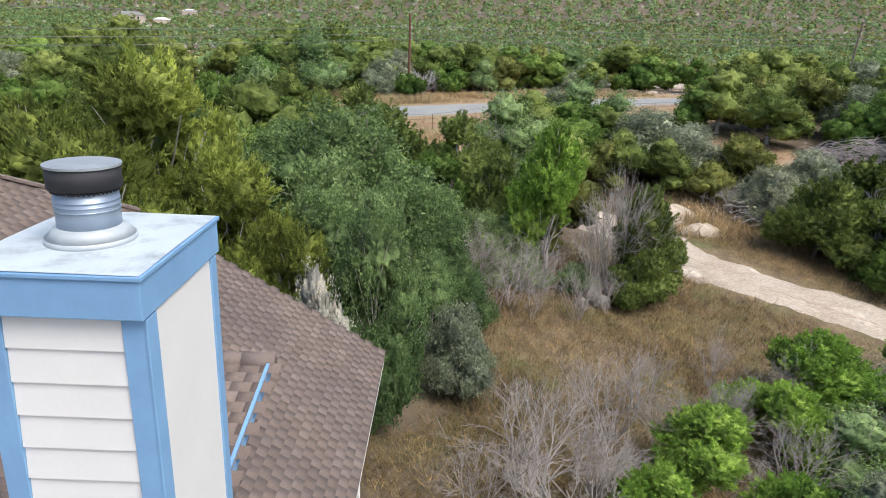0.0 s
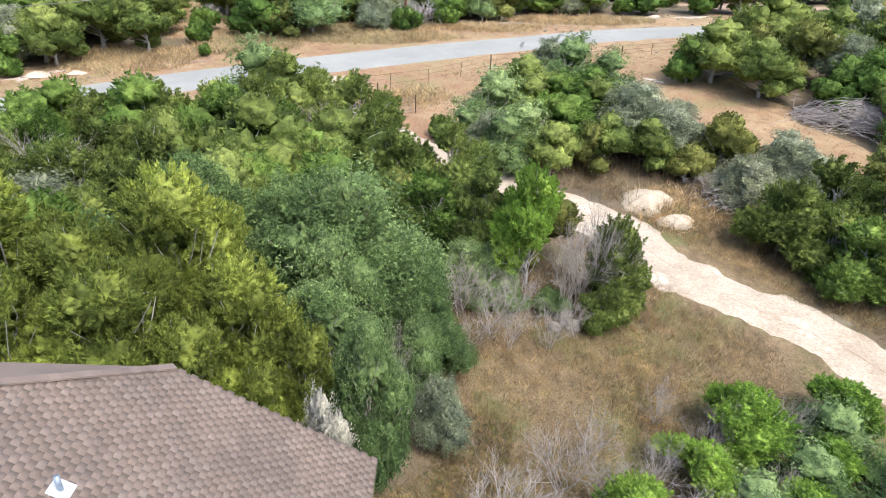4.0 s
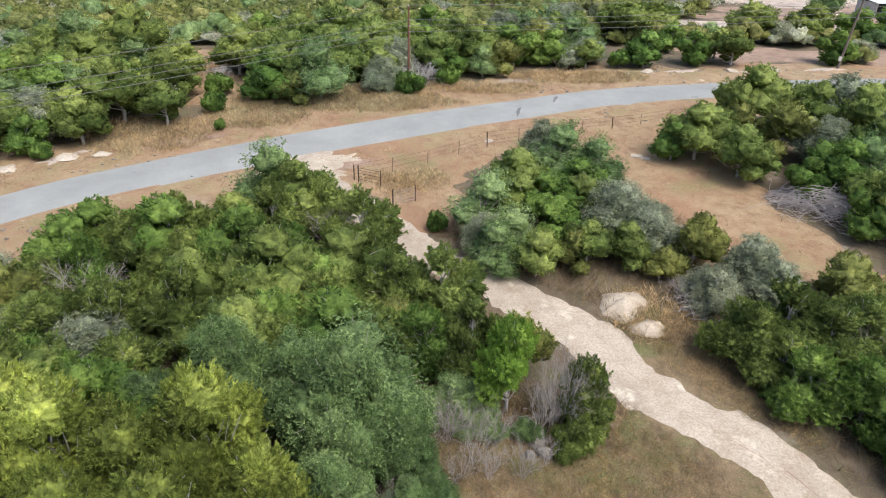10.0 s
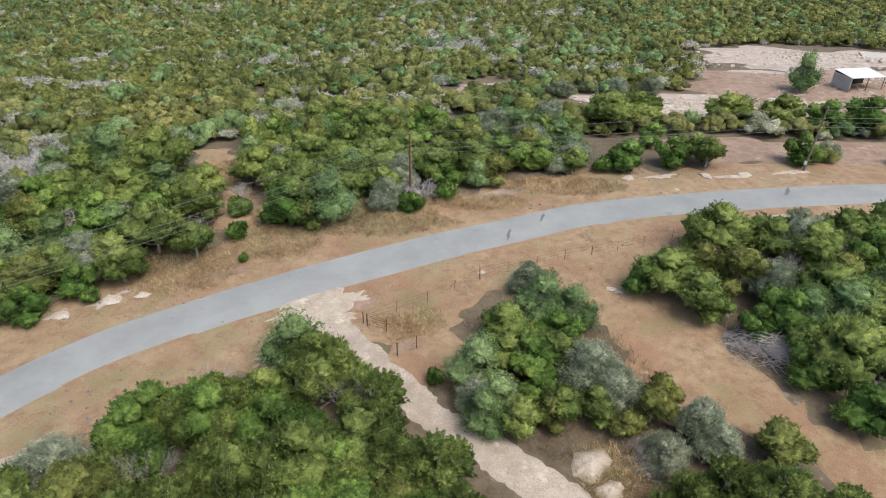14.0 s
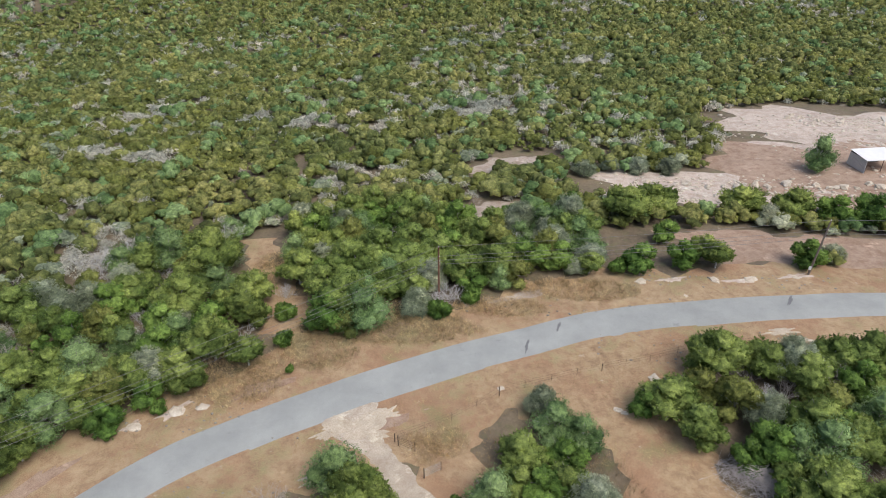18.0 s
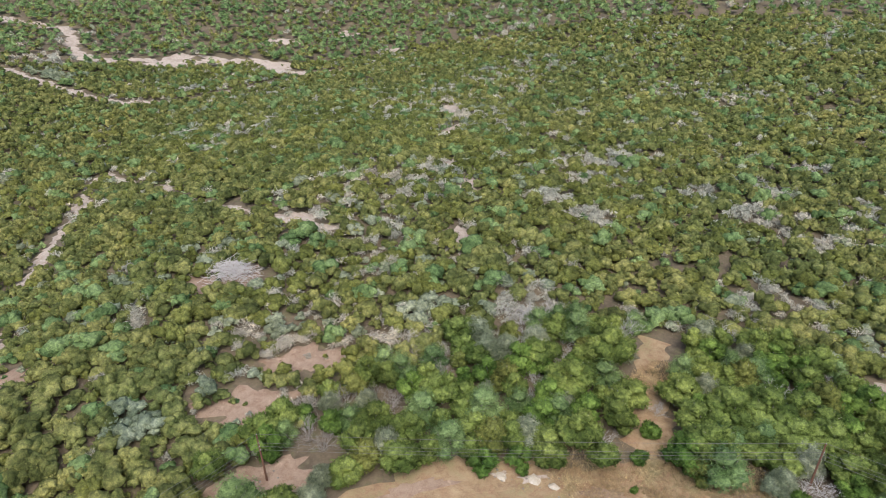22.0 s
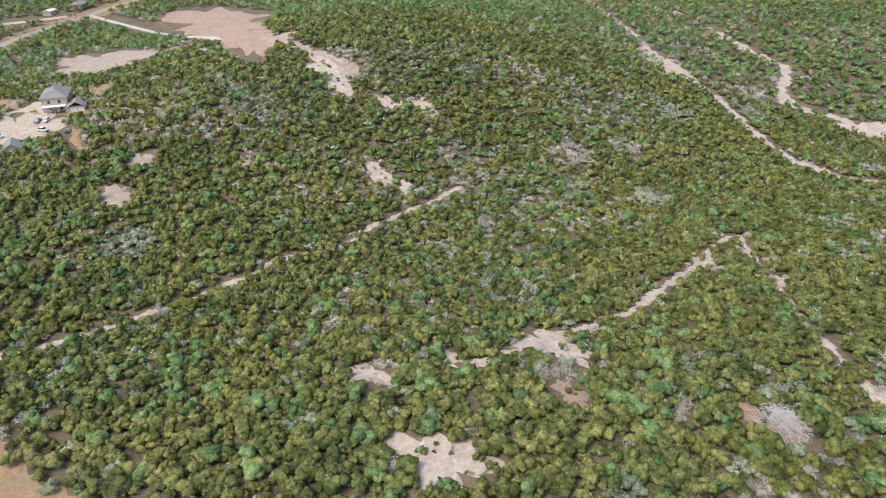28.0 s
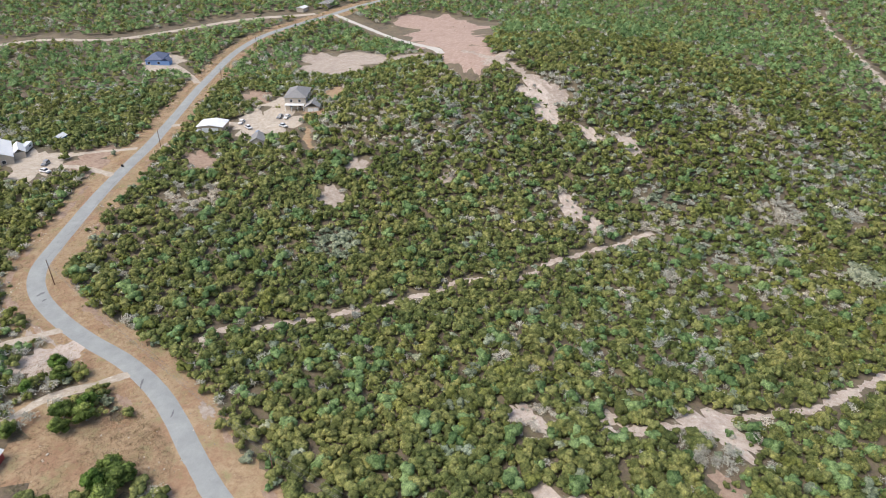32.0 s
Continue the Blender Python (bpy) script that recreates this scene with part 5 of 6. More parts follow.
for q in ((0, 1, 2, 3), (7, 6, 5, 4), (0, 4, 5, 1), (1, 5, 6, 2), (2, 6, 7, 3), (3, 7, 4, 0)):
    bm.faces.new([va[i] for i in q])
hp("fascia", bm, BLUE, None, "blue painted rake board")
bm = box((-5.0, 6.34, 4.6), (-2.5, 6.42, 6.66))
box((-2.6, CY0 + 0.1, 4.6), (-2.5, 6.34, 5.78), 0, bm)
hp("wall", bm, WHITE, None, "white wall under the cross roof")
for k in range(11):
    x1 = -5.0 + 0.3 * k
    bm = bmesh.new()
    bmesh.ops.create_cone(bm, cap_ends=True, segments=10, radius1=0.105, radius2=0.095, depth=0.33, matrix=Matrix.Translation((x1 + 0.13, TIP[1] - 0.01, TIP[2] - 0.02)) @ Matrix.Rotation(radians(90), 4, "Y"))
    hp("ridge_shingle", bm, SHINGLE_ONE, porch, "", True)
hipd = Vector((RIDGE_X - CLIP_X, APEX_Y - NORTH, RIDGE_Z - CLIP_Z))
for k in range(22):
    bm = bmesh.new()
    p = Vector((CLIP_X, NORTH, CLIP_Z + 0.012)) + hipd * ((k + 0.5) / 22)
    box((-0.125, -0.115, -0.02), (0.125, 0.115, 0.022), 0.004, bm)
    q = hipd.to_track_quat("X", "Z").to_matrix().to_4x4()
    bmesh.ops.transform(bm, matrix=Matrix.Translation(p) @ q @ Matrix.Rotation(radians(2), 4, "Y"), verts=bm.verts)
    hp("ridge_shingle", bm, SHINGLE_ONE, roof)
for k in range(16):
    hp("ridge_shingle", box((RIDGE_X - 0.13, APEX_Y - 0.28 * (k + 1), RIDGE_Z + 0.0), (RIDGE_X + 0.13, APEX_Y - 0.28 * k - 0.02, RIDGE_Z + 0.045), 0.01), SHINGLE_ONE, roof)


def shingle_rows(inside, origin, along, up, rows, length, near_pt, near_n, parent):
    """Tabs laid in courses on a roof plane: the nearest ones each an object, the rest joined."""
    g = np.random.default_rng(int(abs(origin[2]) * 100))
    o, a, u = Vector(origin), Vector(along).normalized(), Vector(up).normalized()
    nrm = a.cross(u)
    if nrm.z < 0:
        nrm = -nrm
    spots = []
    for r in range(rows):
        s = -0.3 + 0.107 * (r % 2) + g.normal(0, 0.008)
        while s < length:
            w = 0.21
            c = o + a * (s + w / 2) + u * (r * 0.143 + 0.07)
            if inside(c):
                spots.append((c, w))
            s += w + 0.003
    spots.sort(key=lambda q: (q[0] - Vector(near_pt)).length)
    base = np.array([(-0.5, -0.08, 0.004), (0.5, -0.08, 0.004), (0.5, 0.078, 0.002), (-0.5, 0.078, 0.002), (-0.5, -0.08, 0.0068), (0.5, -0.08, 0.0068), (0.5, 0.078, 0.006), (-0.5, 0.078, 0.006)])
    quads = np.array([(4, 5, 6, 7), (0, 1, 5, 4), (1, 2, 6, 5), (3, 0, 4, 7)])
    one = {}
    R = Matrix((a, u, nrm)).transposed()
    V = []
    off = Vector((HX, HY, HZ))
    for k, (c, w) in enumerate(spots):
        if k < near_n:
            if w not in one:
                one[w] = mesh_from("shingle", base * np.array([w, 1, 1]), quads, SHINGLE_ONE)
            ob = new("shingle", one[w])
            ob.parent = parent
            ob.matrix_local = Matrix.Translation(c - off) @ R.to_4x4() @ Matrix.Rotation(g.normal(0, 0.002), 4, "Z")
        else:
            V.append((base * np.array([w, 1, g.uniform(0.95, 1.06)])) @ np.array(R.transposed()) + np.array(c - off))
    if V:
        F = (quads[None] + (np.arange(len(V)) * 8)[:, None, None]).reshape(-1, 4)
        ob = new("shingles", mesh_from("shingles", np.vstack(V), F, SHINGLE))
        ob.parent = parent
        tagged(ob, kind="stuff")


def in_main(c):
    if c.y > NORTH - 0.01 or c.y < -4 or c.x > EAVE_X + 0.02 or c.x < RIDGE_X + 0.1:
        return False
    if c.x < CLIP_X and c.y > NORTH + (c.x - CLIP_X) - 0.1:
        return False
    return not (CY0 < c.y < TIP[1] and c.x < TIP[0] - 0.6 and c.z < TIP[2] - (TIP[1] - c.y) * LOWS - 0.1)


shingle_rows(in_main, (EAVE_X + 0.03, -4, EAVE_Z - 0.01), (0, 1, 0), (-1, 0, PITCH), 62, 15.6, (-2.5, 9.5, 5.3), 300, roof)
shingle_rows(lambda c: CY0 < c.y < TIP[1] - 0.05 and c.x > main_x(c.z), (-6, CY0, cz0), (1, 0, 0), (0, 1, LOWS), 32, 4.2, (-2, 5.5, 6.5), 140, porch)

# chimney
CX0, CX1, CYA, CYB = -2.165, -1.387, 2.97, 3.90
chim = hp("chimney", box((CX0, CYA, 4.3), (CX1, CYB, 8.82)), WHITE, None, "white boarded chimney with blue corner trim")
for x0, x1 in ((CX0 - 0.016, CX0 + 0.10), (CX1 - 0.10, CX1 + 0.018)):
    hp("corner_board", box((x0, CYA - 0.028, 4.3), (x1, CYA - 0.001, 8.79), 0.004), BLUE, chim, "blue corner board")
hp("corner_board", box((CX1 + 0.001, CYA - 0.028, 4.3), (CX1 + 0.024, CYA + 0.085, 8.79), 0.004), BLUE, chim, "blue corner board")
hp("corner_board", box((CX1 + 0.001, CYB - 0.07, 4.3), (CX1 + 0.024, CYB + 0.02, 8.79), 0.004), BLUE, chim, "blue corner board")
hp("panel", box((CX1 + 0.001, CYA + 0.087, 4.3), (CX1 + 0.012, CYB - 0.072, 8.79)), WHITE, chim, "smooth white side panel")
for k in range(24):
    z0 = 8.80 - 0.185 * (k + 1)
    bm = bmesh.new()
    ya, yb = CYA - 0.021, CYA - 0.006
    pts = [(ya, z0), (yb, z0 + 0.195), (CYA - 0.001, z0 + 0.195), (CYA - 0.001, z0)]
    lo = [bm.verts.new((CX0 + 0.102, y, z)) for y, z in pts]
    hi = [bm.verts.new((CX1 - 0.102, y, z)) for y, z in pts]
    bm.faces.new(lo), bm.faces.new(hi[::-1])
    for i in range(4):
        bm.faces.new((lo[i], hi[i], hi[(i + 1) % 4], lo[(i + 1) % 4]))
    hp("siding_board", bm, WHITE, chim)
KX0, KX1, KY0, KY1 = -2.26, -1.36, 2.90, 3.97
hp("cap_skirt", box((KX0, KY0, 8.80), (KX1, KY1, 9.0), 0.006), BLUE, chim, "blue sheet metal cap sides")
bm = box((KX0 - 0.012, KY0 - 0.012, 9.0), (KX1 + 0.012, KY1 + 0.012, 9.022), 0.004)
hp("cap_rim", bm, BLUE, chim, "folded blue rim")
bm = bmesh.new()
bmesh.ops.create_grid(bm, x_segments=14, y_segments=14, size=0.5, matrix=Matrix.Translation(((KX0 + KX1) / 2, (KY0 + KY1) / 2, 9.026)) @ Matrix.Diagonal((KX1 - KX0, KY1 - KY0, 1, 1)))
for v in bm.verts:
    v.co.z += 0.012 * max(0, 1 - 1.6 * math.hypot(v.co.x - (KX0 + KX1) / 2, v.co.y - (KY0 + KY1) / 2))
hp("cap_top", bm, CAPTOP, chim, "weathered pale metal top", True)
FXC, FYC = -1.83, 3.41
bm = tube((FXC, FYC, 9.03), (FXC, FYC, 9.06), 0.225, 0.222, 40)
tube((FXC, FYC, 9.06), (FXC, FYC, 9.115), 0.218, 0.165, 40, bm)
hp("flue_collar", bm, COLLAR, chim, "pale storm collar round the flue", True)
bm = tube((FXC, FYC, 9.08), (FXC, FYC, 9.30), 0.155, 0.155, 40)
for zz in (9.20, 9.225, 9.25):
    tube((FXC, FYC, zz), (FXC, FYC, zz + 0.008), 0.159, 0.159, 40, bm)
hp("flue_pipe", bm, ZINC, chim, "blue-grey ribbed flue pipe", True)
# a solid black ring fills the slot between pipe and screen
bm = tube((FXC, FYC, 9.30), (FXC, FYC, 9.315), 0.15, 0.15, 40)
hp("flue_slot", bm, SLOT_FILL, chim)
for k in range(44):
    a = k / 44 * 2 * math.pi
    hp("screen_bar", tube((FXC + 0.158 * math.cos(a), FYC + 0.158 * math.sin(a), 9.296), (FXC + 0.158 * math.cos(a), FYC + 0.158 * math.sin(a), 9.318), 0.006, 0.006, 5), MESHDARK, chim)
bm = tube((FXC, FYC, 9.315), (FXC, FYC, 9.425), 0.178, 0.178, 44)
hp("spark_screen", bm, MESHDARK, chim, "dark band of spark screen", True)
bm = tube((FXC, FYC, 9.425), (FXC, FYC, 9.437), 0.184, 0.184, 44)
tube((FXC, FYC, 9.437), (FXC, FYC, 9.447), 0.176, 0.09, 44, bm)
hp("flue_lid", bm, LIDTOP, chim, "dull round metal lid")
bm = tube((-5.9, 7.72, 7.25), (-5.9, 7.72, 7.62), 0.05, 0.05, 14)
hp("vent_pipe", bm, ZINC, roof, "blue-grey plumbing vent pipe", True)
hp("vent_flashing", prism([(-5.72, 7.55, 7.22), (-5.72, 7.9, 7.22), (-6.05, 7.9, 7.415), (-6.05, 7.55, 7.415)], 0.02), COLLAR, roof, "pale vent flashing")

# ---------------------------------------------------------------- power line
POLEWOOD = plain("creosoted_pole", (0.17, 0.085, 0.055), 0.9, scale=5, vary=0.25)
POLEGREY = plain("weathered_pole", (0.16, 0.13, 0.11), 0.9, scale=5, vary=0.25)
PORCELAIN = plain("insulator", (0.55, 0.55, 0.55), 0.3)
WIRE = plain("power_wire", (0.20, 0.20, 0.20), 0.5, 0.4)


def pole(x, y, high, lean=(0, 0), wood=None, low=(1.3, 1.9, 2.5), box_on=False):
    p = thing("power_pole", (x, y, on(x, y)), "tall brown wooden power pole on the roadside", "power pole", "roadside power poles")
    tip = Vector((lean[0], lean[1], high))
    part("shaft", tube((0, 0, -0.3), tip, 0.16, 0.10, 12), wood or POLEWOOD, p)
    ends = []
    for k, d in enumerate((0.0,) + low):
        q = tip * (1 - d / high) + (Vector((0, 0, 0.12)) if k == 0 else Vector((0.14, 0, 0)))
        part("insulator", tube(q - Vector((0, 0, 0.1)), q + Vector((0, 0, 0.06)), 0.045, 0.03, 8), PORCELAIN, p, "pale insulator")
        ends.append(Vector((x, y, on(x, y))) + q)
    if box_on:
        part("meter_box", box((-0.3, -0.28, 1.0), (0.02, -0.12, 1.5), 0.02), PORCELAIN, p, "white meter box")
    return ends


def wire(a, b, sag):
    pts = [a.lerp(b, k / 24) - Vector((0, 0, sag * 4 * (k / 24) * (1 - k / 24))) for k in range(25)]
    v, f = polytube([q[:] for q in pts], 0.022)
    tagged(new("power_line_wire", mesh_from("power_line_wire", v, f, WIRE)), "thin grey overhead wire between power poles", "wire", "overhead wires")


POLES = [pole(97.3, 83.7, 8.4), pole(46.2, 79.8, 8.4, (0.75, 0.2), POLEGREY, (1.3, 1.9, 2.5), True), pole(-4, 71.5, 8.0), pole(-57, 26.5, 8.2, (-0.35, 0.1)), pole(-66, -78, 8.2), pole(-88.6, -181, 9.0), pole(-174, -230, 9.0), pole(-268, -287, 9.0), pole(-345, -330, 9.0), pole(-420, -330, 9.0)]
for e0, e1 in zip(POLES, POLES[1:]):
    for a, b in zip(e0, e1):
        wire(a, b, (a - b).length ** 2 / 9000)

# ---------------------------------------------------------------- fence, gate, rocks, piles
RUST = plain("rusty_steel", (0.11, 0.075, 0.055), 0.85, 0.3, scale=9, vary=0.3)
GALV = plain("galvanised_steel", (0.42, 0.43, 0.43), 0.5, 0.5)
fence = thing("wire_fence", (0, 0, 0), "sagging wire fence on thin steel posts beside the road", "fence")
FLINE = smooth_line([(-6.6, 47.5), (-1, 50.8), (4, 54.6), (9.8, 57.1), (15.7, 59.1), (21.4, 60.9), (28, 62.9), (34.7, 64.4)], 3.2)
tops = []
for k, (x, y) in enumerate(FLINE):
    z = on(x, y)
    gl = np.random.default_rng(k)
    tp = Vector((x + gl.normal(0, 0.05), y + gl.normal(0, 0.05), z + 1.25 + gl.normal(0, 0.08)))
    thick = 0.045 if k % 4 == 0 else 0.018
    part("fence_post", tube((x, y, z - 0.2), tp, thick, thick, 7), RUST, fence)
    tops.append((Vector((x, y, z)), tp))
for h in (0.4, 0.7, 0.98):
    A = np.array([a.lerp(b, h)[:] for a, b in tops])
    v, f = polytube(A, 0.009, 3)
    o = new("fence_wire", mesh_from("fence_wire", v, f, RUST))
    o.parent = fence
for gx0, gy0, ang, lb in ((-3.2, 43.4, 35, "open pipe gate beside the driveway"), (-6.2, 47.1, -20, "short rusty brace panel at the driveway entrance")):
    gate = thing("pipe_gate", (gx0, gy0, on(gx0, gy0)), lb, "gate", turn=ang)
    part("gate_post", tube((0, 0, -0.3), (0, 0, 1.45), 0.05, 0.05, 10), RUST, gate)
    part("gate_post", tube((1.9, 0, -0.3), (1.9, 0, 1.35), 0.035, 0.035, 10), RUST, gate)
    for h in (0.3, 0.55, 0.8, 1.05, 1.25):
        part("gate_rail", tube((0, 0, h), (1.9, 0, h - 0.03), 0.014, 0.014, 6), GALV if ang > 0 else RUST, gate)

LIMESTONE = caliche_material("limestone_rock", (0.31, 0.29, 0.26), (0.19, 0.17, 0.15), 0.5)
PALEROCK = caliche_material("pale_limestone_rock", (0.62, 0.56, 0.47), (0.45, 0.38, 0.30), 0.2)


def rock(x, y, r, seed, mat=None, label="grey weathered limestone boulder on dry ground", flat=0.6, group="limestone boulders"):
    bm = bmesh.new()
    bmesh.ops.create_icosphere(bm, subdivisions=2, radius=1)
    g = np.random.default_rng(seed)
    k = g.normal(0, 1, 3)
    for v in bm.verts:
        n = noise.noise(Vector(v.co) * 1.3 + Vector(k) * 5) * 0.5 + noise.noise(Vector(v.co) * 3.1 + Vector(k)) * 0.22
        v.co = v.co * (1 + n)
        v.co.x, v.co.y, v.co.z = v.co.x * r, v.co.y * r * g.uniform(0.98, 1.02) * 0.75, v.co.z * r * flat
    me = bpy.data.meshes.new("boulder")
    bm.to_mesh(me)
    bm.free()
    me.materials.append(mat or LIMESTONE)
    ob = new("boulder", me)
    ob.matrix_world = pose(x, y, on(x, y, r * flat * 0.35), 0, 0, g.uniform(0, 360))
    return tagged(ob, label, "rock", group)


for k, (x, y, r) in enumerate([(5.3, 22.1, 0.5), (5.6, 21.5, 0.42), (4.9, 21.3, 0.3), (6.4, 22.6, 0.25)]):
    rock(x, y, r, k, None, "grey weathered limestone boulder under a cedar", 0.8)
for k, (x, y, r) in enumerate([(21.5, 58, 0.9), (26.2, 60.4, 0.8), (30.5, 61.4, 0.9), (4.2, 55.7, 0.45), (16.7, 53.4, 0.5), (17.4, 53, 0.4), (-30.5, 50, 0.9), (-28, 50.8, 0.7), (-34.2, 47.6, 0.8), (23.2, 76.8, 0.9), (33.2, 77.7, 0.8), (38, 78.1, 0.9), (44.3, 79, 0.5)]):
    rock(x, y, r, 40 + k, PALEROCK, "pale flat limestone slab on the roadside", 0.28)
for k in range(46):  # stones round the cleared pad
    gk = np.random.default_rng(900 + k)
    u = k / 46
    x, y = (28 + 50 * u + gk.normal(0, 0.9), 111.5 - 2.5 * u + gk.normal(0, 0.7)) if k % 3 else (70 + 24 * u + gk.normal(0, 2), 153.5 - 12 * u + gk.normal(0, 2.2))
    rock(x, y, gk.uniform(0.35, 1.0), 300 + k, PALEROCK, "pale limestone block at the edge of the cleared pad", 0.6, "stones of the cleared pad")


def rubble(name, boxes, count, seed, mat, label, size=(0.05, 0.3)):
    """Loose small stones, joined."""
    g = np.random.default_rng(seed)
    V, F = [], []
    for k in range(count):
        cx, cy, rx, ry = boxes[int(g.integers(len(boxes)))]
        x, y = cx + g.uniform(-rx, rx), cy + g.uniform(-ry, ry)
        s = g.uniform(*size) * g.uniform(0.5, 1)
        V.append(ICO_V * g.uniform(0.6, 1.2, (len(ICO_V), 1)) * np.array([s, s * 0.8, s * 0.5]) + np.array([x, y, on(x, y, s * 0.15)]))
        F.append(ICO_F + k * len(ICO_V))
    tagged(new(name, mesh_from(name, np.vstack(V), np.vstack(F), mat)), label, "stones", kind="stuff")


rubble("rubble", [(44.1, 107.7, 16, 6), (60.3, 105, 16, 5), (73.6, 145.2, 20, 9), (81.5, 148.3, 10, 4), (39.2, 109.7, 18, 6), (76.8, 122.7, 18, 9), (88.6, 140.5, 14, 12)], 1500, 3, PALEROCK, "pale limestone rubble on the cleared pad", (0.15, 0.65))
rubble("roadside_stones", [(-26.4, 49.7, 10, 3), (29, 63.6, 14, 3), (9.8, 71, 22, 2.5), (34.7, 77.9, 14, 2), (-51.1, 20.4, 8, 8), (-22.5, 36.8, 8, 4), (-82.1, -21.5, 7, 9), (-62, -108, 12, 14), (-66, -150, 7, 7)], 1000, 5, LIMESTONE, "small pale stones scattered beside the road", (0.06, 0.28))
rubble("driveway_stones", [(-9, 48.2, 3, 3), (-3, 41.4, 2, 2), (4, 33.6, 3, 2), (9.2, 28.8, 3, 2), (13.5, 22.9, 2, 2), (7.2, 17.6, 3, 4)], 500, 6, LIMESTONE, "small stones on and beside the driveway", (0.03, 0.1))


def mound(x, y, r, h, seed):
    ob = patch("gravel_mound", x, y, r, r * 0.8, 30, PALE_CALICHE, "low pale mound of caliche beside the driveway", seed, 0.02, 0.2, "mound", h)
    del ob["kind"]


mound(11.7, 33.3, 1.7, 0.6, 3)
mound(12.7, 31.2, 1.1, 0.4, 8)


def brush_pile(x, y, rx, ry, high, turn, count, seed, label, mat=None):
    g = np.random.default_rng(seed)
    A, B, R0, R1 = [], [], [], []
    for _ in range(count):
        u, v = g.normal(0, 0.42, 2)
        h = high * max(0, 1 - (u * u + v * v)) * g.uniform(0.1, 1)
        a = g.normal(0.2, 0.75)
        p = np.array([u * rx, v * ry, h])
        ln = g.uniform(0.5, 1.9) * (0.6 + 0.12 * rx)
        r = g.uniform(0.012, 0.035) * (2.2 if rx > 6 else 1.0)
        for _ in range(3):
            d = np.array([math.cos(a), math.sin(a), g.normal(0.05, 0.3)]) * ln / 3
            A.append(p), B.append(p + d), R0.append(r), R1.append(r * 0.75)
            p, r, a = p + d, r * 0.75, a + g.normal(0, 0.3)
    v, f = tubes([np.array(q) for q in (A, B, R0, R1)], 4)
    v[:, 2] = np.maximum(v[:, 2], 0.0)
    ob = new("dead_brush", mesh_from("dead_brush", v, f, mat or DEADWOOD))
    ob.matrix_world = pose(x, y, on(x, y), 0, 0, turn)
    tagged(ob, label, "brush pile")


CUTWOOD = plain("cut_grey_branches", (0.50, 0.46, 0.44), 0.95, scale=6, vary=0.25)
brush_pile(28.6, 45.3, 5.0, 2.0, 1.9, -30, 1100, 3, "long heap of cut grey branches on dry ground", CUTWOOD)
brush_pile(15.1, 33.1, 2.0, 1.4, 1.1, 10, 70, 4, "fallen dead branches beside the gravel mound")
brush_pile(3, 42.3, 1.6, 1.6, 1.0, 60, 60, 5, "dead grey branches under the grove")
PALEWOOD = plain("bleached_dead_wood", (0.62, 0.595, 0.58), 0.95, scale=6, vary=0.25)
brush_pile(-103.6, 49.4, 6.5, 5.0, 3.2, 20, 760, 6, "big heap of bleached dead branches in the woods", PALEWOOD)
brush_pile(35.9, 40.9, 3.5, 1.6, 1.2, 20, 160, 7, "heap of cut grey branches on dry ground")

# ---------------------------------------------------------------- dry grass and brush, joined
STRAW = leafy("dry_straw_grass", (0.25, 0.18, 0.10), (0.39, 0.295, 0.165), (0.54, 0.43, 0.265), 0.4, 0.9)
PALE_STRAW = leafy("pale_tall_grass", (0.40, 0.31, 0.19), (0.55, 0.44, 0.285), (0.68, 0.57, 0.39), 0.4, 0.9)
BRUSH = leafy("brown_dry_brush", (0.20, 0.15, 0.098), (0.29, 0.225, 0.15), (0.39, 0.32, 0.225), 0.5, 0.9)
WEEDS = leafy("green_weeds", (0.07, 0.10, 0.025), (0.13, 0.18, 0.045), (0.22, 0.27, 0.08), 0.5, 0.8)


def tufts(name, x, y, high, blades, mat, label, seed, wide=0.25, slim=0.05, lean=1.1):
    """Clumps of leaning blades at the places x, y."""
    g = np.random.default_rng(seed)
    k = len(x)
    base = np.stack([x, y, land(x, y) - 0.02], 1)[:, None] + np.concatenate([g.normal(0, wide, (k, blades, 2)), np.zeros((k, blades, 1))], 2)
    lean = g.normal(0, lean, (k, blades, 2))
    h = (np.asarray(high)[:, None] * g.uniform(0.5, 1.15, (k, blades)))[:, :, None]
    tip = base + np.concatenate([lean * h, h], 2)
    side = g.normal(0, 1, (k, blades, 3)) * np.array([1, 1, 0.1])
    side = side / np.linalg.norm(side, axis=2)[:, :, None] * np.maximum(0.012, slim * h)
    v = np.stack([base - side, base + side, tip], 2).reshape(-1, 3)
    tagged(new(name, mesh_from(name, v, np.arange(len(v)).reshape(-1, 3), mat)), label, "grass", kind="stuff")


def strewn(boxes, count, seed):
    g = np.random.default_rng(seed)
    b = np.array(boxes, float)
    area = b[:, 2] * b[:, 3]
    i = g.choice(len(b), count, p=area / area.sum())
    a, r = g.uniform(0, 6.28, count), np.sqrt(g.uniform(0, 1, count))
    return b[i, 0] + np.cos(a) * r * b[i, 2], b[i, 1] + np.sin(a) * r * b[i, 3], g


def clear_of(x, y, lines):
    ok = np.ones(len(x), bool)
    for line, w in lines:
        for s in range(0, len(x), 3000):
            sl = slice(s, s + 3000)
            ok[sl] &= np.sqrt(((x[sl, None] - line[:, 0]) ** 2 + (y[sl, None] - line[:, 1]) ** 2).min(1)) > w
    return ok & ~((x > -15.5) & (x < -1.2) & (y > -9) & (y < 11.3))


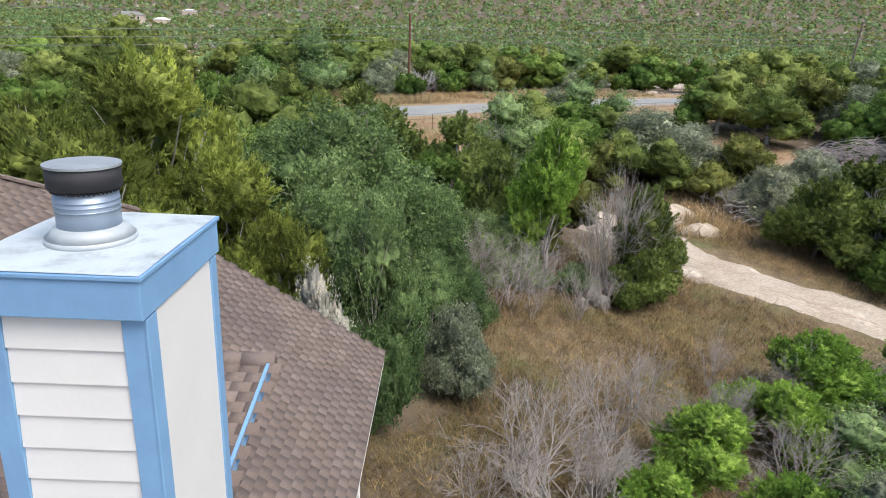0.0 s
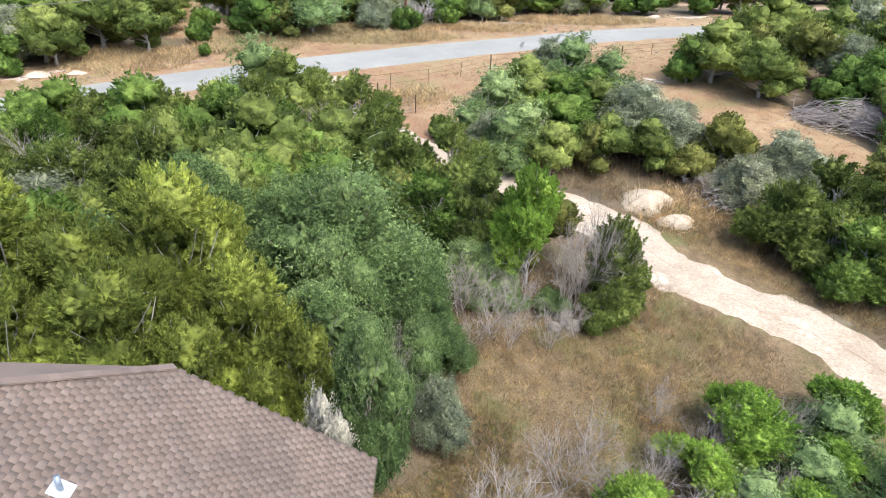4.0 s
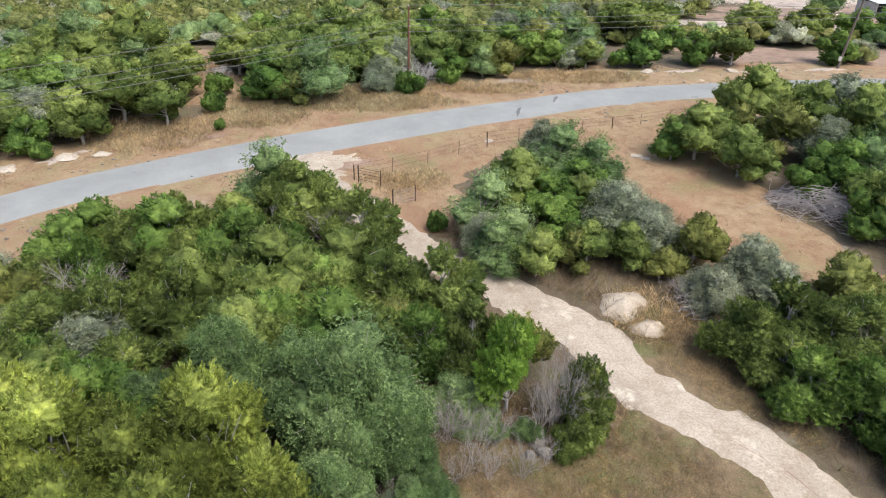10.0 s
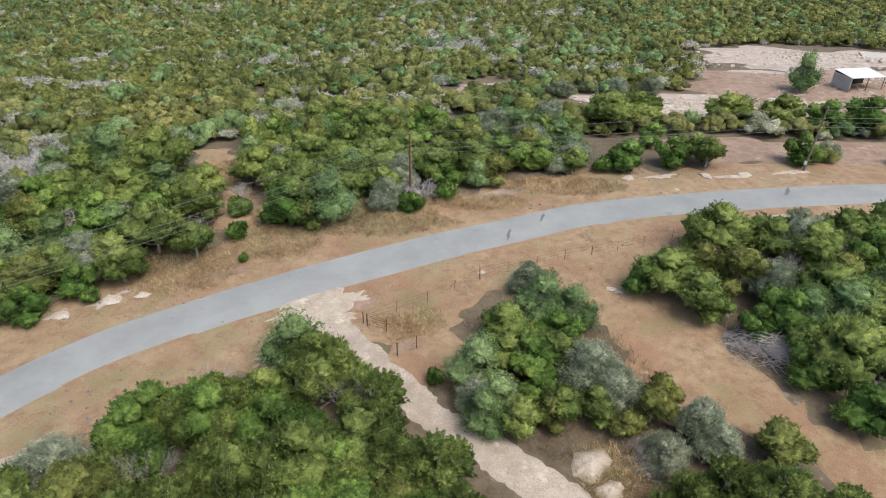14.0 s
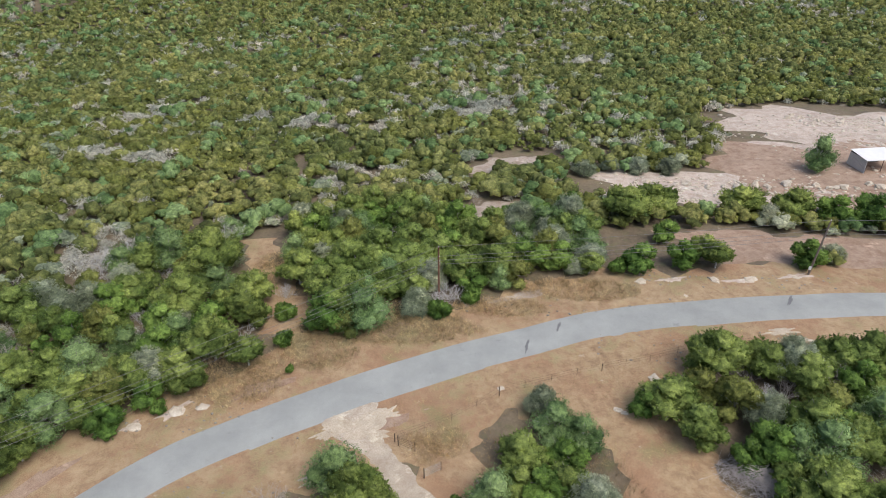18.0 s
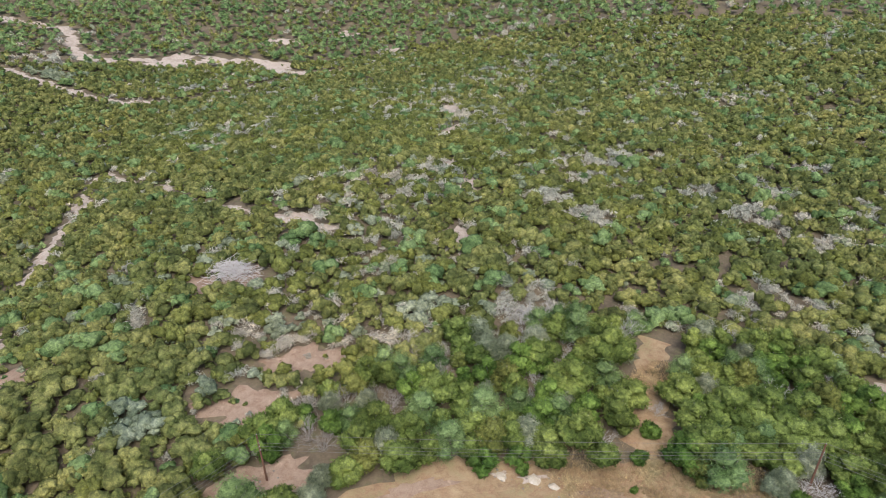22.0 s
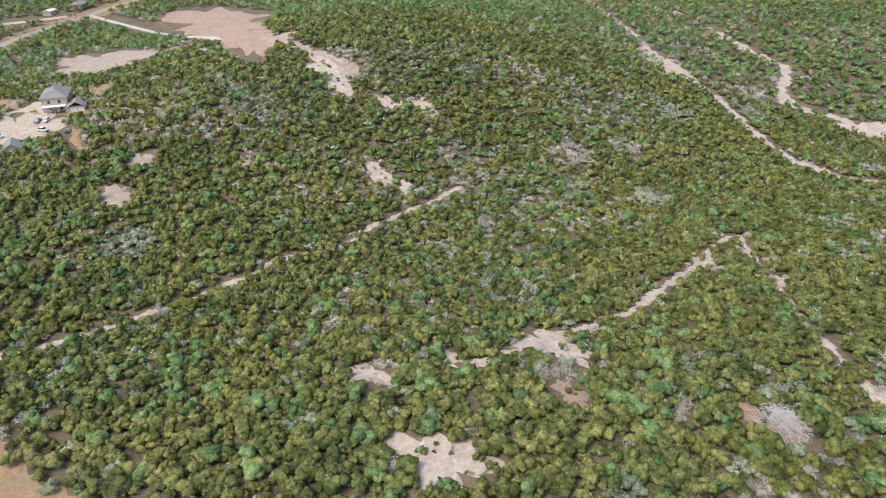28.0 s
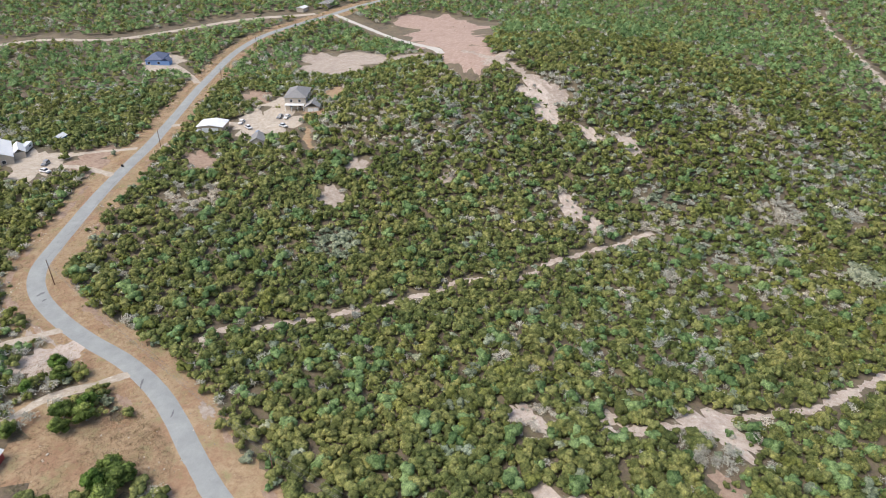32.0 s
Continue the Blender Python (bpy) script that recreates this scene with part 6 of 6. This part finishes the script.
OPEN = [(ROAD[(np.abs(ROAD[:, 0]) < 90) & (ROAD[:, 1] > -20)], 3.6), (DRIVE, 2.3)]
x, y, g = strewn([(4.6, 16.5, 4.5, 8), (9.3, 20.8, 4, 6), (3, 9.2, 6, 5), (13.8, 30.8, 2.5, 3.5), (16.6, 26, 3, 5)], 13000, 21)
ok = clear_of(x, y, OPEN)
tufts("dry_grass", x[ok], y[ok], g.uniform(0.12, 0.42, ok.sum()), 6, STRAW, "short dry straw-coloured grass in the clearing", 1, 0.3, 0.03, 0.8)
x, y, g = strewn([(4.6, 16.5, 4.5, 8), (9.3, 20.8, 4, 6), (3, 9.2, 6, 5), (11.3, 25.9, 3, 5)], 4200, 31)
ok = clear_of(x, y, OPEN) & (drift(x, y, 0.7, 12) > -0.2)
tufts("dead_weeds", x[ok], y[ok], g.uniform(0.15, 0.5, ok.sum()), 5, BRUSH, "brown dead weed stalks in the dry grass", 32, 0.3, 0.03, 0.6)
x, y, g = strewn([(4.1, 17.5, 2.5, 4), (3, 13.3, 3, 3), (8.2, 16.6, 3, 4)], 2200, 22)
ok = clear_of(x, y, OPEN)
tufts("green_weeds", x[ok], y[ok], g.uniform(0.06, 0.18, ok.sum()), 7, WEEDS, "low green weeds in the dry grass", 2)
x, y, g = strewn([(-9.8, 67.4, 9, 3.5), (-17.9, 60.7, 5, 3.5), (-4, 46.7, 2.4, 2.2), (-1.5, 47.8, 2.2, 2), (13.1, 32.5, 2.6, 2.6), (3.9, 70.2, 6, 2), (14.6, 74.6, 8, 2.5), (-28.6, 75.9, 2.5, 6), (-9.8, 65.1, 12, 3), (-26.2, 55.3, 6, 4)], 7500, 23)
ok = clear_of(x, y, OPEN)
tufts("tall_dry_grass", x[ok], y[ok], g.uniform(0.3, 0.65, ok.sum()), 6, PALE_STRAW, "tall pale dry grass on the road bank", 3, 0.3, 0.06, 0.8)
x, y, g = strewn([(0, 61, 38, 16), (-22.4, 42.7, 14, 10), (19.5, 60.3, 20, 6), (23.9, 43.8, 4, 12)], 22000, 24)
ok = clear_of(x, y, [(OPEN[0][0], 3.4), (DRIVE, 2.2)]) & (bare(x, y) < 0.8)
tufts("verge_grass", x[ok], y[ok], g.uniform(0.08, 0.26, ok.sum()), 4, STRAW, "mown dry grass beside the road", 4, 0.3, 0.12)
d = np.gradient(DRIVE, axis=0)
nd = np.stack([-d[:, 1], d[:, 0]], 1) / np.linalg.norm(d, axis=1)[:, None]
g = np.random.default_rng(25)
i = g.integers(25, len(DRIVE), 3600)
p = DRIVE[i] + nd[i] * (g.choice([-1, 1], 3600) * g.uniform(1.9, 4.6, 3600))[:, None]
ok = clear_of(p[:, 0], p[:, 1], [(DRIVE, 1.9)])
tufts("dry_brush", p[ok, 0], p[ok, 1], g.uniform(0.1, 0.3, ok.sum()), 6, BRUSH, "brown dry brush along the driveway", 5, 0.25, 0.05)
x, y, g = strewn([(-6.2, 24.5, 12, 8), (10.1, 40.3, 9, 8), (20.7, 28, 5, 6), (5.6, 24.2, 2.5, 2), (1.6, 21.1, 1.8, 2.2)], 4400, 26)
ok = clear_of(x, y, [(DRIVE, 2.4)])
tufts("undergrowth", x[ok], y[ok], g.uniform(0.3, 0.9, ok.sum()), 6, BRUSH, "brown twiggy undergrowth beneath the trees", 6, 0.35, 0.03, 0.6)

# rough grass, weeds and low bushes along the road to the south-west
g = np.random.default_rng(28)
x, y, g2 = strewn([(-50, -118, 15, 22), (-56, -112, 9, 16), (-62, -146, 8, 9)], 5000, 36)
ok = clear_of(x, y, [(ROAD, 3.4)] + [(smooth_line(q, 1.0), w + 0.2) for q, w in LANES])
tufts("lot_grass", x[ok], y[ok], g2.uniform(0.15, 0.5, ok.sum()), 5, BRUSH, "brown dry grass on the open lot", 37, 0.4, 0.14, 1.0)
i = g.integers(200, len(ROAD) - 60, 15000)
dv = np.gradient(ROAD, axis=0)
nv = np.stack([-dv[:, 1], dv[:, 0]], 1) / np.linalg.norm(dv, axis=1)[:, None]
p = ROAD[i] + nv[i] * (g.choice([-1, 1], len(i)) * (3.4 + 6.6 * g.uniform(0, 1, len(i)) ** 1.4))[:, None]
ok = clear_of(p[:, 0], p[:, 1], [(ROAD, 3.35)] + [(smooth_line(q, 1.0), w + 0.2) for q, w in LANES])
p = p[ok]
pick = drift(p[:, 0], p[:, 1], 0.12, 44) + g.normal(0, 0.5, len(p))
for nm, mt, lb, sel, hi in (("verge_grass", STRAW, "dry straw grass along the road", pick > 0.1, 0.5), ("verge_brush", BRUSH, "brown dry brush along the road", (pick <= 0.1) & (pick > -0.75), 0.5),
                            ("green_weeds", WEEDS, "low green weeds along the road", pick <= -0.75, 0.35)):
    tufts(nm, p[sel, 0], p[sel, 1], g.uniform(0.12, hi, sel.sum()), 4, mt, lb, 29, 0.4, 0.16, 1.0)

g = np.random.default_rng(33)
i = g.integers(230, len(ROAD) - 80, 46)
q = ROAD[i] + nv[i] * (g.choice([-1, 1], len(i)) * g.uniform(6.2, 9.4, len(i)))[:, None]
ok = clear_of(q[:, 0], q[:, 1], [(ROAD, 5.5)] + [(smooth_line(w_, 1.0), w + 1.5) for w_, w in LANES])
woods("verge_bushes", q[ok, 0], q[ok, 1], g.uniform(0.5, 1.1, ok.sum()), g.uniform(0.8, 1.6, ok.sum()), 60, 0.16, LEAF_WOODS_HAZED, "low green bushes on the verge", g)
rubble("verge_stones", [(float(a_), float(b_), 3.0, 3.0) for a_, b_ in q[ok]] + [(-55, -120, 12, 18), (-66, -150, 8, 8), (-60, -104, 8, 8)], 800, 34, PALEROCK, "pale limestone pieces on the verge", (0.1, 0.5))

# skid marks and patches on the asphalt
TAR = plain("dark_tar_patch", (0.17, 0.17, 0.175), 0.85, scale=4, vary=0.25)
for k, (x, y, rx, ry, tn) in enumerate([(11.3, 66.5, 0.95, 0.35, 75), (7.3, 62.8, 1.1, 0.4, 80), (41.4, 73.2, 1.5, 0.4, 60), (-72.6, -126, 1.8, 0.5, 40), (-68.8, -111.3, 1.5, 0.4, 30), (-83.4, -180, 1.3, 1.0, 0), (-82, -176.5, 0.9, 0.6, 0)]):
    patch("asphalt_patch", x, y, rx, ry * 0.55, tn, TAR, "dark tar patch on the asphalt", 70 + k, 0.155, 0.5, "road patch")

# ---------------------------------------------------------------- far houses, sheds, vehicles
ROOF_GREY = plain("grey_shingle_roof", (0.26, 0.255, 0.25), 0.9, scale=1.5)
STONE_WALL = plain("beige_stone_wall", (0.52, 0.45, 0.37), 0.9, scale=2, vary=0.2)
TAN = plain("tan_metal_wall", (0.50, 0.40, 0.31), 0.7, scale=1)
ROOF_WHITE = plain("white_metal_roof", (0.76, 0.76, 0.75), 0.5, scale=0.8, vary=0.08)
ROOF_NAVY = plain("navy_shingle_roof", (0.12, 0.145, 0.22), 0.85, scale=1.5)
WALL_BLUE = plain("blue_house_wall", (0.20, 0.34, 0.62), 0.7, scale=1)
WALL_RED = plain("red_painted_boards", (0.36, 0.06, 0.05), 0.7, scale=1)
GLASS = plain("dark_window_glass", (0.03, 0.035, 0.045), 0.1, scale=1)
METAL = plain("corrugated_metal", (0.55, 0.56, 0.57), 0.45, 0.3, scale=3)
BLACK = plain("black_rubber_and_shade", (0.02, 0.02, 0.02), 0.8)
CARWHITE = plain("white_car_paint", (0.75, 0.75, 0.75), 0.3, scale=1, vary=0.04, bump=0)
CARGREY = plain("grey_car_paint", (0.25, 0.26, 0.28), 0.3, scale=1, vary=0.04, bump=0)
TARP = plain("blue_tarp", (0.16, 0.30, 0.52), 0.6, scale=2)


def gable(x0, x1, y0, y1, z, rise, over=0.4, thick=0.15, bm=None):
    """Two slopes with a ridge along x."""
    bm = bm or bmesh.new()
    ym = (y0 + y1) / 2
    s = rise / (ym - y0)
    prism([(x0 - over, y0 - over, z - s * over), (x1 + over, y0 - over, z - s * over), (x1 + over, ym, z + rise), (x0 - over, ym, z + rise)], thick, bm)
    prism([(x0 - over, y1 + over, z - s * over), (x0 - over, ym + 0.003, z + rise), (x1 + over, ym + 0.003, z + rise), (x1 + over, y1 + over, z - s * over)], thick, bm)
    return bm


def hip(x0, x1, y0, y1, z, rise, over=0.45):
    bm = bmesh.new()
    m = (y1 - y0) / 2
    a = [(x0 - over, y0 - over), (x1 + over, y0 - over), (x1 + over, y1 + over), (x0 - over, y1 + over)]
    e = [bm.verts.new((*p, z - 0.1)) for p in a]
    b = [bm.verts.new((*p, z - 0.28)) for p in a]
    r0, r1 = bm.verts.new((x0 + m, (y0 + y1) / 2, z + rise)), bm.verts.new((x1 - m, (y0 + y1) / 2, z + rise))
    for q in ((e[0], e[1], r1, r0), (e[1], e[2], r1), (e[2], e[3], r0, r1), (e[3], e[0], r0), tuple(b[::-1])):
        bm.faces.new(q)
    for i in range(4):
        bm.faces.new((e[i], b[i], b[(i + 1) % 4], e[(i + 1) % 4]))
    return bm


def walls(ob, x0, x1, y0, y1, z0, z1, mat, peak=0.0):
    t = 0.2
    part("wall", box((x0, y0, z0), (x1, y0 + t, z1)), mat, ob)
    part("wall", box((x0, y1 - t, z0), (x1, y1, z1)), mat, ob)
    for xa in (x0, x1 - t):
        bm = bmesh.new()
        ring = [(y0 + t + 0.002, z0), (y1 - t - 0.002, z0), (y1 - t - 0.002, z1), ((y0 + y1) / 2, z1 + peak), (y0 + t + 0.002, z1)]
        lo = [bm.verts.new((xa, y, z)) for y, z in ring]
        hi = [bm.verts.new((xa + t, y, z)) for y, z in ring]
        bm.faces.new(lo), bm.faces.new(hi[::-1])
        for i in range(5):
            bm.faces.new((lo[i], hi[i], hi[(i + 1) % 5], lo[(i + 1) % 5]))
        part("wall", bm, mat, ob)


def window(ob, x, y, z, w, h, axis, out, name="window"):
    """A framed opening on a wall; axis: the wall runs along x or y; out: the side it looks to."""
    d = 0.06 * out
    if axis == "x":
        f = part(name, box((x - w / 2, min(y, y + d), z), (x + w / 2, max(y, y + d), z + h)), WHITE, ob)
        part("pane", box((x - w / 2 + 0.1, min(y + d, y + 1.6 * d), z + 0.1), (x + w / 2 - 0.1, max(y + d, y + 1.6 * d), z + h - 0.1)), GLASS, f)
    else:
        f = part(name, box((min(x, x + d), y - w / 2, z), (max(x, x + d), y + w / 2, z + h)), WHITE, ob)
        part("pane", box((min(x + d, x + 1.6 * d), y - w / 2 + 0.1, z + 0.1), (max(x + d, x + 1.6 * d), y + w / 2 - 0.1, z + h - 0.1)), GLASS, f)


def building(x, y, turn, lx, ly, high, rise, wall, roof, label, category, kind="gable", wins=(), name="house"):
    ob = thing(name, (x, y, on(x, y, -0.2)), label, category, turn=turn)
    walls(ob, -lx / 2, lx / 2, -ly / 2, ly / 2, 0, high, wall, rise * 0.93 if kind == "gable" else 0)
    part("roof", gable(-lx / 2, lx / 2, -ly / 2, ly / 2, high + 0.15, rise) if kind == "gable" else hip(-lx / 2, lx / 2, -ly / 2, ly / 2, high + 0.3, rise), roof, ob)
    for wx, wy, wz, ww, wh, ax, out in wins:
        window(ob, wx, wy, wz, ww, wh, ax, out)
    return ob


# two-storey stone house with a lower garage wing and a covered porch
A = building(-244, -212, 28, 15, 10, 5.8, 2.6, STONE_WALL, ROOF_GREY, "two-storey beige stone house with grey hipped roof", "house", "hip",
             [(7.5, -2, 3.6, 1.3, 1.5, "y", 1), (7.5, 2, 3.6, 1.3, 1.5, "y", 1), (7.5, -2.2, 0.9, 1.4, 1.6, "y", 1), (7.5, 2.2, 0.9, 1.4, 1.6, "y", 1), (-4, 5, 3.6, 1.3, 1.5, "x", 1), (0, 5, 3.6, 1.3, 1.5, "x", 1), (4, 5, 3.6, 1.3, 1.5, "x", 1), (4, 5, 0.9, 1.4, 1.6, "x", 1)])
part("wing", box((4.6, 5.01, 0), (12.5, 12.0, 3.1)), STONE_WALL, A, "beige garage wing")
part("roof", gable(4.6, 12.5, 5.6, 12.0, 3.2, 1.9), ROOF_GREY, A)
part("garage_door", box((12.45, 6.6, 0.1), (12.56, 9.0, 2.4)), WHITE, A)
part("garage_door", box((12.45, 9.3, 0.1), (12.56, 11.6, 2.4)), WHITE, A)
part("porch_roof", box((7.55, -4.8, 2.9), (10.6, 4.4, 3.08)), ROOF_WHITE, A, "pale porch roof")
for yy in (-4.6, -1.6, 1.4, 4.2):
    part("porch_post", box((10.3, yy - 0.1, 0), (10.5, yy + 0.1, 2.9)), WHITE, A)
B = building(-200.5, -226, 26, 9, 11.5, 3.8, 0.8, TAN, ROOF_WHITE, "long tan metal workshop with low white roof", "workshop", "gable", name="workshop")
part("roller_door", box((4.48, -3.6, 0.1), (4.57, -0.4, 3.3)), WHITE, B)
part("roller_door", box((4.48, 0.6, 0.1), (4.57, 3.8, 3.3)), WHITE, B)
part("lean_to", box((4.6, -5.6, 2.7), (7.6, -3.8, 2.82)), METAL, B, "pale lean-to roof")
for py in (-5.5, -3.9):
    part("lean_to_post", box((7.4, py - 0.08, 0), (7.56, py + 0.08, 2.7)), METAL, B)
Cc = building(-199, -198.5, 35, 8, 5.5, 2.8, 1.6, STONE_WALL, ROOF_GREY, "small beige shed with grey gabled roof", "shed", name="shed")
part("shed_door", box((3.98, -0.9, 0.1), (4.06, 0.9, 2.2)), WHITE, Cc)
D = building(-285, -358, 30, 15, 10, 3.4, 2.6, WALL_BLUE, ROOF_NAVY, "blue house with navy hipped roof", "house", "hip", [(7.5, -3, 0.9, 1.6, 1.5, "y", 1), (7.5, 3, 0.9, 1.6, 1.5, "y", 1), (-5, 5, 0.9, 1.6, 1.5, "x", 1), (-1, 5, 0.9, 1.4, 1.5, "x", 1)])
part("wing", box((2, 5.01, 0), (7.5, 9.5, 3.0)), WALL_BLUE, D)
part("roof", gable(2, 7.5, 5.4, 9.5, 3.1, 1.4), ROOF_NAVY, D)
Ew = building(-134, -281, 60, 19, 13, 3.4, 3.2, STONE_WALL, ROOF_WHITE, "pale house with white metal roof", "house", "gable", [(-5, 6.5, 0.9, 1.5, 1.5, "x", 1), (2, 6.5, 0.9, 1.5, 1.5, "x", 1), (9.5, -3, 0.9, 1.5, 1.5, "y", 1), (9.5, 3, 0.9, 1.5, 1.5, "y", 1)])
part("wing", box((-4, 6.51, 0), (5, 11, 3.0)), STONE_WALL, Ew)
part("roof", gable(-4, 5, 6.9, 11, 3.1, 1.5), ROOF_WHITE, Ew)
building(-160, -276, 20, 4.5, 3.2, 2.4, 0.9, WALL_BLUE, ROOF_WHITE, "small blue shed with pale roof", "shed", name="shed")
building(-38, -131.5, 30, 5, 3.6, 2.4, 1.0, WALL_RED, ROOF_WHITE, "small red shed with white roof", "shed", name="shed")
building(-463, -357, 10, 16, 8, 3.4, 1.8, STONE_WALL, ROOF_GREY, "pale house at the road's far bend", "house", "hip", [(4, 4, 0.9, 1.5, 1.4, "x", 1), (-4, 4, 0.9, 1.5, 1.4, "x", 1)])
building(-441, -366, 10, 9, 6, 3.0, 0.8, STONE_WALL, ROOF_WHITE, "small pale shed beside the road", "shed", name="shed")
H1 = building(-285, 623, 15, 26, 11, 6.5, 3.0, STONE_WALL, ROOF_GREY, "large pale stone house on the far hillside", "house", "hip", [(k, -5.5, 3.4, 1.8, 1.8, "x", -1) for k in (-9, -4, 2, 8)] + [(k, -5.5, 0.8, 1.8, 1.8, "x", -1) for k in (-9, -4, 2, 8)])
building(-258, 628, 15, 14, 9, 4.0, 2.0, STONE_WALL, ROOF_WHITE, "pale wing building on the far hillside", "house", "hip", [(0, -4.5, 0.9, 1.8, 1.6, "x", -1)])
building(-276, 746, 0, 14, 8, 4.5, 2.0, STONE_WALL, ROOF_WHITE, "distant pale house on the hillside", "house", "hip", [(0, -4, 0.9, 1.8, 1.6, "x", -1)])

# open metal shelter by the cleared pad
S = thing("metal_shelter", (72.7, 118.8, on(72.7, 118.8)), "open corrugated metal shelter on the cleared ground", "shelter", turn=12)
part("roof", prism([(-3.4, -2.4, 2.5), (3.4, -2.4, 2.5), (3.4, 2.4, 2.9), (-3.4, 2.4, 2.9)], 0.06), ROOF_WHITE, S)
part("side_wall", box((-3.3, -2.3, 0), (-3.24, 2.3, 2.45)), METAL, S, "corrugated side wall")
for k in range(15):
    part("wall_rib", box((-3.36, -2.25 + 0.32 * k, 0), (-3.302, -2.17 + 0.32 * k, 2.44)), METAL, S)
# flat black on this wall stands in for the shade under the roof
part("back_wall", box((-3.2, 2.24, 0), (3.2, 2.3, 2.8)), BLACK, S, "back wall painted black as the shade inside")
for px in (-3.2, 0, 3.2):
    part("post", box((px - 0.05, -2.3, 0), (px + 0.05, -2.2, 2.48)), RUST, S)
LT = thing("pipe_stand", (77.6, 116.6, on(77.6, 116.6)), "rusty pipe frame beside the metal shelter", "frame", turn=12)
for px, py in ((0, 0), (2.2, 0), (0, 1.6), (2.2, 1.6)):
    part("post", tube((px, py, 0), (px, py, 1.9), 0.05, 0.05, 6), RUST, LT)
for a, b in (((0, 0, 1.9), (2.2, 0, 1.9)), ((0, 1.6, 1.9), (2.2, 1.6, 1.9)), ((0, 0, 1.9), (0, 1.6, 1.9)), ((2.2, 0, 1.9), (2.2, 1.6, 1.9))):
    part("rail", tube(a, b, 0.05, 0.05, 6), RUST, LT)
W2 = thing("concrete_slab", (95.2, 148.5, on(95.2, 148.5)), "pale concrete slab on the cleared ground", "slab", turn=-15)
part("slab", box((-5, -3.5, -0.2), (5, 3.5, 0.18), 0.02), CONCRETE, W2)
building(169, 283, 0, 9, 6, 3, 1.4, WALL_RED, WALL_RED, "small red barn among the trees", "barn", name="barn")


def car(x, y, turn, paint, label, van=False):
    c = thing("parked_car", (x, y, on(x, y, 0.1)), label, "car", "parked cars", turn=turn)
    bm = box((-2.2, -0.88, 0.35), (2.2, 0.88, 0.95), 0.12)
    part("body", bm, paint, c)
    bm = bmesh.new()
    ring = [(-2.0 if van else -1.7, 0.95), (1.0, 0.95), (0.45, 1.5), (-1.9 if van else -1.3, 1.5)]
    lo = [bm.verts.new((a, -0.74, b)) for a, b in ring]
    hi = [bm.verts.new((a, 0.74, b)) for a, b in ring]
    bm.faces.new(lo), bm.faces.new(hi[::-1])
    for i in range(4):
        bm.faces.new((lo[i], hi[i], hi[(i + 1) % 4], lo[(i + 1) % 4]))
    part("cabin", bm, GLASS, c, "dark glazed cabin")
    part("car_roof", box((-1.85 if van else -1.25, -0.72, 1.502), (0.42, 0.72, 1.56), 0.02), paint, c)
    for wx in (-1.35, 1.35):
        for wy in (-0.86, 0.86):
            w = part("wheel", tube((wx, wy - 0.1, 0.33), (wx, wy + 0.1, 0.33), 0.33, 0.33, 14), BLACK, c)
            part("rim", tube((wx, wy + math.copysign(0.09, wy), 0.33), (wx, wy + math.copysign(0.12, wy), 0.33), 0.2, 0.2, 10), METAL, w)


car(-213, -221, 20, CARWHITE, "white parked estate car on pale gravel", True)
car(-209.5, -213.5, 70, CARWHITE, "white parked car on pale gravel")
car(-226.5, -205.2, 15, CARWHITE, "white parked car in front of the stone house")
car(-217.5, -200, 80, CARWHITE, "white parked car on the gravel yard")
car(-225.5, -208.5, 15, CARGREY, "grey parked car in front of the stone house")
car(-140, -257.5, 30, CARGREY, "grey parked pickup on pale gravel", True)
car(-135.3, -251, 100, CARWHITE, "white parked car on pale gravel")
T = thing("camper_trailer", (-146, -278, on(-146, -278)), "white camper trailer beside the pale house", "trailer", turn=35)
part("body", box((-3.4, -1.2, 0.6), (3.4, 1.2, 3.0), 0.25), CARWHITE, T)
part("window", box((-1.2, 1.2, 1.6), (0.2, 1.22, 2.3)), GLASS, T)
for wx in (-0.5, 0.5):
    part("wheel", tube((wx, 0.95, 0.35), (wx, 1.15, 0.35), 0.35, 0.35, 12), BLACK, T)
    part("wheel", tube((wx, -1.15, 0.35), (wx, -0.95, 0.35), 0.35, 0.35, 12), BLACK, T)
Bt = thing("covered_boat", (-205.5, -205, on(-205.5, -205)), "boat under a blue tarp on the gravel yard", "boat", turn=25)
bm = bmesh.new()
bmesh.ops.create_uvsphere(bm, u_segments=16, v_segments=8, radius=1, matrix=Matrix.Translation((0, 0, 0.9)) @ Matrix.Diagonal((3.2, 1.1, 0.7, 1)))
part("tarp", bm, TARP, Bt, "", True)
for wy in (-0.8, 0.8):
    part("wheel", tube((0.3, wy - 0.1, 0.3), (0.3, wy + 0.1, 0.3), 0.3, 0.3, 12), BLACK, Bt)
bin_ = thing("wheeled_bin", (-154, -229.8, on(-154, -229.8)), "black wheeled bin beside the road", "bin", turn=30)
part("body", box((-0.3, -0.35, 0.12), (0.3, 0.35, 1.0), 0.04), BLACK, bin_)
part("lid", box((-0.33, -0.38, 1.002), (0.33, 0.38, 1.07), 0.02), BLACK, bin_)
for wy in (-0.3, 0.3):
    part("wheel", tube((-0.3, wy - 0.04, 0.12), (-0.3, wy + 0.04, 0.12), 0.12, 0.12, 10), BLACK, bin_)
